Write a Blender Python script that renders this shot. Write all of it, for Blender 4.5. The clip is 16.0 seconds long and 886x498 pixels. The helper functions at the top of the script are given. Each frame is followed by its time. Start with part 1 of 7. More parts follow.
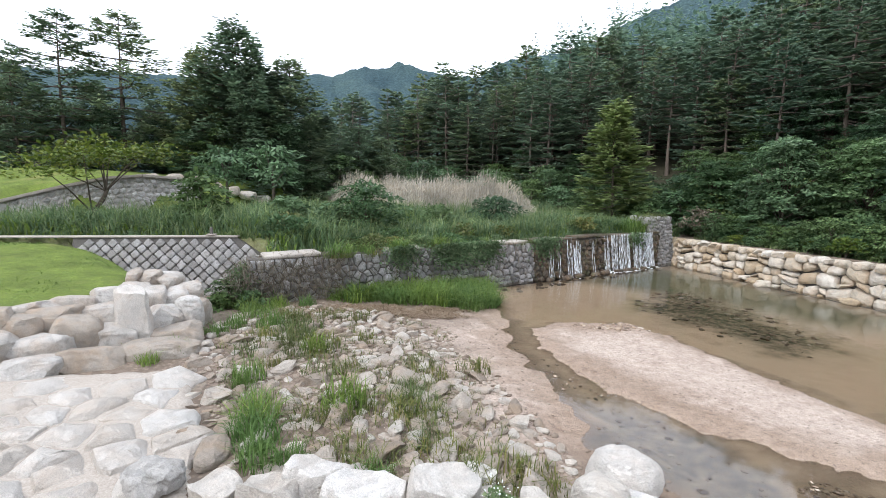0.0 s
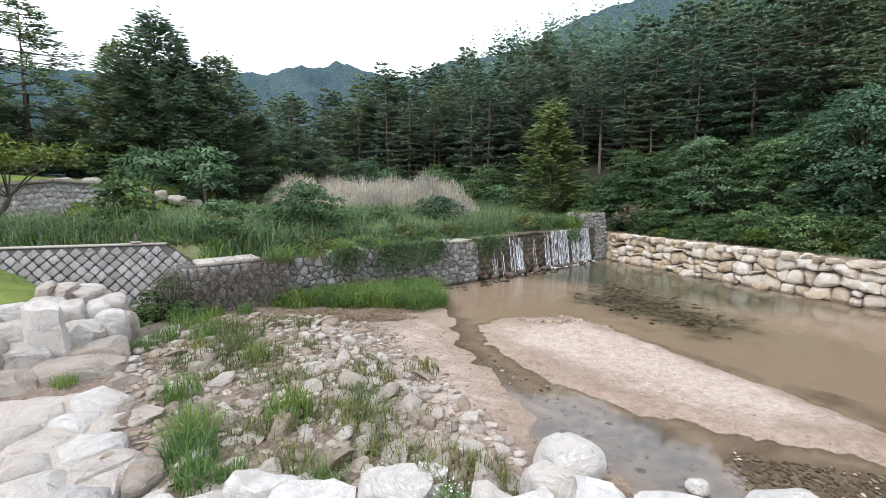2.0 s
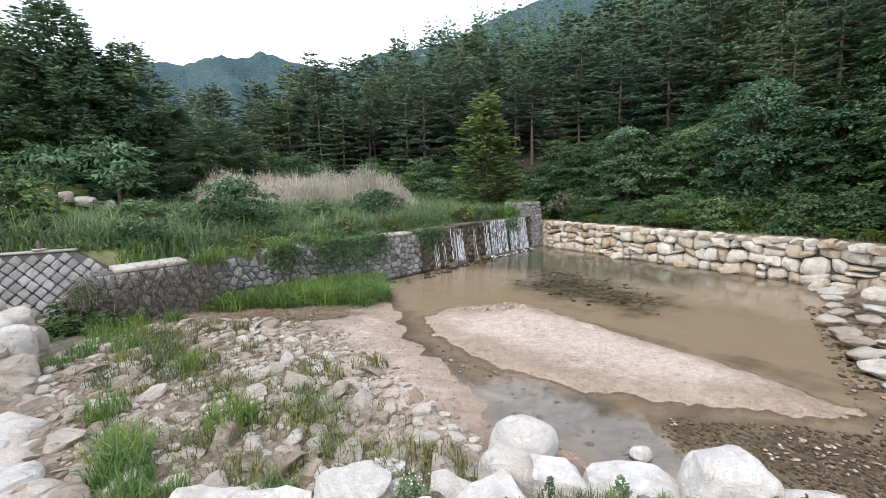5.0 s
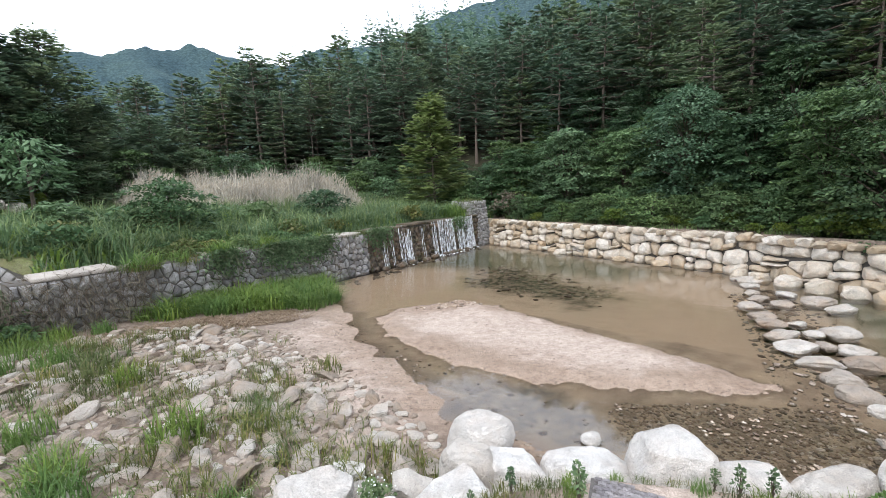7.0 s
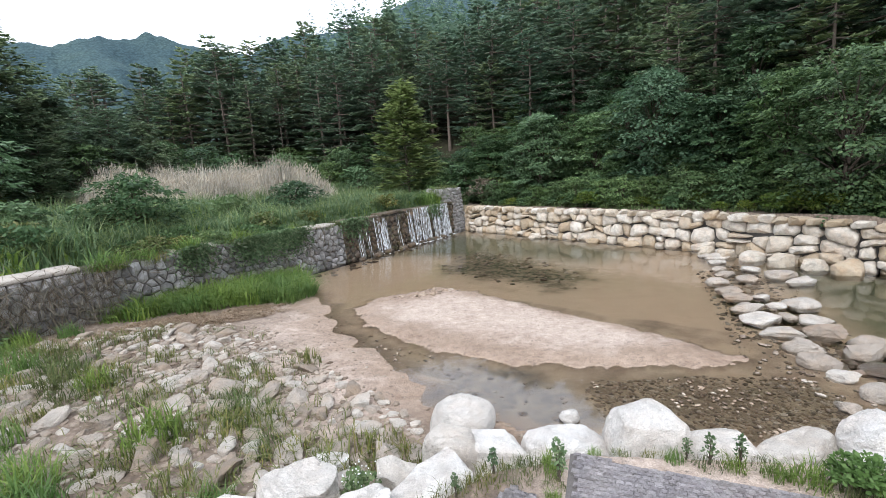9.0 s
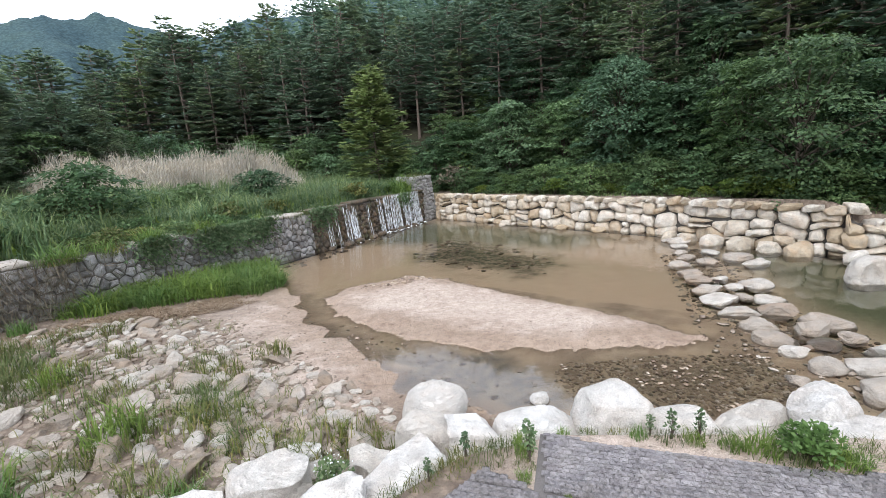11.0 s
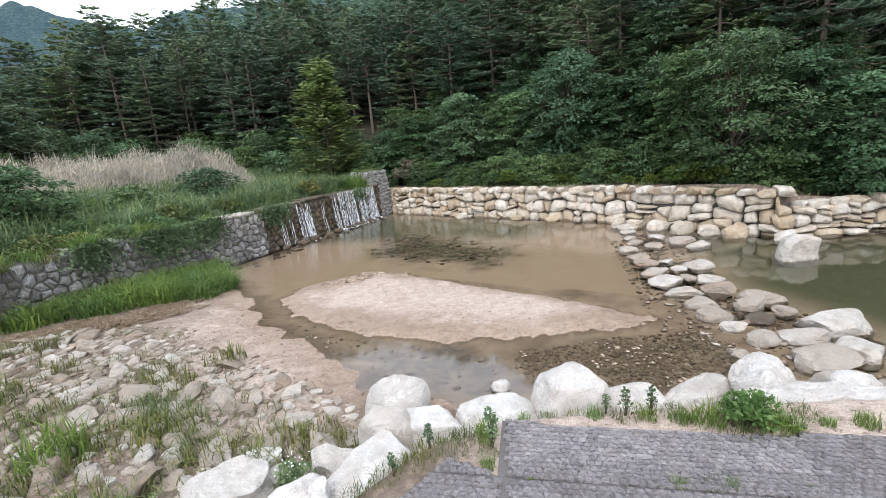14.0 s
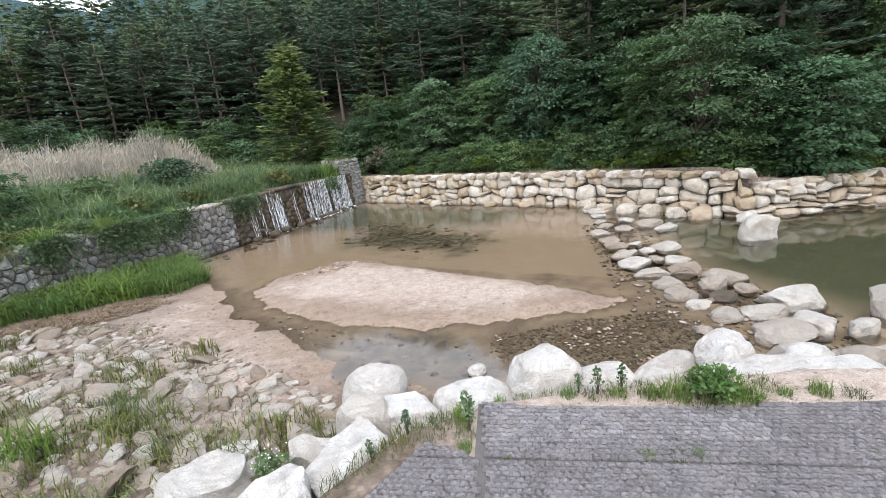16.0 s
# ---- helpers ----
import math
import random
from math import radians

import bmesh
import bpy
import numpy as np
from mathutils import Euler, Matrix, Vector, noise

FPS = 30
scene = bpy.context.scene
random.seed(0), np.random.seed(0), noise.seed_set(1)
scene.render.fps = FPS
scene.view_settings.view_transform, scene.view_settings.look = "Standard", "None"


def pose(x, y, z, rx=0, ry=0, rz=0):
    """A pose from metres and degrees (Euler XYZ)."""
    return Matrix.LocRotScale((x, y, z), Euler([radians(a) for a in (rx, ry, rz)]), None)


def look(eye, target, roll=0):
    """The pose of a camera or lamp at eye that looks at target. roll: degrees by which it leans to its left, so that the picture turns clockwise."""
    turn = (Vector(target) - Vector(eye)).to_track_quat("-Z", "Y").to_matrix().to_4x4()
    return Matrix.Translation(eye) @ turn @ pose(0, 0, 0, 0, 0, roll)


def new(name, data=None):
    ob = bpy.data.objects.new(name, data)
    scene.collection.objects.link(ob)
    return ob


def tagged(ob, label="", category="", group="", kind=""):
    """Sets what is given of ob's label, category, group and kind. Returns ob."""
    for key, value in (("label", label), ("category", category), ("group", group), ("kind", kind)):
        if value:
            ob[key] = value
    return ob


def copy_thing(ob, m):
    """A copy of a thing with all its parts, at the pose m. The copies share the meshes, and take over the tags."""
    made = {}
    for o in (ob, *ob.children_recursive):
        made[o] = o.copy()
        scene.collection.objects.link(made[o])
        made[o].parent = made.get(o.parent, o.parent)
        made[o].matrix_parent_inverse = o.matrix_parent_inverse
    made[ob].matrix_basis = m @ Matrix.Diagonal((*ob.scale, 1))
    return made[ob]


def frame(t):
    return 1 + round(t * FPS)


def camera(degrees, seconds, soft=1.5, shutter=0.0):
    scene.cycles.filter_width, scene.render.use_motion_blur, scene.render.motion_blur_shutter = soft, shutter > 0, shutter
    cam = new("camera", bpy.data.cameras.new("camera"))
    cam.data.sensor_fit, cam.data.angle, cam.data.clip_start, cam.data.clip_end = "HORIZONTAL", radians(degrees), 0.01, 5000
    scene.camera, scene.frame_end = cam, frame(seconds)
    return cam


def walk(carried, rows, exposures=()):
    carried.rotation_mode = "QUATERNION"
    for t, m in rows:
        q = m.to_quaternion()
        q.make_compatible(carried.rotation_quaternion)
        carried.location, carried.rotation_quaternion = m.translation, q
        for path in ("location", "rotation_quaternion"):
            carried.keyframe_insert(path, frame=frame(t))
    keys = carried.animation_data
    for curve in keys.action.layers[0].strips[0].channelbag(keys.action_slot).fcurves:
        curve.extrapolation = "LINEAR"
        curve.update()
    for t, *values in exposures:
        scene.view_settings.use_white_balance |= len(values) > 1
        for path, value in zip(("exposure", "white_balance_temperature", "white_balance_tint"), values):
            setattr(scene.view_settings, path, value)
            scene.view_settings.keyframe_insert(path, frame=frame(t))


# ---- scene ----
cam = camera(89.2, 16.0, 0.7)
ROWS = [
    (0.0, 0.284, -0.035, 4.578, 83.08, -0.40, 21.78),
    (0.5, 0.290, -0.059, 4.599, 82.85, -0.36, 20.75),
    (1.0, 0.287, -0.054, 4.590, 82.59, 0.00, 19.28),
    (1.5, 0.283, -0.037, 4.577, 82.50, 0.29, 18.14),
    (2.0, 0.291, -0.008, 4.554, 83.15, 0.56, 14.63),
    (2.5, 0.286, 0.007, 4.541, 82.96, 0.94, 11.91),
    (3.0, 0.285, 0.028, 4.527, 82.91, 1.42, 11.12),
    (3.5, 0.286, 0.034, 4.521, 82.70, 1.75, 9.81),
    (4.0, 0.265, 0.051, 4.510, 82.43, 1.95, 8.69),
    (6.5, -0.002, 0.017, 4.490, 81.93, 2.09, 1.82),
    (7.0, -0.002, 0.000, 4.499, 81.83, 2.29, -0.33),
    (7.5, -0.002, 0.002, 4.496, 81.50, 2.78, -1.47),
    (8.0, 0.002, -0.015, 4.507, 80.81, 3.13, -2.36),
    (8.5, 0.012, -0.010, 4.494, 80.28, 3.62, -3.04),
    (9.0, 0.012, -0.010, 4.492, 80.12, 3.86, -3.59),
    (11.5, 0.040, 0.005, 4.459, 78.05, 4.15, -8.29),
    (12.0, 0.039, 0.009, 4.453, 77.79, 4.43, -9.25),
    (12.5, 0.044, 0.015, 4.442, 77.36, 4.76, -10.44),
    (13.0, 0.052, 0.018, 4.443, 77.34, 4.82, -11.09),
    (13.5, 0.056, 0.016, 4.440, 77.39, 5.10, -11.68),
    (14.0, 0.072, 0.014, 4.438, 77.21, 5.10, -12.94),
    (14.5, 0.079, 0.005, 4.432, 76.62, 5.34, -13.80),
    (15.0, 0.084, 0.013, 4.424, 76.10, 5.56, -14.52),
    (15.5, 0.088, 0.008, 4.422, 75.87, 5.61, -15.21),
    (16.0, 0.095, 0.003, 4.422, 75.33, 5.67, -16.35),
]
walk(cam, [(t, pose(x, y, z, rx, ry, rz)) for t, x, y, z, rx, ry, rz in ROWS])

# ---------------------------------------------------------------- light
SUN_EL, SUN_AZ = radians(48), radians(200)
world = bpy.data.worlds.new("overcast_sky")
scene.world = world
world.use_nodes = True
wn, wl = world.node_tree.nodes, world.node_tree.links
sky = wn.new("ShaderNodeTexSky")
sky.sky_type, sky.sun_disc = "NISHITA", False
sky.sun_elevation, sky.sun_rotation = SUN_EL, SUN_AZ
sky.dust_density, sky.air_density = 4.0, 1.0
cloud = wn.new("ShaderNodeTexNoise")
cloud.inputs["Scale"].default_value = 1.6
cloud.inputs["Detail"].default_value = 5.0
ramp = wn.new("ShaderNodeValToRGB")
ramp.color_ramp.elements[0].color = (8.5, 9.3, 11.0, 1)
ramp.color_ramp.elements[1].color = (11.4, 12.0, 13.5, 1)
wl.new(cloud.outputs["Fac"], ramp.inputs["Fac"])
veil = wn.new("ShaderNodeMix")
veil.data_type = "RGBA"
veil.inputs[0].default_value = 0.88
wl.new(sky.outputs["Color"], veil.inputs[6])
wl.new(ramp.outputs["Color"], veil.inputs[7])
back = wn["Background"]
back.inputs["Strength"].default_value = 0.115
wl.new(veil.outputs[2], back.inputs["Color"])
sun_data = bpy.data.lights.new("sun", "SUN")
sun_data.energy, sun_data.angle, sun_data.color = 1.1, radians(24), (1.0, 0.98, 0.95)
sun = new("sun", sun_data)
sun.matrix_world = look((math.sin(SUN_AZ) * math.cos(SUN_EL) * 50, math.cos(SUN_AZ) * math.cos(SUN_EL) * 50, math.sin(SUN_EL) * 50), (0, 0, 0))
scene.view_settings.exposure = 0.79

# ---------------------------------------------------------------- materials
class Nodes:
    """Short hand for a node material."""

    def __init__(self, name):
        self.mat = bpy.data.materials.new(name)
        self.mat.use_nodes = True
        self.t = self.mat.node_tree
        self.n, self.l = self.t.nodes, self.t.links
        self.bsdf = self.n["Principled BSDF"]
        self.co = self.n.new("ShaderNodeTexCoord").outputs["Object"]
        self.geo = self.n.new("ShaderNodeNewGeometry")
        self.pos = self.geo.outputs["Position"]

    def noise(self, scale, detail=4, rough=0.55, co=None, dist=0.0):
        k = self.n.new("ShaderNodeTexNoise")
        k.inputs["Scale"].default_value, k.inputs["Detail"].default_value = scale, detail
        k.inputs["Roughness"].default_value, k.inputs["Distortion"].default_value = rough, dist
        self.l.new(co or self.pos, k.inputs["Vector"])
        return k.outputs["Fac"]

    def voronoi(self, scale, feature="F1", co=None, out="Distance", rand=1.0):
        k = self.n.new("ShaderNodeTexVoronoi")
        k.feature = feature
        k.inputs["Scale"].default_value = scale
        k.inputs["Randomness"].default_value = rand
        self.l.new(co or self.pos, k.inputs["Vector"])
        return k.outputs[out]

    def ramp(self, fac, *stops):
        k = self.n.new("ShaderNodeValToRGB")
        e = k.color_ramp.elements
        while len(e) < len(stops):
            e.new(0.5)
        for s, (at, c) in zip(e, stops):
            s.position = at
            s.color = (*c, 1) if len(c) == 3 else (c[0], c[0], c[0], 1)
        self.l.new(fac, k.inputs["Fac"])
        return k.outputs["Color"]

    def mix(self, fac, a, b, mode="MIX"):
        k = self.n.new("ShaderNodeMix")
        k.data_type, k.blend_type = "RGBA", mode
        for v, s in ((fac, k.inputs[0]), (a, k.inputs[6]), (b, k.inputs[7])):
            if isinstance(v, (int, float)):
                s.default_value = v
            elif isinstance(v, tuple):
                s.default_value = (*v, 1)
            else:
                self.l.new(v, s)
        return k.outputs[2]

    def math(self, op, a, b=0.0):
        k = self.n.new("ShaderNodeMath")
        k.operation = op
        for v, s in ((a, k.inputs[0]), (b, k.inputs[1])):
            if isinstance(v, (int, float)):
                s.default_value = v
            else:
                self.l.new(v, s)
        return k.outputs[0]

    def attr(self, name):
        k = self.n.new("ShaderNodeAttribute")
        k.attribute_name = name
        return k.outputs["Fac"]

    def rand(self):
        return self.n.new("ShaderNodeObjectInfo").outputs["Random"]

    def island(self):
        return self.geo.outputs["Random Per Island"]

    def up(self):
        k = self.n.new("ShaderNodeSeparateXYZ")
        self.l.new(self.geo.outputs["Normal"], k.inputs[0])
        return k.outputs["Z"]

    def bump(self, h, strength=0.5, distance=0.02):
        k = self.n.new("ShaderNodeBump")
        k.inputs["Strength"].default_value, k.inputs["Distance"].default_value = strength, distance
        self.l.new(h, k.inputs["Height"])
        self.l.new(k.outputs["Normal"], self.bsdf.inputs["Normal"])

    def done(self, color, rough=0.85, spec=0.3):
        if isinstance(color, tuple):
            self.bsdf.inputs["Base Color"].default_value = (*color, 1)
        else:
            self.l.new(color, self.bsdf.inputs["Base Color"])
        if isinstance(rough, (int, float)):
            self.bsdf.inputs["Roughness"].default_value = rough
        else:
            self.l.new(rough, self.bsdf.inputs["Roughness"])
        self.bsdf.inputs["Specular IOR Level"].default_value = spec
        return self.mat


def stone_material(name, dark, mid, light, rust=0.25, grain=28.0, moss=0.0, grime=0.5, island=False):
    """Broken granite: each stone its own tone, speckled, with rusty stains and fine cracks."""
    k = Nodes(name)
    tone = k.ramp(k.island() if island else k.rand(), (0.0, dark), (0.45, mid), (1.0, light))
    stain = k.ramp(k.noise(2.3, 5, 0.6), (0.44, (0,)), (0.68, (1,)))
    c = k.mix(k.math("MULTIPLY", stain, rust), tone, (0.46, 0.27, 0.13))
    grey = k.ramp(k.noise(4.5, 6, 0.65), (0.48, (0,)), (0.72, (1,)))
    c = k.mix(k.math("MULTIPLY", grey, grime), c, (0.25, 0.235, 0.21))
    speck = k.ramp(k.noise(grain * 2, 5, 0.8), (0.34, (0.72,)), (0.58, (1.07,)))
    c = k.mix(1.0, c, speck, "MULTIPLY")
    if moss:
        m = k.ramp(k.noise(3.1, 5, 0.6), (0.5, (0,)), (0.62, (1,)))
        c = k.mix(k.math("MULTIPLY", m, moss), c, (0.075, 0.085, 0.035))
    crack = k.ramp(k.noise(1.7, 8, 0.7, None, 1.5), (0.46, (1,)), (0.5, (0,)), (0.54, (1,)))
    h = k.math("ADD", k.noise(6.0, 6, 0.66), k.math("MULTIPLY", k.noise(grain, 4, 0.65), 0.45))
    h = k.math("ADD", h, k.math("MULTIPLY", crack, 0.10))
    k.bump(h, 1.0, 0.085)
    return k.done(c, 0.88, 0.25)


def leaf_material(name, dark, mid, light, gloss=0.5, translucent=0.25):
    k = Nodes(name)
    c = k.ramp(k.island(), (0.0, dark), (0.55, mid), (1.0, light))
    tint = k.ramp(k.rand(), (0.0, (0.72, 0.84, 0.86)), (0.5, (0.95, 0.98, 0.98)), (1.0, (1.2, 1.12, 0.86)))
    c = k.mix(1.0, c, tint, "MULTIPLY")
    patch = k.ramp(k.noise(0.45, 3), (0.3, (0.72,)), (0.7, (1.18,)))
    c = k.mix(1.0, c, patch, "MULTIPLY")
    k.done(c, gloss, 0.22)
    tr = k.n.new("ShaderNodeBsdfTranslucent")
    k.l.new(c, tr.inputs["Color"])
    mx = k.n.new("ShaderNodeMixShader")
    mx.inputs[0].default_value = translucent
    k.l.new(k.bsdf.outputs[0], mx.inputs[1])
    k.l.new(tr.outputs[0], mx.inputs[2])
    k.l.new(mx.outputs[0], k.n["Material Output"].inputs["Surface"])
    return k.mat


M_WALLSTONE = stone_material("pale_granite", (0.47, 0.37, 0.25), (0.60, 0.53, 0.43), (0.70, 0.66, 0.59), 0.36)
M_BOULDER = stone_material("white_granite", (0.57, 0.53, 0.475), (0.66, 0.63, 0.585), (0.75, 0.73, 0.695), 0.18, grime=0.38)
M_LEFTROCK = stone_material("quarry_granite", (0.40, 0.35, 0.295), (0.50, 0.46, 0.41), (0.60, 0.58, 0.545), 0.30, grime=0.6)
M_STEP = stone_material("river_granite", (0.33, 0.27, 0.215), (0.45, 0.405, 0.35), (0.58, 0.55, 0.50), 0.22)
M_RUBBLE = stone_material("rubble_stone", (0.29, 0.24, 0.19), (0.41, 0.36, 0.305), (0.58, 0.545, 0.49), 0.26)
M_FARRUBBLE = stone_material("far_rubble_stone", (0.29, 0.24, 0.19), (0.41, 0.36, 0.305), (0.58, 0.545, 0.49), 0.26, island=True)
M_DAMSTONE = stone_material("weathered_masonry", (0.18, 0.178, 0.18), (0.30, 0.298, 0.298), (0.44, 0.436, 0.43), 0.08, moss=0.2)
M_WETSTONE = stone_material("wet_masonry", (0.045, 0.038, 0.032), (0.085, 0.066, 0.05), (0.14, 0.11, 0.085), 0.25, moss=0.55)
M_WETSTONE.node_tree.nodes["Principled BSDF"].inputs["Roughness"].default_value = 0.38
M_DIAMOND = stone_material("cut_granite", (0.36, 0.35, 0.33), (0.47, 0.455, 0.43), (0.58, 0.57, 0.55), 0.08, moss=0.12)
M_CUT = stone_material("grey_cut_granite", (0.25, 0.245, 0.24), (0.34, 0.332, 0.322), (0.44, 0.43, 0.42), 0.08, moss=0.15)
M_BED = stone_material("set_stone", (0.52, 0.475, 0.42), (0.57, 0.53, 0.48), (0.62, 0.595, 0.555), 0.18, grime=0.12)
M_SETT = stone_material("grey_sett", (0.255, 0.238, 0.246), (0.315, 0.295, 0.300), (0.375, 0.355, 0.358), 0.05)


def mortar_material(name, a, b, scale=3.0):
    k = Nodes(name)
    c = k.mix(k.noise(scale, 6, 0.65), a, b)
    spots = k.ramp(k.noise(scale * 9, 4, 0.7), (0.35, (0.78,)), (0.65, (1.1,)))
    c = k.mix(1.0, c, spots, "MULTIPLY")
    k.bump(k.noise(scale * 10, 5), 0.6, 0.02)
    return k.done(c, 0.92, 0.2)


M_MORTAR = mortar_material("dark_mortar", (0.07, 0.065, 0.06), (0.15, 0.14, 0.125))
M_CONCRETE = mortar_material("pale_concrete", (0.34, 0.295, 0.25), (0.45, 0.405, 0.355))
M_CREST = mortar_material("stained_concrete", (0.30, 0.27, 0.23), (0.50, 0.46, 0.41))
M_BARK = mortar_material("bark", (0.055, 0.045, 0.035), (0.14, 0.115, 0.09), 8.0)
M_PINEBARK = mortar_material("pine_bark", (0.10, 0.08, 0.065), (0.19, 0.155, 0.13), 8.0)
M_PINE = leaf_material("pine_needles", (0.110, 0.168, 0.120), (0.195, 0.270, 0.182), (0.28, 0.36, 0.24), 0.55, 0.40)
M_LARCH = leaf_material("larch_needles", (0.13, 0.19, 0.125), (0.205, 0.275, 0.17), (0.29, 0.36, 0.22), 0.55, 0.45)
M_LEAF = leaf_material("broad_leaves", (0.060, 0.112, 0.050), (0.094, 0.160, 0.070), (0.140, 0.215, 0.095), 0.55, 0.36)
M_LEAFY = leaf_material("yellow_leaves", (0.055, 0.09, 0.016), (0.11, 0.155, 0.03), (0.19, 0.22, 0.05), 0.5, 0.3)
M_GRASS = leaf_material("long_grass", (0.095, 0.155, 0.072), (0.16, 0.235, 0.115), (0.265, 0.325, 0.185), 0.6, 0.40)
M_BRIGHT = leaf_material("fresh_grass", (0.10, 0.165, 0.045), (0.155, 0.24, 0.066), (0.23, 0.32, 0.105), 0.5, 0.38)
M_WEED = leaf_material("dry_weeds", (0.07, 0.095, 0.03), (0.125, 0.15, 0.05), (0.24, 0.22, 0.10), 0.6, 0.25)
M_REED = leaf_material("dry_reeds", (0.36, 0.315, 0.26), (0.52, 0.46, 0.39), (0.66, 0.60, 0.52), 0.7, 0.4)
M_DEAD = leaf_material("dead_stalks", (0.12, 0.08, 0.055), (0.23, 0.165, 0.12), (0.35, 0.285, 0.225), 0.8, 0.1)


def ground_material():
    """One sheet: river sand, damp silt, earth with pebbles, turf and forest litter, laid out by zones of the plan."""
    k = Nodes("ground")
    n_big, n_mid, n_fine = k.noise(0.35, 5, 0.6), k.noise(2.2, 6, 0.62), k.noise(26, 4, 0.65)
    sand = k.mix(k.ramp(k.noise(4.5, 9, 0.78), (0.34, (0,)), (0.66, (1,))), (0.30, 0.225, 0.175), (0.58, 0.48, 0.405))
    sand = k.mix(k.ramp(n_big, (0.4, (0,)), (0.65, (0.35,))), sand, (0.62, 0.535, 0.46))
    crumbs = k.ramp(k.noise(11, 5, 0.8), (0.56, (1,)), (0.63, (0.5,)))
    sand = k.mix(1.0, sand, crumbs, "MULTIPLY")
    grit = k.ramp(k.noise(60, 3, 0.7), (0.38, (0.68,)), (0.6, (1.14,)))
    sand = k.mix(1.0, sand, grit, "MULTIPLY")
    silt = k.mix(n_mid, (0.53, 0.405, 0.285), (0.68, 0.54, 0.405))
    silt = k.mix(k.attr("deep"), silt, k.mix(n_mid, (0.135, 0.145, 0.082), (0.215, 0.215, 0.128)))
    algae = k.mix(k.ramp(k.noise(3.4, 6, 0.75), (0.40, (0,)), (0.56, (1,))), (0.36, 0.29, 0.20), (0.085, 0.075, 0.045))
    pebv = k.ramp(k.voronoi(9), (0.25, (1,)), (0.5, (0.62,)))
    earth = k.mix(k.ramp(k.noise(3.0, 8, 0.75), (0.35, (0,)), (0.65, (1,))), (0.14, 0.10, 0.072), (0.32, 0.25, 0.19))
    earth = k.mix(1.0, earth, pebv, "MULTIPLY")
    turf = k.mix(k.noise(5, 6, 0.7), (0.105, 0.16, 0.026), (0.185, 0.235, 0.045))
    turf = k.mix(1.0, turf, k.ramp(k.noise(45, 3, 0.7), (0.35, (0.45,)), (0.62, (1.25,))), "MULTIPLY")
    turf = k.mix(1.0, turf, k.ramp(k.noise(1.1, 5, 0.7), (0.35, (0.68,)), (0.62, (1.12,))), "MULTIPLY")
    turf = k.mix(k.ramp(k.noise(0.6, 4), (0.56, (0,)), (0.72, (0.5,))), turf, (0.24, 0.22, 0.08))
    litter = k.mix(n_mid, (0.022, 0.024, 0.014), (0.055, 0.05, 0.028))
    c = k.mix(k.attr("silt"), sand, silt)
    c = k.mix(k.attr("algae"), c, algae)
    edge = k.math("MULTIPLY", k.attr("earth"), k.ramp(n_mid, (0.2, (0.6,)), (0.5, (1,))))
    c = k.mix(edge, c, earth)
    c = k.mix(k.attr("turf"), c, turf)
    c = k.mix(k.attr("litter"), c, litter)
    c = k.mix(k.math("MULTIPLY", k.attr("mud"), k.ramp(k.noise(5, 5, 0.7), (0.3, (0.35,)), (0.6, (0.95,)))), c, k.mix(n_mid, (0.15, 0.135, 0.125), (0.30, 0.265, 0.23)))
    wet = k.attr("wet")
    c = k.mix(wet, c, k.mix(1.0, c, (0.70, 0.635, 0.57), "MULTIPLY"))
    h = k.math("ADD", k.math("MULTIPLY", k.noise(7, 5, 0.65), 1.0), k.math("MULTIPLY", n_fine, 0.45))
    k.bump(h, 0.9, 0.07)
    rough = k.math("SUBTRACT", 0.92, k.math("MULTIPLY", wet, 0.45))
    return k.done(c, rough, 0.3)


def water_material():
    k = Nodes("water")
    gl = k.n.new("ShaderNodeBsdfGlossy")
    gl.inputs["Roughness"].default_value = 0.04
    tr = k.n.new("ShaderNodeBsdfTransparent")
    tr.inputs["Color"].default_value = (0.97, 0.955, 0.91, 1)
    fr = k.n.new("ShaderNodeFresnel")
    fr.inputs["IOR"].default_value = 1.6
    b = k.n.new("ShaderNodeBump")
    b.inputs["Strength"].default_value, b.inputs["Distance"].default_value = 0.42, 0.02
    sep = k.n.new("ShaderNodeSeparateXYZ")
    k.l.new(k.pos, sep.inputs[0])
    stir = k.ramp(k.math("DIVIDE", sep.outputs["Y"], 30.0), (0.30, (0.10,)), (0.55, (1.0,)))  # calm in the shallows, ripples near the falls
    k.l.new(k.math("MULTIPLY", stir, k.math("ADD", k.noise(2.6, 3, 0.5), k.math("MULTIPLY", k.noise(9, 2), 0.25))), b.inputs["Height"])
    k.l.new(b.outputs[0], gl.inputs["Normal"])
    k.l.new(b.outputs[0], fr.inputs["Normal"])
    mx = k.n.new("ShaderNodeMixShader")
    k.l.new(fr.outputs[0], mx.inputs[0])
    k.l.new(tr.outputs[0], mx.inputs[1])
    k.l.new(gl.outputs[0], mx.inputs[2])
    k.l.new(mx.outputs[0], k.n["Material Output"].inputs["Surface"])
    return k.mat


def foam_material():
    """Falling water: white threads with gaps between them."""
    k = Nodes("falling_water")
    m = k.n.new("ShaderNodeMapping")
    m.inputs["Scale"].default_value = (16, 16, 0.8)
    k.l.new(k.pos, m.inputs["Vector"])
    a = k.ramp(k.noise(1.6, 5, 0.65, m.outputs[0]), (0.41, (0,)), (0.61, (0.86,)))
    k.l.new(a, k.bsdf.inputs["Alpha"])
    return k.done((0.76, 0.80, 0.83), 0.35, 0.4)


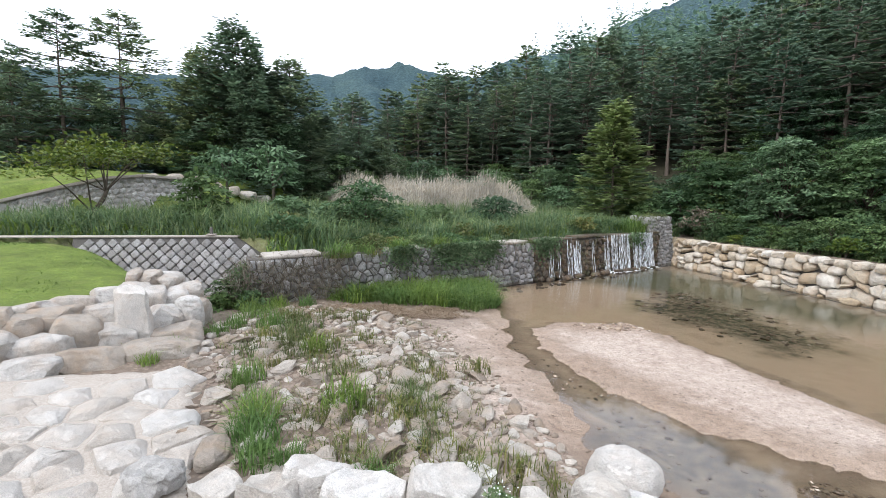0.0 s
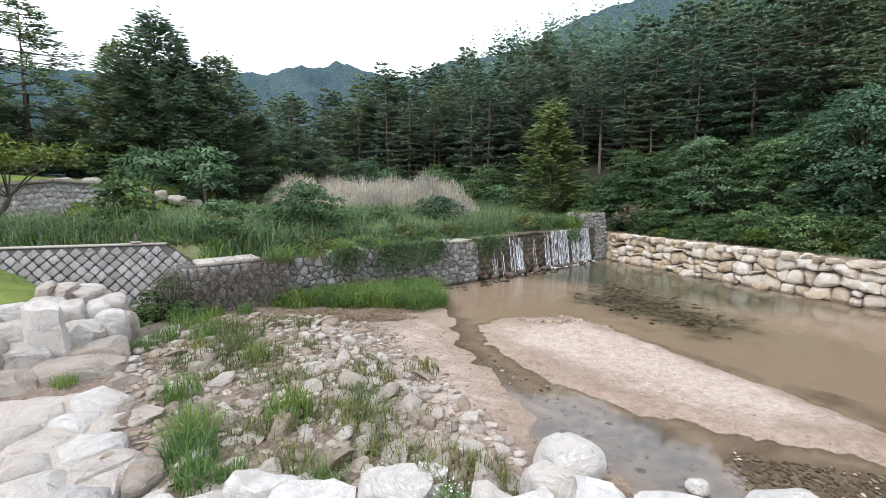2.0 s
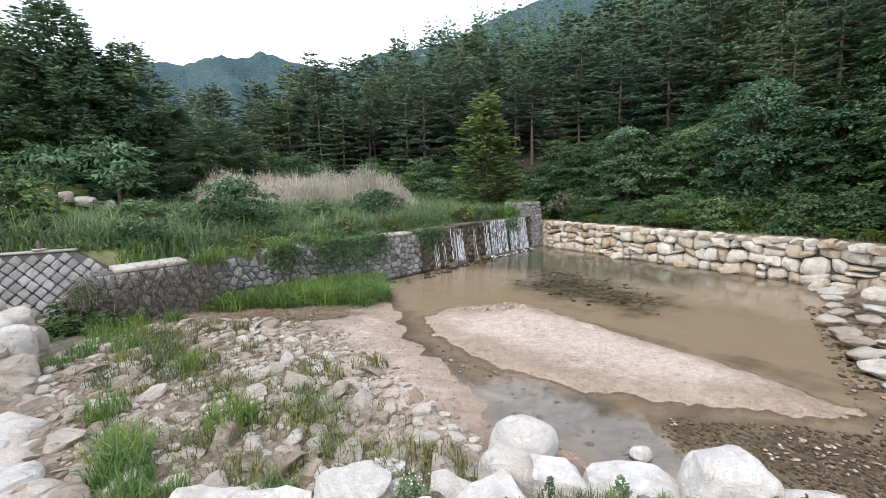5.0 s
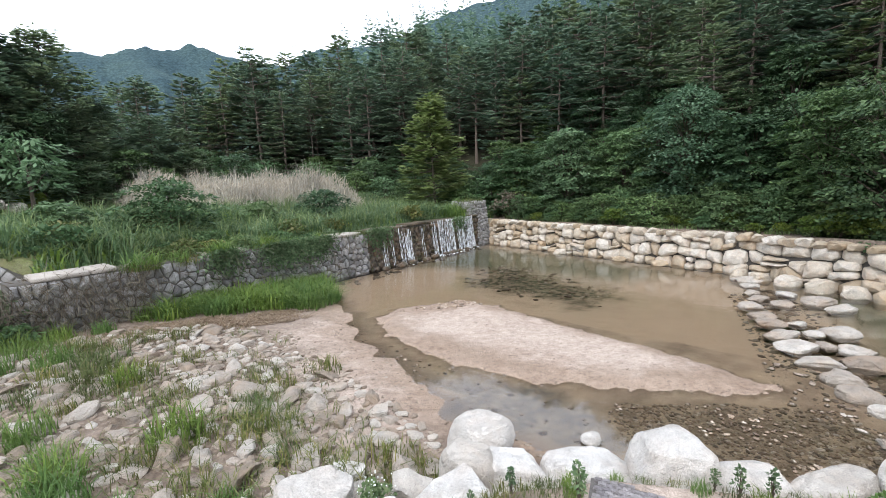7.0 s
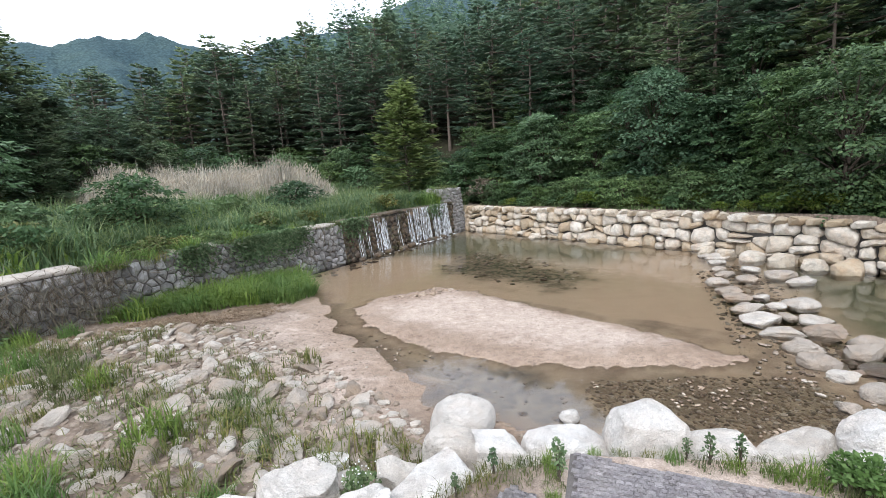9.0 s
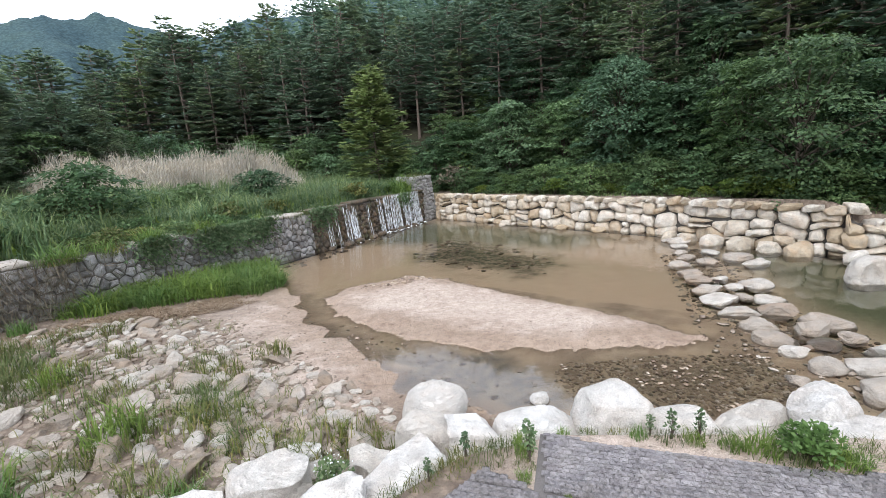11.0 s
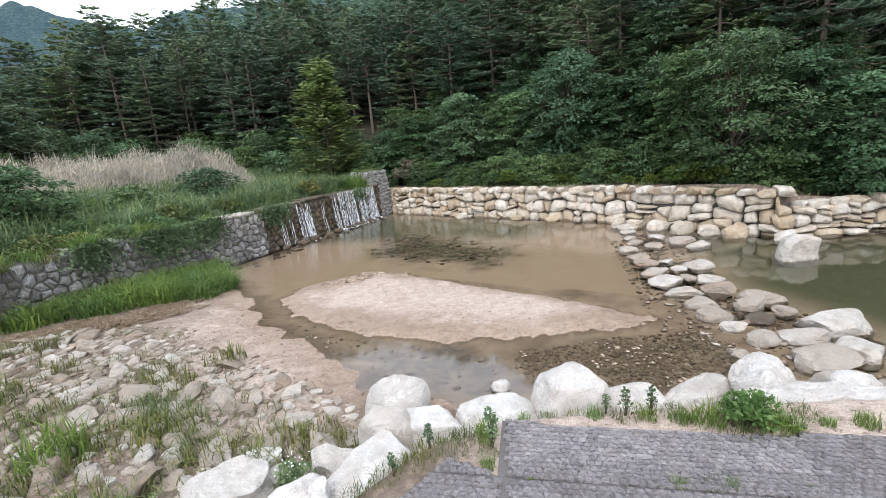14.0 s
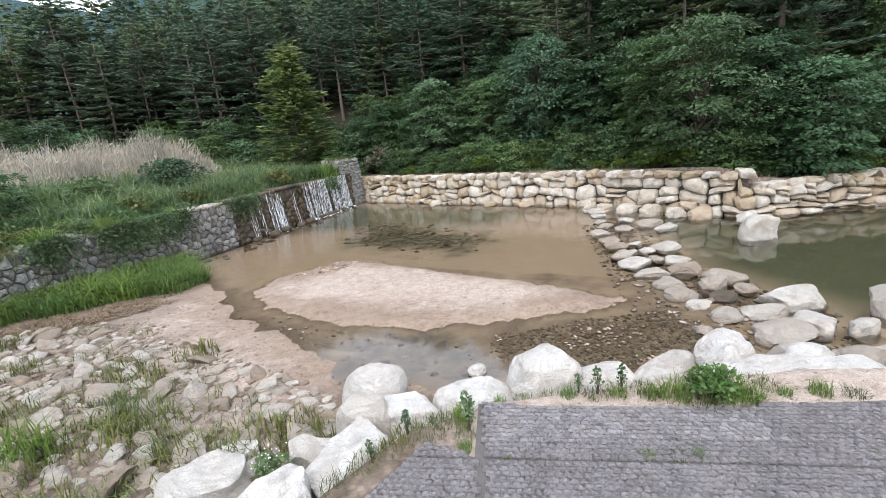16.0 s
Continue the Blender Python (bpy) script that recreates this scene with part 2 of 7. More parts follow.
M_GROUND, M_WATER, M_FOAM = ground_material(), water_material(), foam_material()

# ---------------------------------------------------------------- building helpers
def mesh_of(name, bm, mat, smooth=True, sharp=None):
    me = bpy.data.meshes.new(name)
    bm.to_mesh(me)
    bm.free()
    me.materials.append(mat)
    if smooth:
        me.shade_smooth()
        if sharp:
            me.set_sharp_from_angle(angle=radians(sharp))
    return me


def mesh_raw(name, verts, faces, mat, smooth=False):
    me = bpy.data.meshes.new(name)
    me.from_pydata(verts, [], faces)
    me.materials.append(mat)
    if smooth:
        me.shade_smooth()
    return me


def part(name, bm, mat, parent, label="", smooth=True, sharp=None):
    return child(name, mesh_of(name, bm, mat, smooth, sharp), parent, label)


def child(name, me, parent, label="", m=None):
    """One mesh object under a thing; m is its pose in the world of an unrotated parent at the origin."""
    ob = new(name, me)
    ob.parent = parent
    if m is not None:
        ob.matrix_basis = m
    if label:
        ob["label"] = label
    return ob


def box(bm, size, m, bevel=0.0):
    r = bmesh.ops.create_cube(bm, size=1, matrix=m @ Matrix.Diagonal((*size, 1)))
    if bevel:
        es = {e for v in r["verts"] for e in v.link_edges}
        bmesh.ops.bevel(bm, geom=list(es), offset=bevel, segments=1, affect="EDGES")


def rock_mesh(name, seed, mat, level=3, boxy=0.5, rough=0.12, cuts=5, sharp=38, reach=(0.70, 0.95), hard=0.9):
    """A stone about 1 m across: a rounded block, chopped by a few planes and pitted."""
    rng = random.Random(seed)
    bm = bmesh.new()
    bmesh.ops.create_icosphere(bm, subdivisions=level, radius=1.0)
    off = Vector((rng.uniform(-50, 50), rng.uniform(-50, 50), rng.uniform(-50, 50)))
    planes = []
    for _ in range(cuts):
        d = Vector((rng.gauss(0, 1), rng.gauss(0, 1), rng.gauss(0, 0.8))).normalized()
        planes.append((d, rng.uniform(*reach)))
    for v in bm.verts:
        c = v.co
        p = Vector([math.copysign(abs(a) ** (1 - boxy * 0.6), a) for a in c]) * 0.86
        for d, r in planes:
            s = p.dot(d) - r
            if s > 0:
                p -= d * s * hard
        p += c * (noise.noise(c * 1.3 + off) * rough + noise.noise(c * 3.6 + off) * rough * 0.45 + noise.noise(c * 7.5 + off) * rough * 0.25)
        v.co = p * 0.56
    return mesh_of(name, bm, mat, True, sharp)


def poly_sd(x, y, poly):
    """Signed distance to a closed outline, positive inside."""
    x, y = np.asarray(x, float), np.asarray(y, float)
    d = np.full(x.shape, 1e9)
    inside = np.zeros(x.shape, bool)
    n = len(poly)
    for i in range(n):
        (ax, ay), (bx, by) = poly[i], poly[(i + 1) % n]
        ex, ey = bx - ax, by - ay
        t = np.clip(((x - ax) * ex + (y - ay) * ey) / (ex * ex + ey * ey), 0, 1)
        d = np.minimum(d, np.hypot(x - ax - t * ex, y - ay - t * ey))
        cross = (ay > y) != (by > y)
        with np.errstate(divide="ignore", invalid="ignore"):
            xi = ax + (y - ay) * ex / (ey if ey else 1e-9)
        inside ^= cross & (x < xi)
    return np.where(inside, d, -d)


def smooth(a, b, v):
    t = np.clip((v - a) / (b - a), 0, 1)
    return t * t * (3 - 2 * t)


def wob(x, y, s, k=0.0):
    """A cheap smooth wobble between -1 and 1."""
    return (np.sin(x * s + 1.7 * np.sin(y * s * 0.83 + k) + k) * np.cos(y * s * 1.13 + 1.3 * np.sin(x * s * 0.71 - k))
            + 0.5 * np.sin(x * s * 2.3 - k + 2.1 * np.cos(y * s * 1.9))) / 1.5


def polyline(line):
    pts = [Vector((*p, 0)) for p in line]
    seg = [(a, b, (b - a).length) for a, b in zip(pts, pts[1:])]

    def at(s):
        for a, b, n in seg:
            if s <= n:
                return a + (b - a) * (s / n), (b - a).normalized()
            s -= n
        a, b, n = seg[-1]
        return b, (b - a).normalized()

    return at, sum(n for _, _, n in seg)


# ---------------------------------------------------------------- plan
DAM_A, DAM_B = Vector((-12.6, 12.75, 0)), Vector((2.6, 32.9, 0))
DAM_D = (DAM_B - DAM_A).normalized()
DAM_N = Vector((-DAM_D.y, DAM_D.x, 0))  # upstream
DAM_LEN = (DAM_B - DAM_A).length
CREST = 2.2
WALL_LINE = [(3.6, 33.6), (8.0, 27.1), (11.5, 22.5), (13.6, 19.4), (14.7, 15.9), (15.95, 13.75), (16.6, 13.35), (18.0, 12.9), (19.7, 12.45), (22.0, 11.8), (30.0, 9.4)]
LAND = [(-30, -30), (-30, 30), (-7.5, 21), (-5.9, 20.6), (-4.6, 18.3), (-3.6, 16.0), (-2.9, 13.7), (-1.6, 11.6), (-0.5, 9.8), (0.1, 8.3), (0.9, 7.2),
        (2.3, 6.75), (4.2, 6.25), (6.1, 5.7), (7.3, 5.2), (8.6, 4.2), (10.5, 2.6), (14, 0.5), (30, -6), (30, -30)]
SANDBAR = [(-2.47, 15.0), (-1.9, 16.3), (-0.97, 16.55), (0.0, 16.9), (0.74, 17.2), (1.64, 16.4), (2.79, 15.0), (3.97, 13.4), (4.93, 12.05), (5.72, 11.05), (6.25, 10.2), (6.6, 9.55), (7.1, 8.75), (6.1, 8.55), (4.9, 8.65), (4.0, 8.9), (3.1, 9.3), (1.7, 9.6), (0.9, 10.2), (-0.2, 10.95), (-1.07, 12.0), (-1.9, 13.25)]
DRY = [(-2.0, 15.0), (-0.5, 15.5), (0.9, 16.1), (2.7, 14.5), (4.15, 12.5), (5.3, 11.0), (6.0, 10.05), (5.4, 9.45), (4.2, 9.65), (2.6, 10.4), (0.8, 11.6), (-0.9, 12.95)]
SHOAL = [(-3.2, 15.0), (0.6, 17.3), (4.6, 13.2), (7.8, 10.4), (8.4, 6.6), (7.0, 5.6), (3.4, 6.6), (2.4, 8.4), (0.8, 9.9), (-1.3, 11.5), (-2.9, 13.6)]
ALGAE = [(1.0, 20.2), (0.9, 22.3), (2.2, 24.6), (3.6, 25.4), (5.0, 23.4), (6.2, 20.5), (6.9, 18.0), (5.6, 15.9), (4.0, 16.8), (2.6, 18.6)]
PUDDLE = [(-2.45, 12.45), (-1.67, 12.7), (-1.07, 12.0), (-0.2, 10.8), (0.9, 10.1), (1.7, 9.55), (2.5, 9.1), (2.95, 8.1), (3.1, 7.45), (3.2, 7.0), (2.5, 6.85), (1.9, 7.0), (1.3, 7.4), (0.66, 7.8), (0.05, 8.45), (-0.1, 9.5), (-0.85, 10.35), (-1.83, 11.2)]
GRAVELLY = [(3.1, 7.0), (2.98, 8.0), (3.4, 8.55), (4.6, 8.4), (5.9, 8.3), (7.3, 7.9), (7.5, 5.9), (5.0, 6.0)]
PAVE = [(0.0, 2.2), (0.0, 4.08), (0.88, 4.68), (1.33, 4.2), (1.74, 5.16), (2.9, 4.52), (3.97, 4.0), (6.21, 3.17), (7.6, 2.6), (9.0, 1.0), (4.0, -0.5)]
TERRACE = [(-0.6, 1.0), (-0.7, 4.4), (0.6, 5.2), (2.0, 5.35), (4.2, 4.85), (6.4, 4.2), (8.6, 3.2), (11.5, 1.0), (16, -3), (0, -6)]
LAWN = [(-13.4, 0.0), (-13.2, 5.6), (-12.95, 6.84), (-13.05, 7.8), (-13.35, 8.85), (-13.9, 9.5), (-15.4, 10.4), (-18.4, 11.75), (-20.4, 11.5), (-26.0, 8.45), (-36, 3.4), (-60, -10), (-20, -10)]
REVET_A, REVET_B = Vector((-20.6, 11.35, 0)), Vector((-14.9, 14.3, 0))
UPLAND = [(-120, 60), (-120, -30), (-36, 3.7), (-26.0, 8.75), (-20.6, 11.55), (-15.0, 14.45), (-13.9, 15.1), (-13.0, 14.0), (-12.75, 13.2), (2.3, 33.4), (3.2, 34.6), (4.0, 34.4), (8.6, 27.6), (12.1, 22.9), (14.2, 19.7), (15.3, 16.1), (16.4, 14.2), (17.0, 13.9), (18.3, 13.5),
          (19.9, 13.05), (22.3, 12.4), (34, 9.0), (400, -60), (700, 900), (-700, 900)]
BANK2 = [(-34, 3), (-31.0, 9), (-29.2, 13.1), (-28.2, 15.1), (-27.2, 16.9), (-26.3, 18.4), (-25.8, 20.0), (-26.0, 22), (-27.2, 27), (-25, 33), (-60, 70), (-110, 20), (-60, -8)]
DEEP = [(-1.5, 26.0), (2.6, 32.6), (7.4, 27.2), (11.0, 21.6), (8.0, 20.0), (3.5, 23.5)]
LOWER = [(10.9, 6.4), (10.9, 10.0), (12.6, 13.6), (13.9, 17.0), (15.4, 15.0), (16.4, 13.4), (20, 12.4), (40, 6), (20, -2)]
FOREST = [(-58, 62), (-26, 56), (-10, 51), (3, 43), (8.5, 35), (12.5, 27), (16.2, 21), (18.4, 16.4), (22, 15.0), (34, 11.5), (420, -60), (700, 900), (-120, 900)]


def ground_height(x, y):
    x, y = np.asarray(x, float), np.asarray(y, float)
    land = poly_sd(x, y, LAND)
    bar, shoal = poly_sd(x, y, SANDBAR), poly_sd(x, y, SHOAL)
    bed = -0.06 - 0.42 * smooth(0.0, 3.2, -np.maximum(shoal, land * 0.8))
    bed = np.where(shoal > 0, -0.035 + 0.02 * wob(x, y, 1.6), bed)
    ripple = 0.012 * wob(x, y, 3.1, 2.0) + 0.008 * wob(x, y, 7.0)
    z = bed + ripple
    z = np.maximum(z, -0.5 + 0.60 * smooth(-1.25, 0.95, bar + 0.26 + 0.16 * wob(x, y, 1.9) + 0.12 * wob(x, y, 6.0) + 0.05 * wob(x, y, 13.0)) + ripple)
    shore = land + 0.28 * wob(x, y, 1.5, 1.0) + 0.05 * wob(x, y, 5.0, 3.0)
    z = np.maximum(z, np.where(shore > -0.6, np.minimum(-0.004 + 0.07 * shore, 0.24 + 0.012 * shore) + ripple * 0.5, -9))
    # rising ground to the stone bed under the old bank
    up = smooth(-6.0, -12.0, x) * smooth(14.0, 6.0, y)
    z = np.where(land > 0, z + 0.28 * up, z)
    # bank on which the camera stands, and the paved terrace below it
    ter = poly_sd(x, y, TERRACE)
    z = np.maximum(z, -0.2 + 0.98 * smooth(-0.55, 0.3, ter))
    bank = smooth(1.3, -1.6, y + 0.12 * np.abs(x) - 0.0)
    z = np.where(y < 6, np.maximum(z, np.where(bank > 0, z * (1 - bank) + 2.95 * bank, -9)), z)
    # lawn
    lw = poly_sd(x, y, LAWN)
    z = np.maximum(z, np.where(lw > -0.5, 0.5 + 1.3 * smooth(-0.5, 0.3, lw) + 0.125 * np.clip(-13.7 - x, 0, 6.8) * smooth(0.0, 1.2, lw) + 0.02 * np.clip(lw - 9, 0, 60), -9))
    # ground behind dam, masonry and stone wall
    upl = poly_sd(x, y, UPLAND)
    left = smooth(-13.0, -15.5, x - 0.25 * (y - 13))
    right = smooth(-1.5, 3.0, (x - 3.0) * 0.82 + (y - 33.8) * 0.57)
    base = 2.02 + 0.62 * left - 0.42 * right - 0.5 * smooth(15.9, 16.9, x) * smooth(3.2, 0.8, upl) + 0.018 * np.clip(upl, 0, 60)
    base = base + 0.06 * wob(x, y, 0.5)
    fr = poly_sd(x, y, FOREST)
    slope = np.clip(fr, 0, 400)
    side = smooth(-64, -14, x - 0.1 * y)
    rise = slope * (0.09 + 0.40 * side) * (1 - 0.42 * smooth(14, 110, slope) * smooth(-10, 14, x))
    base = base + rise + np.clip(slope, 0, 30) * 0.03 * wob(x, y, 0.11)
    # rise of the old road bank on the far side of the meadow
    b2 = poly_sd(x, y, BANK2)
    base = np.where(b2 > -0.4, np.maximum(base, 2.4 + (1.2 + 0.2 * np.clip(y - 9, 0, 9)) * smooth(-0.4, 0.25, b2) + 0.09 * np.clip(b2, 0, 9)), base)
    z = np.where(upl > 0, base, z)
    return z


def graded(lo, hi, step, far_lo, far_hi, grow=1.16):
    mid = list(np.arange(lo, hi, step))
    out, s, v = [], step, hi
    while v < far_hi:
        out.append(v)
        s *= grow
        v += s
    pre, s, v = [], step, lo
    while v > far_lo:
        s *= grow
        v -= s
        pre.append(v)
    return np.array(pre[::-1] + mid + out)


GRID = {}


def ground_z(x, y):
    """Height of the ground sheet."""
    xs, ys, gz = GRID["x"], GRID["y"], GRID["z"]
    i, j = int(np.clip(np.searchsorted(xs, x) - 1, 0, len(xs) - 2)), int(np.clip(np.searchsorted(ys, y) - 1, 0, len(ys) - 2))
    a, b = (x - xs[i]) / (xs[i + 1] - xs[i]), (y - ys[j]) / (ys[j + 1] - ys[j])
    return float((gz[j, i] * (1 - a) + gz[j, i + 1] * a) * (1 - b) + (gz[j + 1, i] * (1 - a) + gz[j + 1, i + 1] * a) * b)


def build_ground():
    xs, ys = graded(-15.5, 17.0, 0.11, -1300, 1300), graded(1.5, 34.5, 0.11, -300, 1500)
    gx, gy = np.meshgrid(xs, ys)
    gz = ground_height(gx, gy)
    nx, ny = len(xs), len(ys)
    verts = np.stack([gx.ravel(), gy.ravel(), gz.ravel()], 1)
    i = np.arange(nx * ny).reshape(ny, nx)
    quads = np.stack([i[:-1, :-1].ravel(), i[:-1, 1:].ravel(), i[1:, 1:].ravel(), i[1:, :-1].ravel()], 1)
    GRID.update(x=xs, y=ys, z=gz)
    me = mesh_raw("ground", verts.tolist(), quads.tolist(), M_GROUND, True)
    x, y, z = gx.ravel(), gy.ravel(), gz.ravel()
    land, bar, upl = poly_sd(x, y, LAND), poly_sd(x, y, SANDBAR), poly_sd(x, y, UPLAND)
    lw, ter = poly_sd(x, y, LAWN), poly_sd(x, y, TERRACE)
    rub = smooth(-2.2, -4.6, x + 0.35 * (y - 10) + 0.8 * wob(x, y, 0.9)) * (land > 0)
    near = smooth(8.2, 6.4, y + 0.8 * wob(x, y, 0.8, 2) + 0.3 * x) * (land > 0) * smooth(2.4, 0.2, x + 0.6 * wob(x, y, 1.1))
    layers = {
        "silt": np.clip(smooth(0.015, -0.07, z) + 0.35 * smooth(0.0, -3.0, bar) * (land < 0), 0, 1) * (upl < 0),
        "algae": np.maximum(0.55 * smooth(-0.3, 0.5, poly_sd(x, y, GRAVELLY) + 0.3 * wob(x, y, 2.7)), smooth(-0.8, 1.6, poly_sd(x, y, ALGAE) + 0.8 * wob(x, y, 1.3) + 0.5 * wob(x, y, 3.7, 1.0))) * (z < 0),
        "deep": np.clip(smooth(-1.5, 1.5, poly_sd(x, y, DEEP)) + smooth(-1.0, 1.0, poly_sd(x, y, LOWER)), 0, 1),
        "earth": np.clip(np.clip(np.maximum(rub, near) * 0.9, 0, 1) * (upl < 0) * (lw < -0.2) + (upl > 0) * smooth(2.0, 5.0, x + 0.35 * (y - 34)) * 0.9, 0, 1),
        "turf": np.clip(smooth(-0.1, 0.25, lw) + (upl > 0) * (0.75 + 0.25 * smooth(-23, -26, x)) * smooth(5.0, 2.0, x + 0.35 * (y - 34)), 0, 1),
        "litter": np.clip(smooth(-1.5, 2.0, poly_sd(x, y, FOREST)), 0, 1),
        "mud": smooth(-0.15, 0.35, poly_sd(x, y, PUDDLE) + 0.25 * wob(x, y, 2.0)) * (z < 0.03) * (0.25 + 0.75 * smooth(11.0, 9.2, y)),
        "wet": np.where(bar > -0.6, smooth(0.75, -0.35, poly_sd(x, y, DRY) + 0.35 * wob(x, y, 1.7, 4.0) + 0.2 * wob(x, y, 5.3)), smooth(0.125, 0.0, z + 0.03 * wob(x, y, 2.4) + 0.012 * wob(x, y, 6.1))) * (upl < 0) * (ter < 0) * smooth(-0.05, 0.0, z),
    }
    for name, v in layers.items():
        me.attributes.new(name, "FLOAT", "POINT").data.foreach_set("value", np.asarray(v, np.float32))
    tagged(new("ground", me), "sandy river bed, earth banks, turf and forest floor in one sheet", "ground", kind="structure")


def build_water():
    pts = [(-13, 8), (-13, 14), (-6.2, 21.6), (3.4, 34.0), (9.0, 27.0), (14.5, 20), (16, 15.5), (20, 13.2), (40, 8), (40, -25), (16, -6), (8.6, 3.0), (5, 4.6), (0, 6)]
    bm = bmesh.new()
    bm.faces.new([bm.verts.new((x, y, 0.0)) for x, y in pts[::-1]])
    bmesh.ops.triangulate(bm, faces=bm.faces[:])
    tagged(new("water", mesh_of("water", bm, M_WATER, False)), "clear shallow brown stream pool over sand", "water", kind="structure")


build_ground()
build_water()



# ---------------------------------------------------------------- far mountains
# Far wooded slope: the blue haze of distance is painted into its colours.
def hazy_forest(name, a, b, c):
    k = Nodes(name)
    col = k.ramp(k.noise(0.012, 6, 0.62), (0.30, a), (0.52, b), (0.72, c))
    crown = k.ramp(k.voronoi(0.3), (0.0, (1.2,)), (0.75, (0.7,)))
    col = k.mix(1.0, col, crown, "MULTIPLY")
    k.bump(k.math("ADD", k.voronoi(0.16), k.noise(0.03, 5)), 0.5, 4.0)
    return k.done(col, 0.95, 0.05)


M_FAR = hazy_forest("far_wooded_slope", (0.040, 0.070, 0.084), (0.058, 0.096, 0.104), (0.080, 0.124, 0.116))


def mountain(name, label, mat, profile, dist, depth, rough, seed, lower):
    """A wooded ridge: profile gives its crest as azimuth and elevation in degrees from the meadow."""
    az = np.array([p[0] for p in profile], float)
    el = np.array([p[1] for p in profile], float)
    na, nr = 420, 46
    A = np.linspace(az[0], az[-1], na)
    crest = np.interp(A, az, el)
    verts, faces = [], []
    for j in range(nr):
        f = j / (nr - 1)
        r = dist * (1 - depth * (1 - f)) if f < 0.86 else dist * (1 + 0.25 * (f - 0.86))
        g = min(1.0, f / 0.86)
        for i in range(na):
            a = radians(A[i])
            top = dist * math.tan(radians(crest[i] - lower)) + 4.5
            rib = noise.fractal(Vector((A[i] * 0.14 + seed, g * 1.6, seed)), 1.1, 2.1, 4)
            n = noise.fractal(Vector((A[i] * 0.8 + seed, g * 9.0, 3.0 + seed)), 0.9, 2.0, 4)
            z = top * (g ** 1.15) * (1 + 0.0 * rib) + rough * ((rib * 1.6) * (1 - g) * g * 4 + n * 0.14 * g)
            if f > 0.86:
                z -= (f - 0.86) * dist * 0.8
            verts.append((r * math.sin(a), r * math.cos(a), max(z, -5)))
    for j in range(nr - 1):
        for i in range(na - 1):
            q = j * na + i
            faces.append((q, q + 1, q + na + 1, q + na))
    tagged(new(name, mesh_raw(name, verts, faces, mat, True)), label, "mountain", kind="structure")


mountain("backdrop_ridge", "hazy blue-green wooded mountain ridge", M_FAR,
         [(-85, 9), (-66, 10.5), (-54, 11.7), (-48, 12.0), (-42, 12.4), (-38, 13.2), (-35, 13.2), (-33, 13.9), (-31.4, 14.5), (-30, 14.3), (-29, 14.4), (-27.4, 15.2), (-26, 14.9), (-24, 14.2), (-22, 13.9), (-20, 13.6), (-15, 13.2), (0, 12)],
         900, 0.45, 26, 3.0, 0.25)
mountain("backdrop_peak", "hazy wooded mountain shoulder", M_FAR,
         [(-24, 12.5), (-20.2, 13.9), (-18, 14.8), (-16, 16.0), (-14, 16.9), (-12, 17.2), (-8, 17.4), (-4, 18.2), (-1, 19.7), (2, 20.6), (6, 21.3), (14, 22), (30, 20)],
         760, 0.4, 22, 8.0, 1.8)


# ---------------------------------------------------------------- plants
def leaf_quads(base, tip, side, width, fold=0.25):
    """Folded diamond leaves: arrays of base points, tip points and side vectors."""
    mid = base * 0.45 + tip * 0.55
    nrm = np.cross(tip - base, side)
    nrm /= np.linalg.norm(nrm, axis=1, keepdims=True) + 1e-9
    l, r = mid + side * width[:, None] + nrm * width[:, None] * fold, mid - side * width[:, None] + nrm * width[:, None] * fold
    return np.stack([base, l, tip, r], 1).reshape(-1, 3)


def unit(v):
    return v / (np.linalg.norm(v, axis=-1, keepdims=True) + 1e-9)


def quads_mesh(name, v, mat):
    me = bpy.data.meshes.new(name)
    n = len(v) // 4
    f = np.arange(n * 4, dtype=np.int32)
    me.vertices.add(n * 4)
    me.vertices.foreach_set("co", np.asarray(v, np.float32).ravel())
    me.loops.add(n * 4)
    me.loops.foreach_set("vertex_index", f)
    me.polygons.add(n)
    me.polygons.foreach_set("loop_start", np.arange(0, n * 4, 4, dtype=np.int32))
    me.materials.append(mat)
    me.update(calc_edges=True)
    return me


def tube(bm, pts, radii, sides=7):
    """A tapered limb through the points."""
    rings = []
    for i, p in enumerate(pts):
        d = (Vector(pts[min(i + 1, len(pts) - 1)]) - Vector(pts[max(i - 1, 0)])).normalized()
        a = d.orthogonal().normalized()
        b = d.cross(a)
        rings.append([bm.verts.new(Vector(p) + (a * math.cos(t) + b * math.sin(t)) * radii[i]) for t in [k * 2 * math.pi / sides for k in range(sides)]])
    for r, s in zip(rings, rings[1:]):
        for k in range(sides):
            bm.faces.new((r[k], r[(k + 1) % sides], s[(k + 1) % sides], s[k]))
    bm.faces.new(rings[-1])


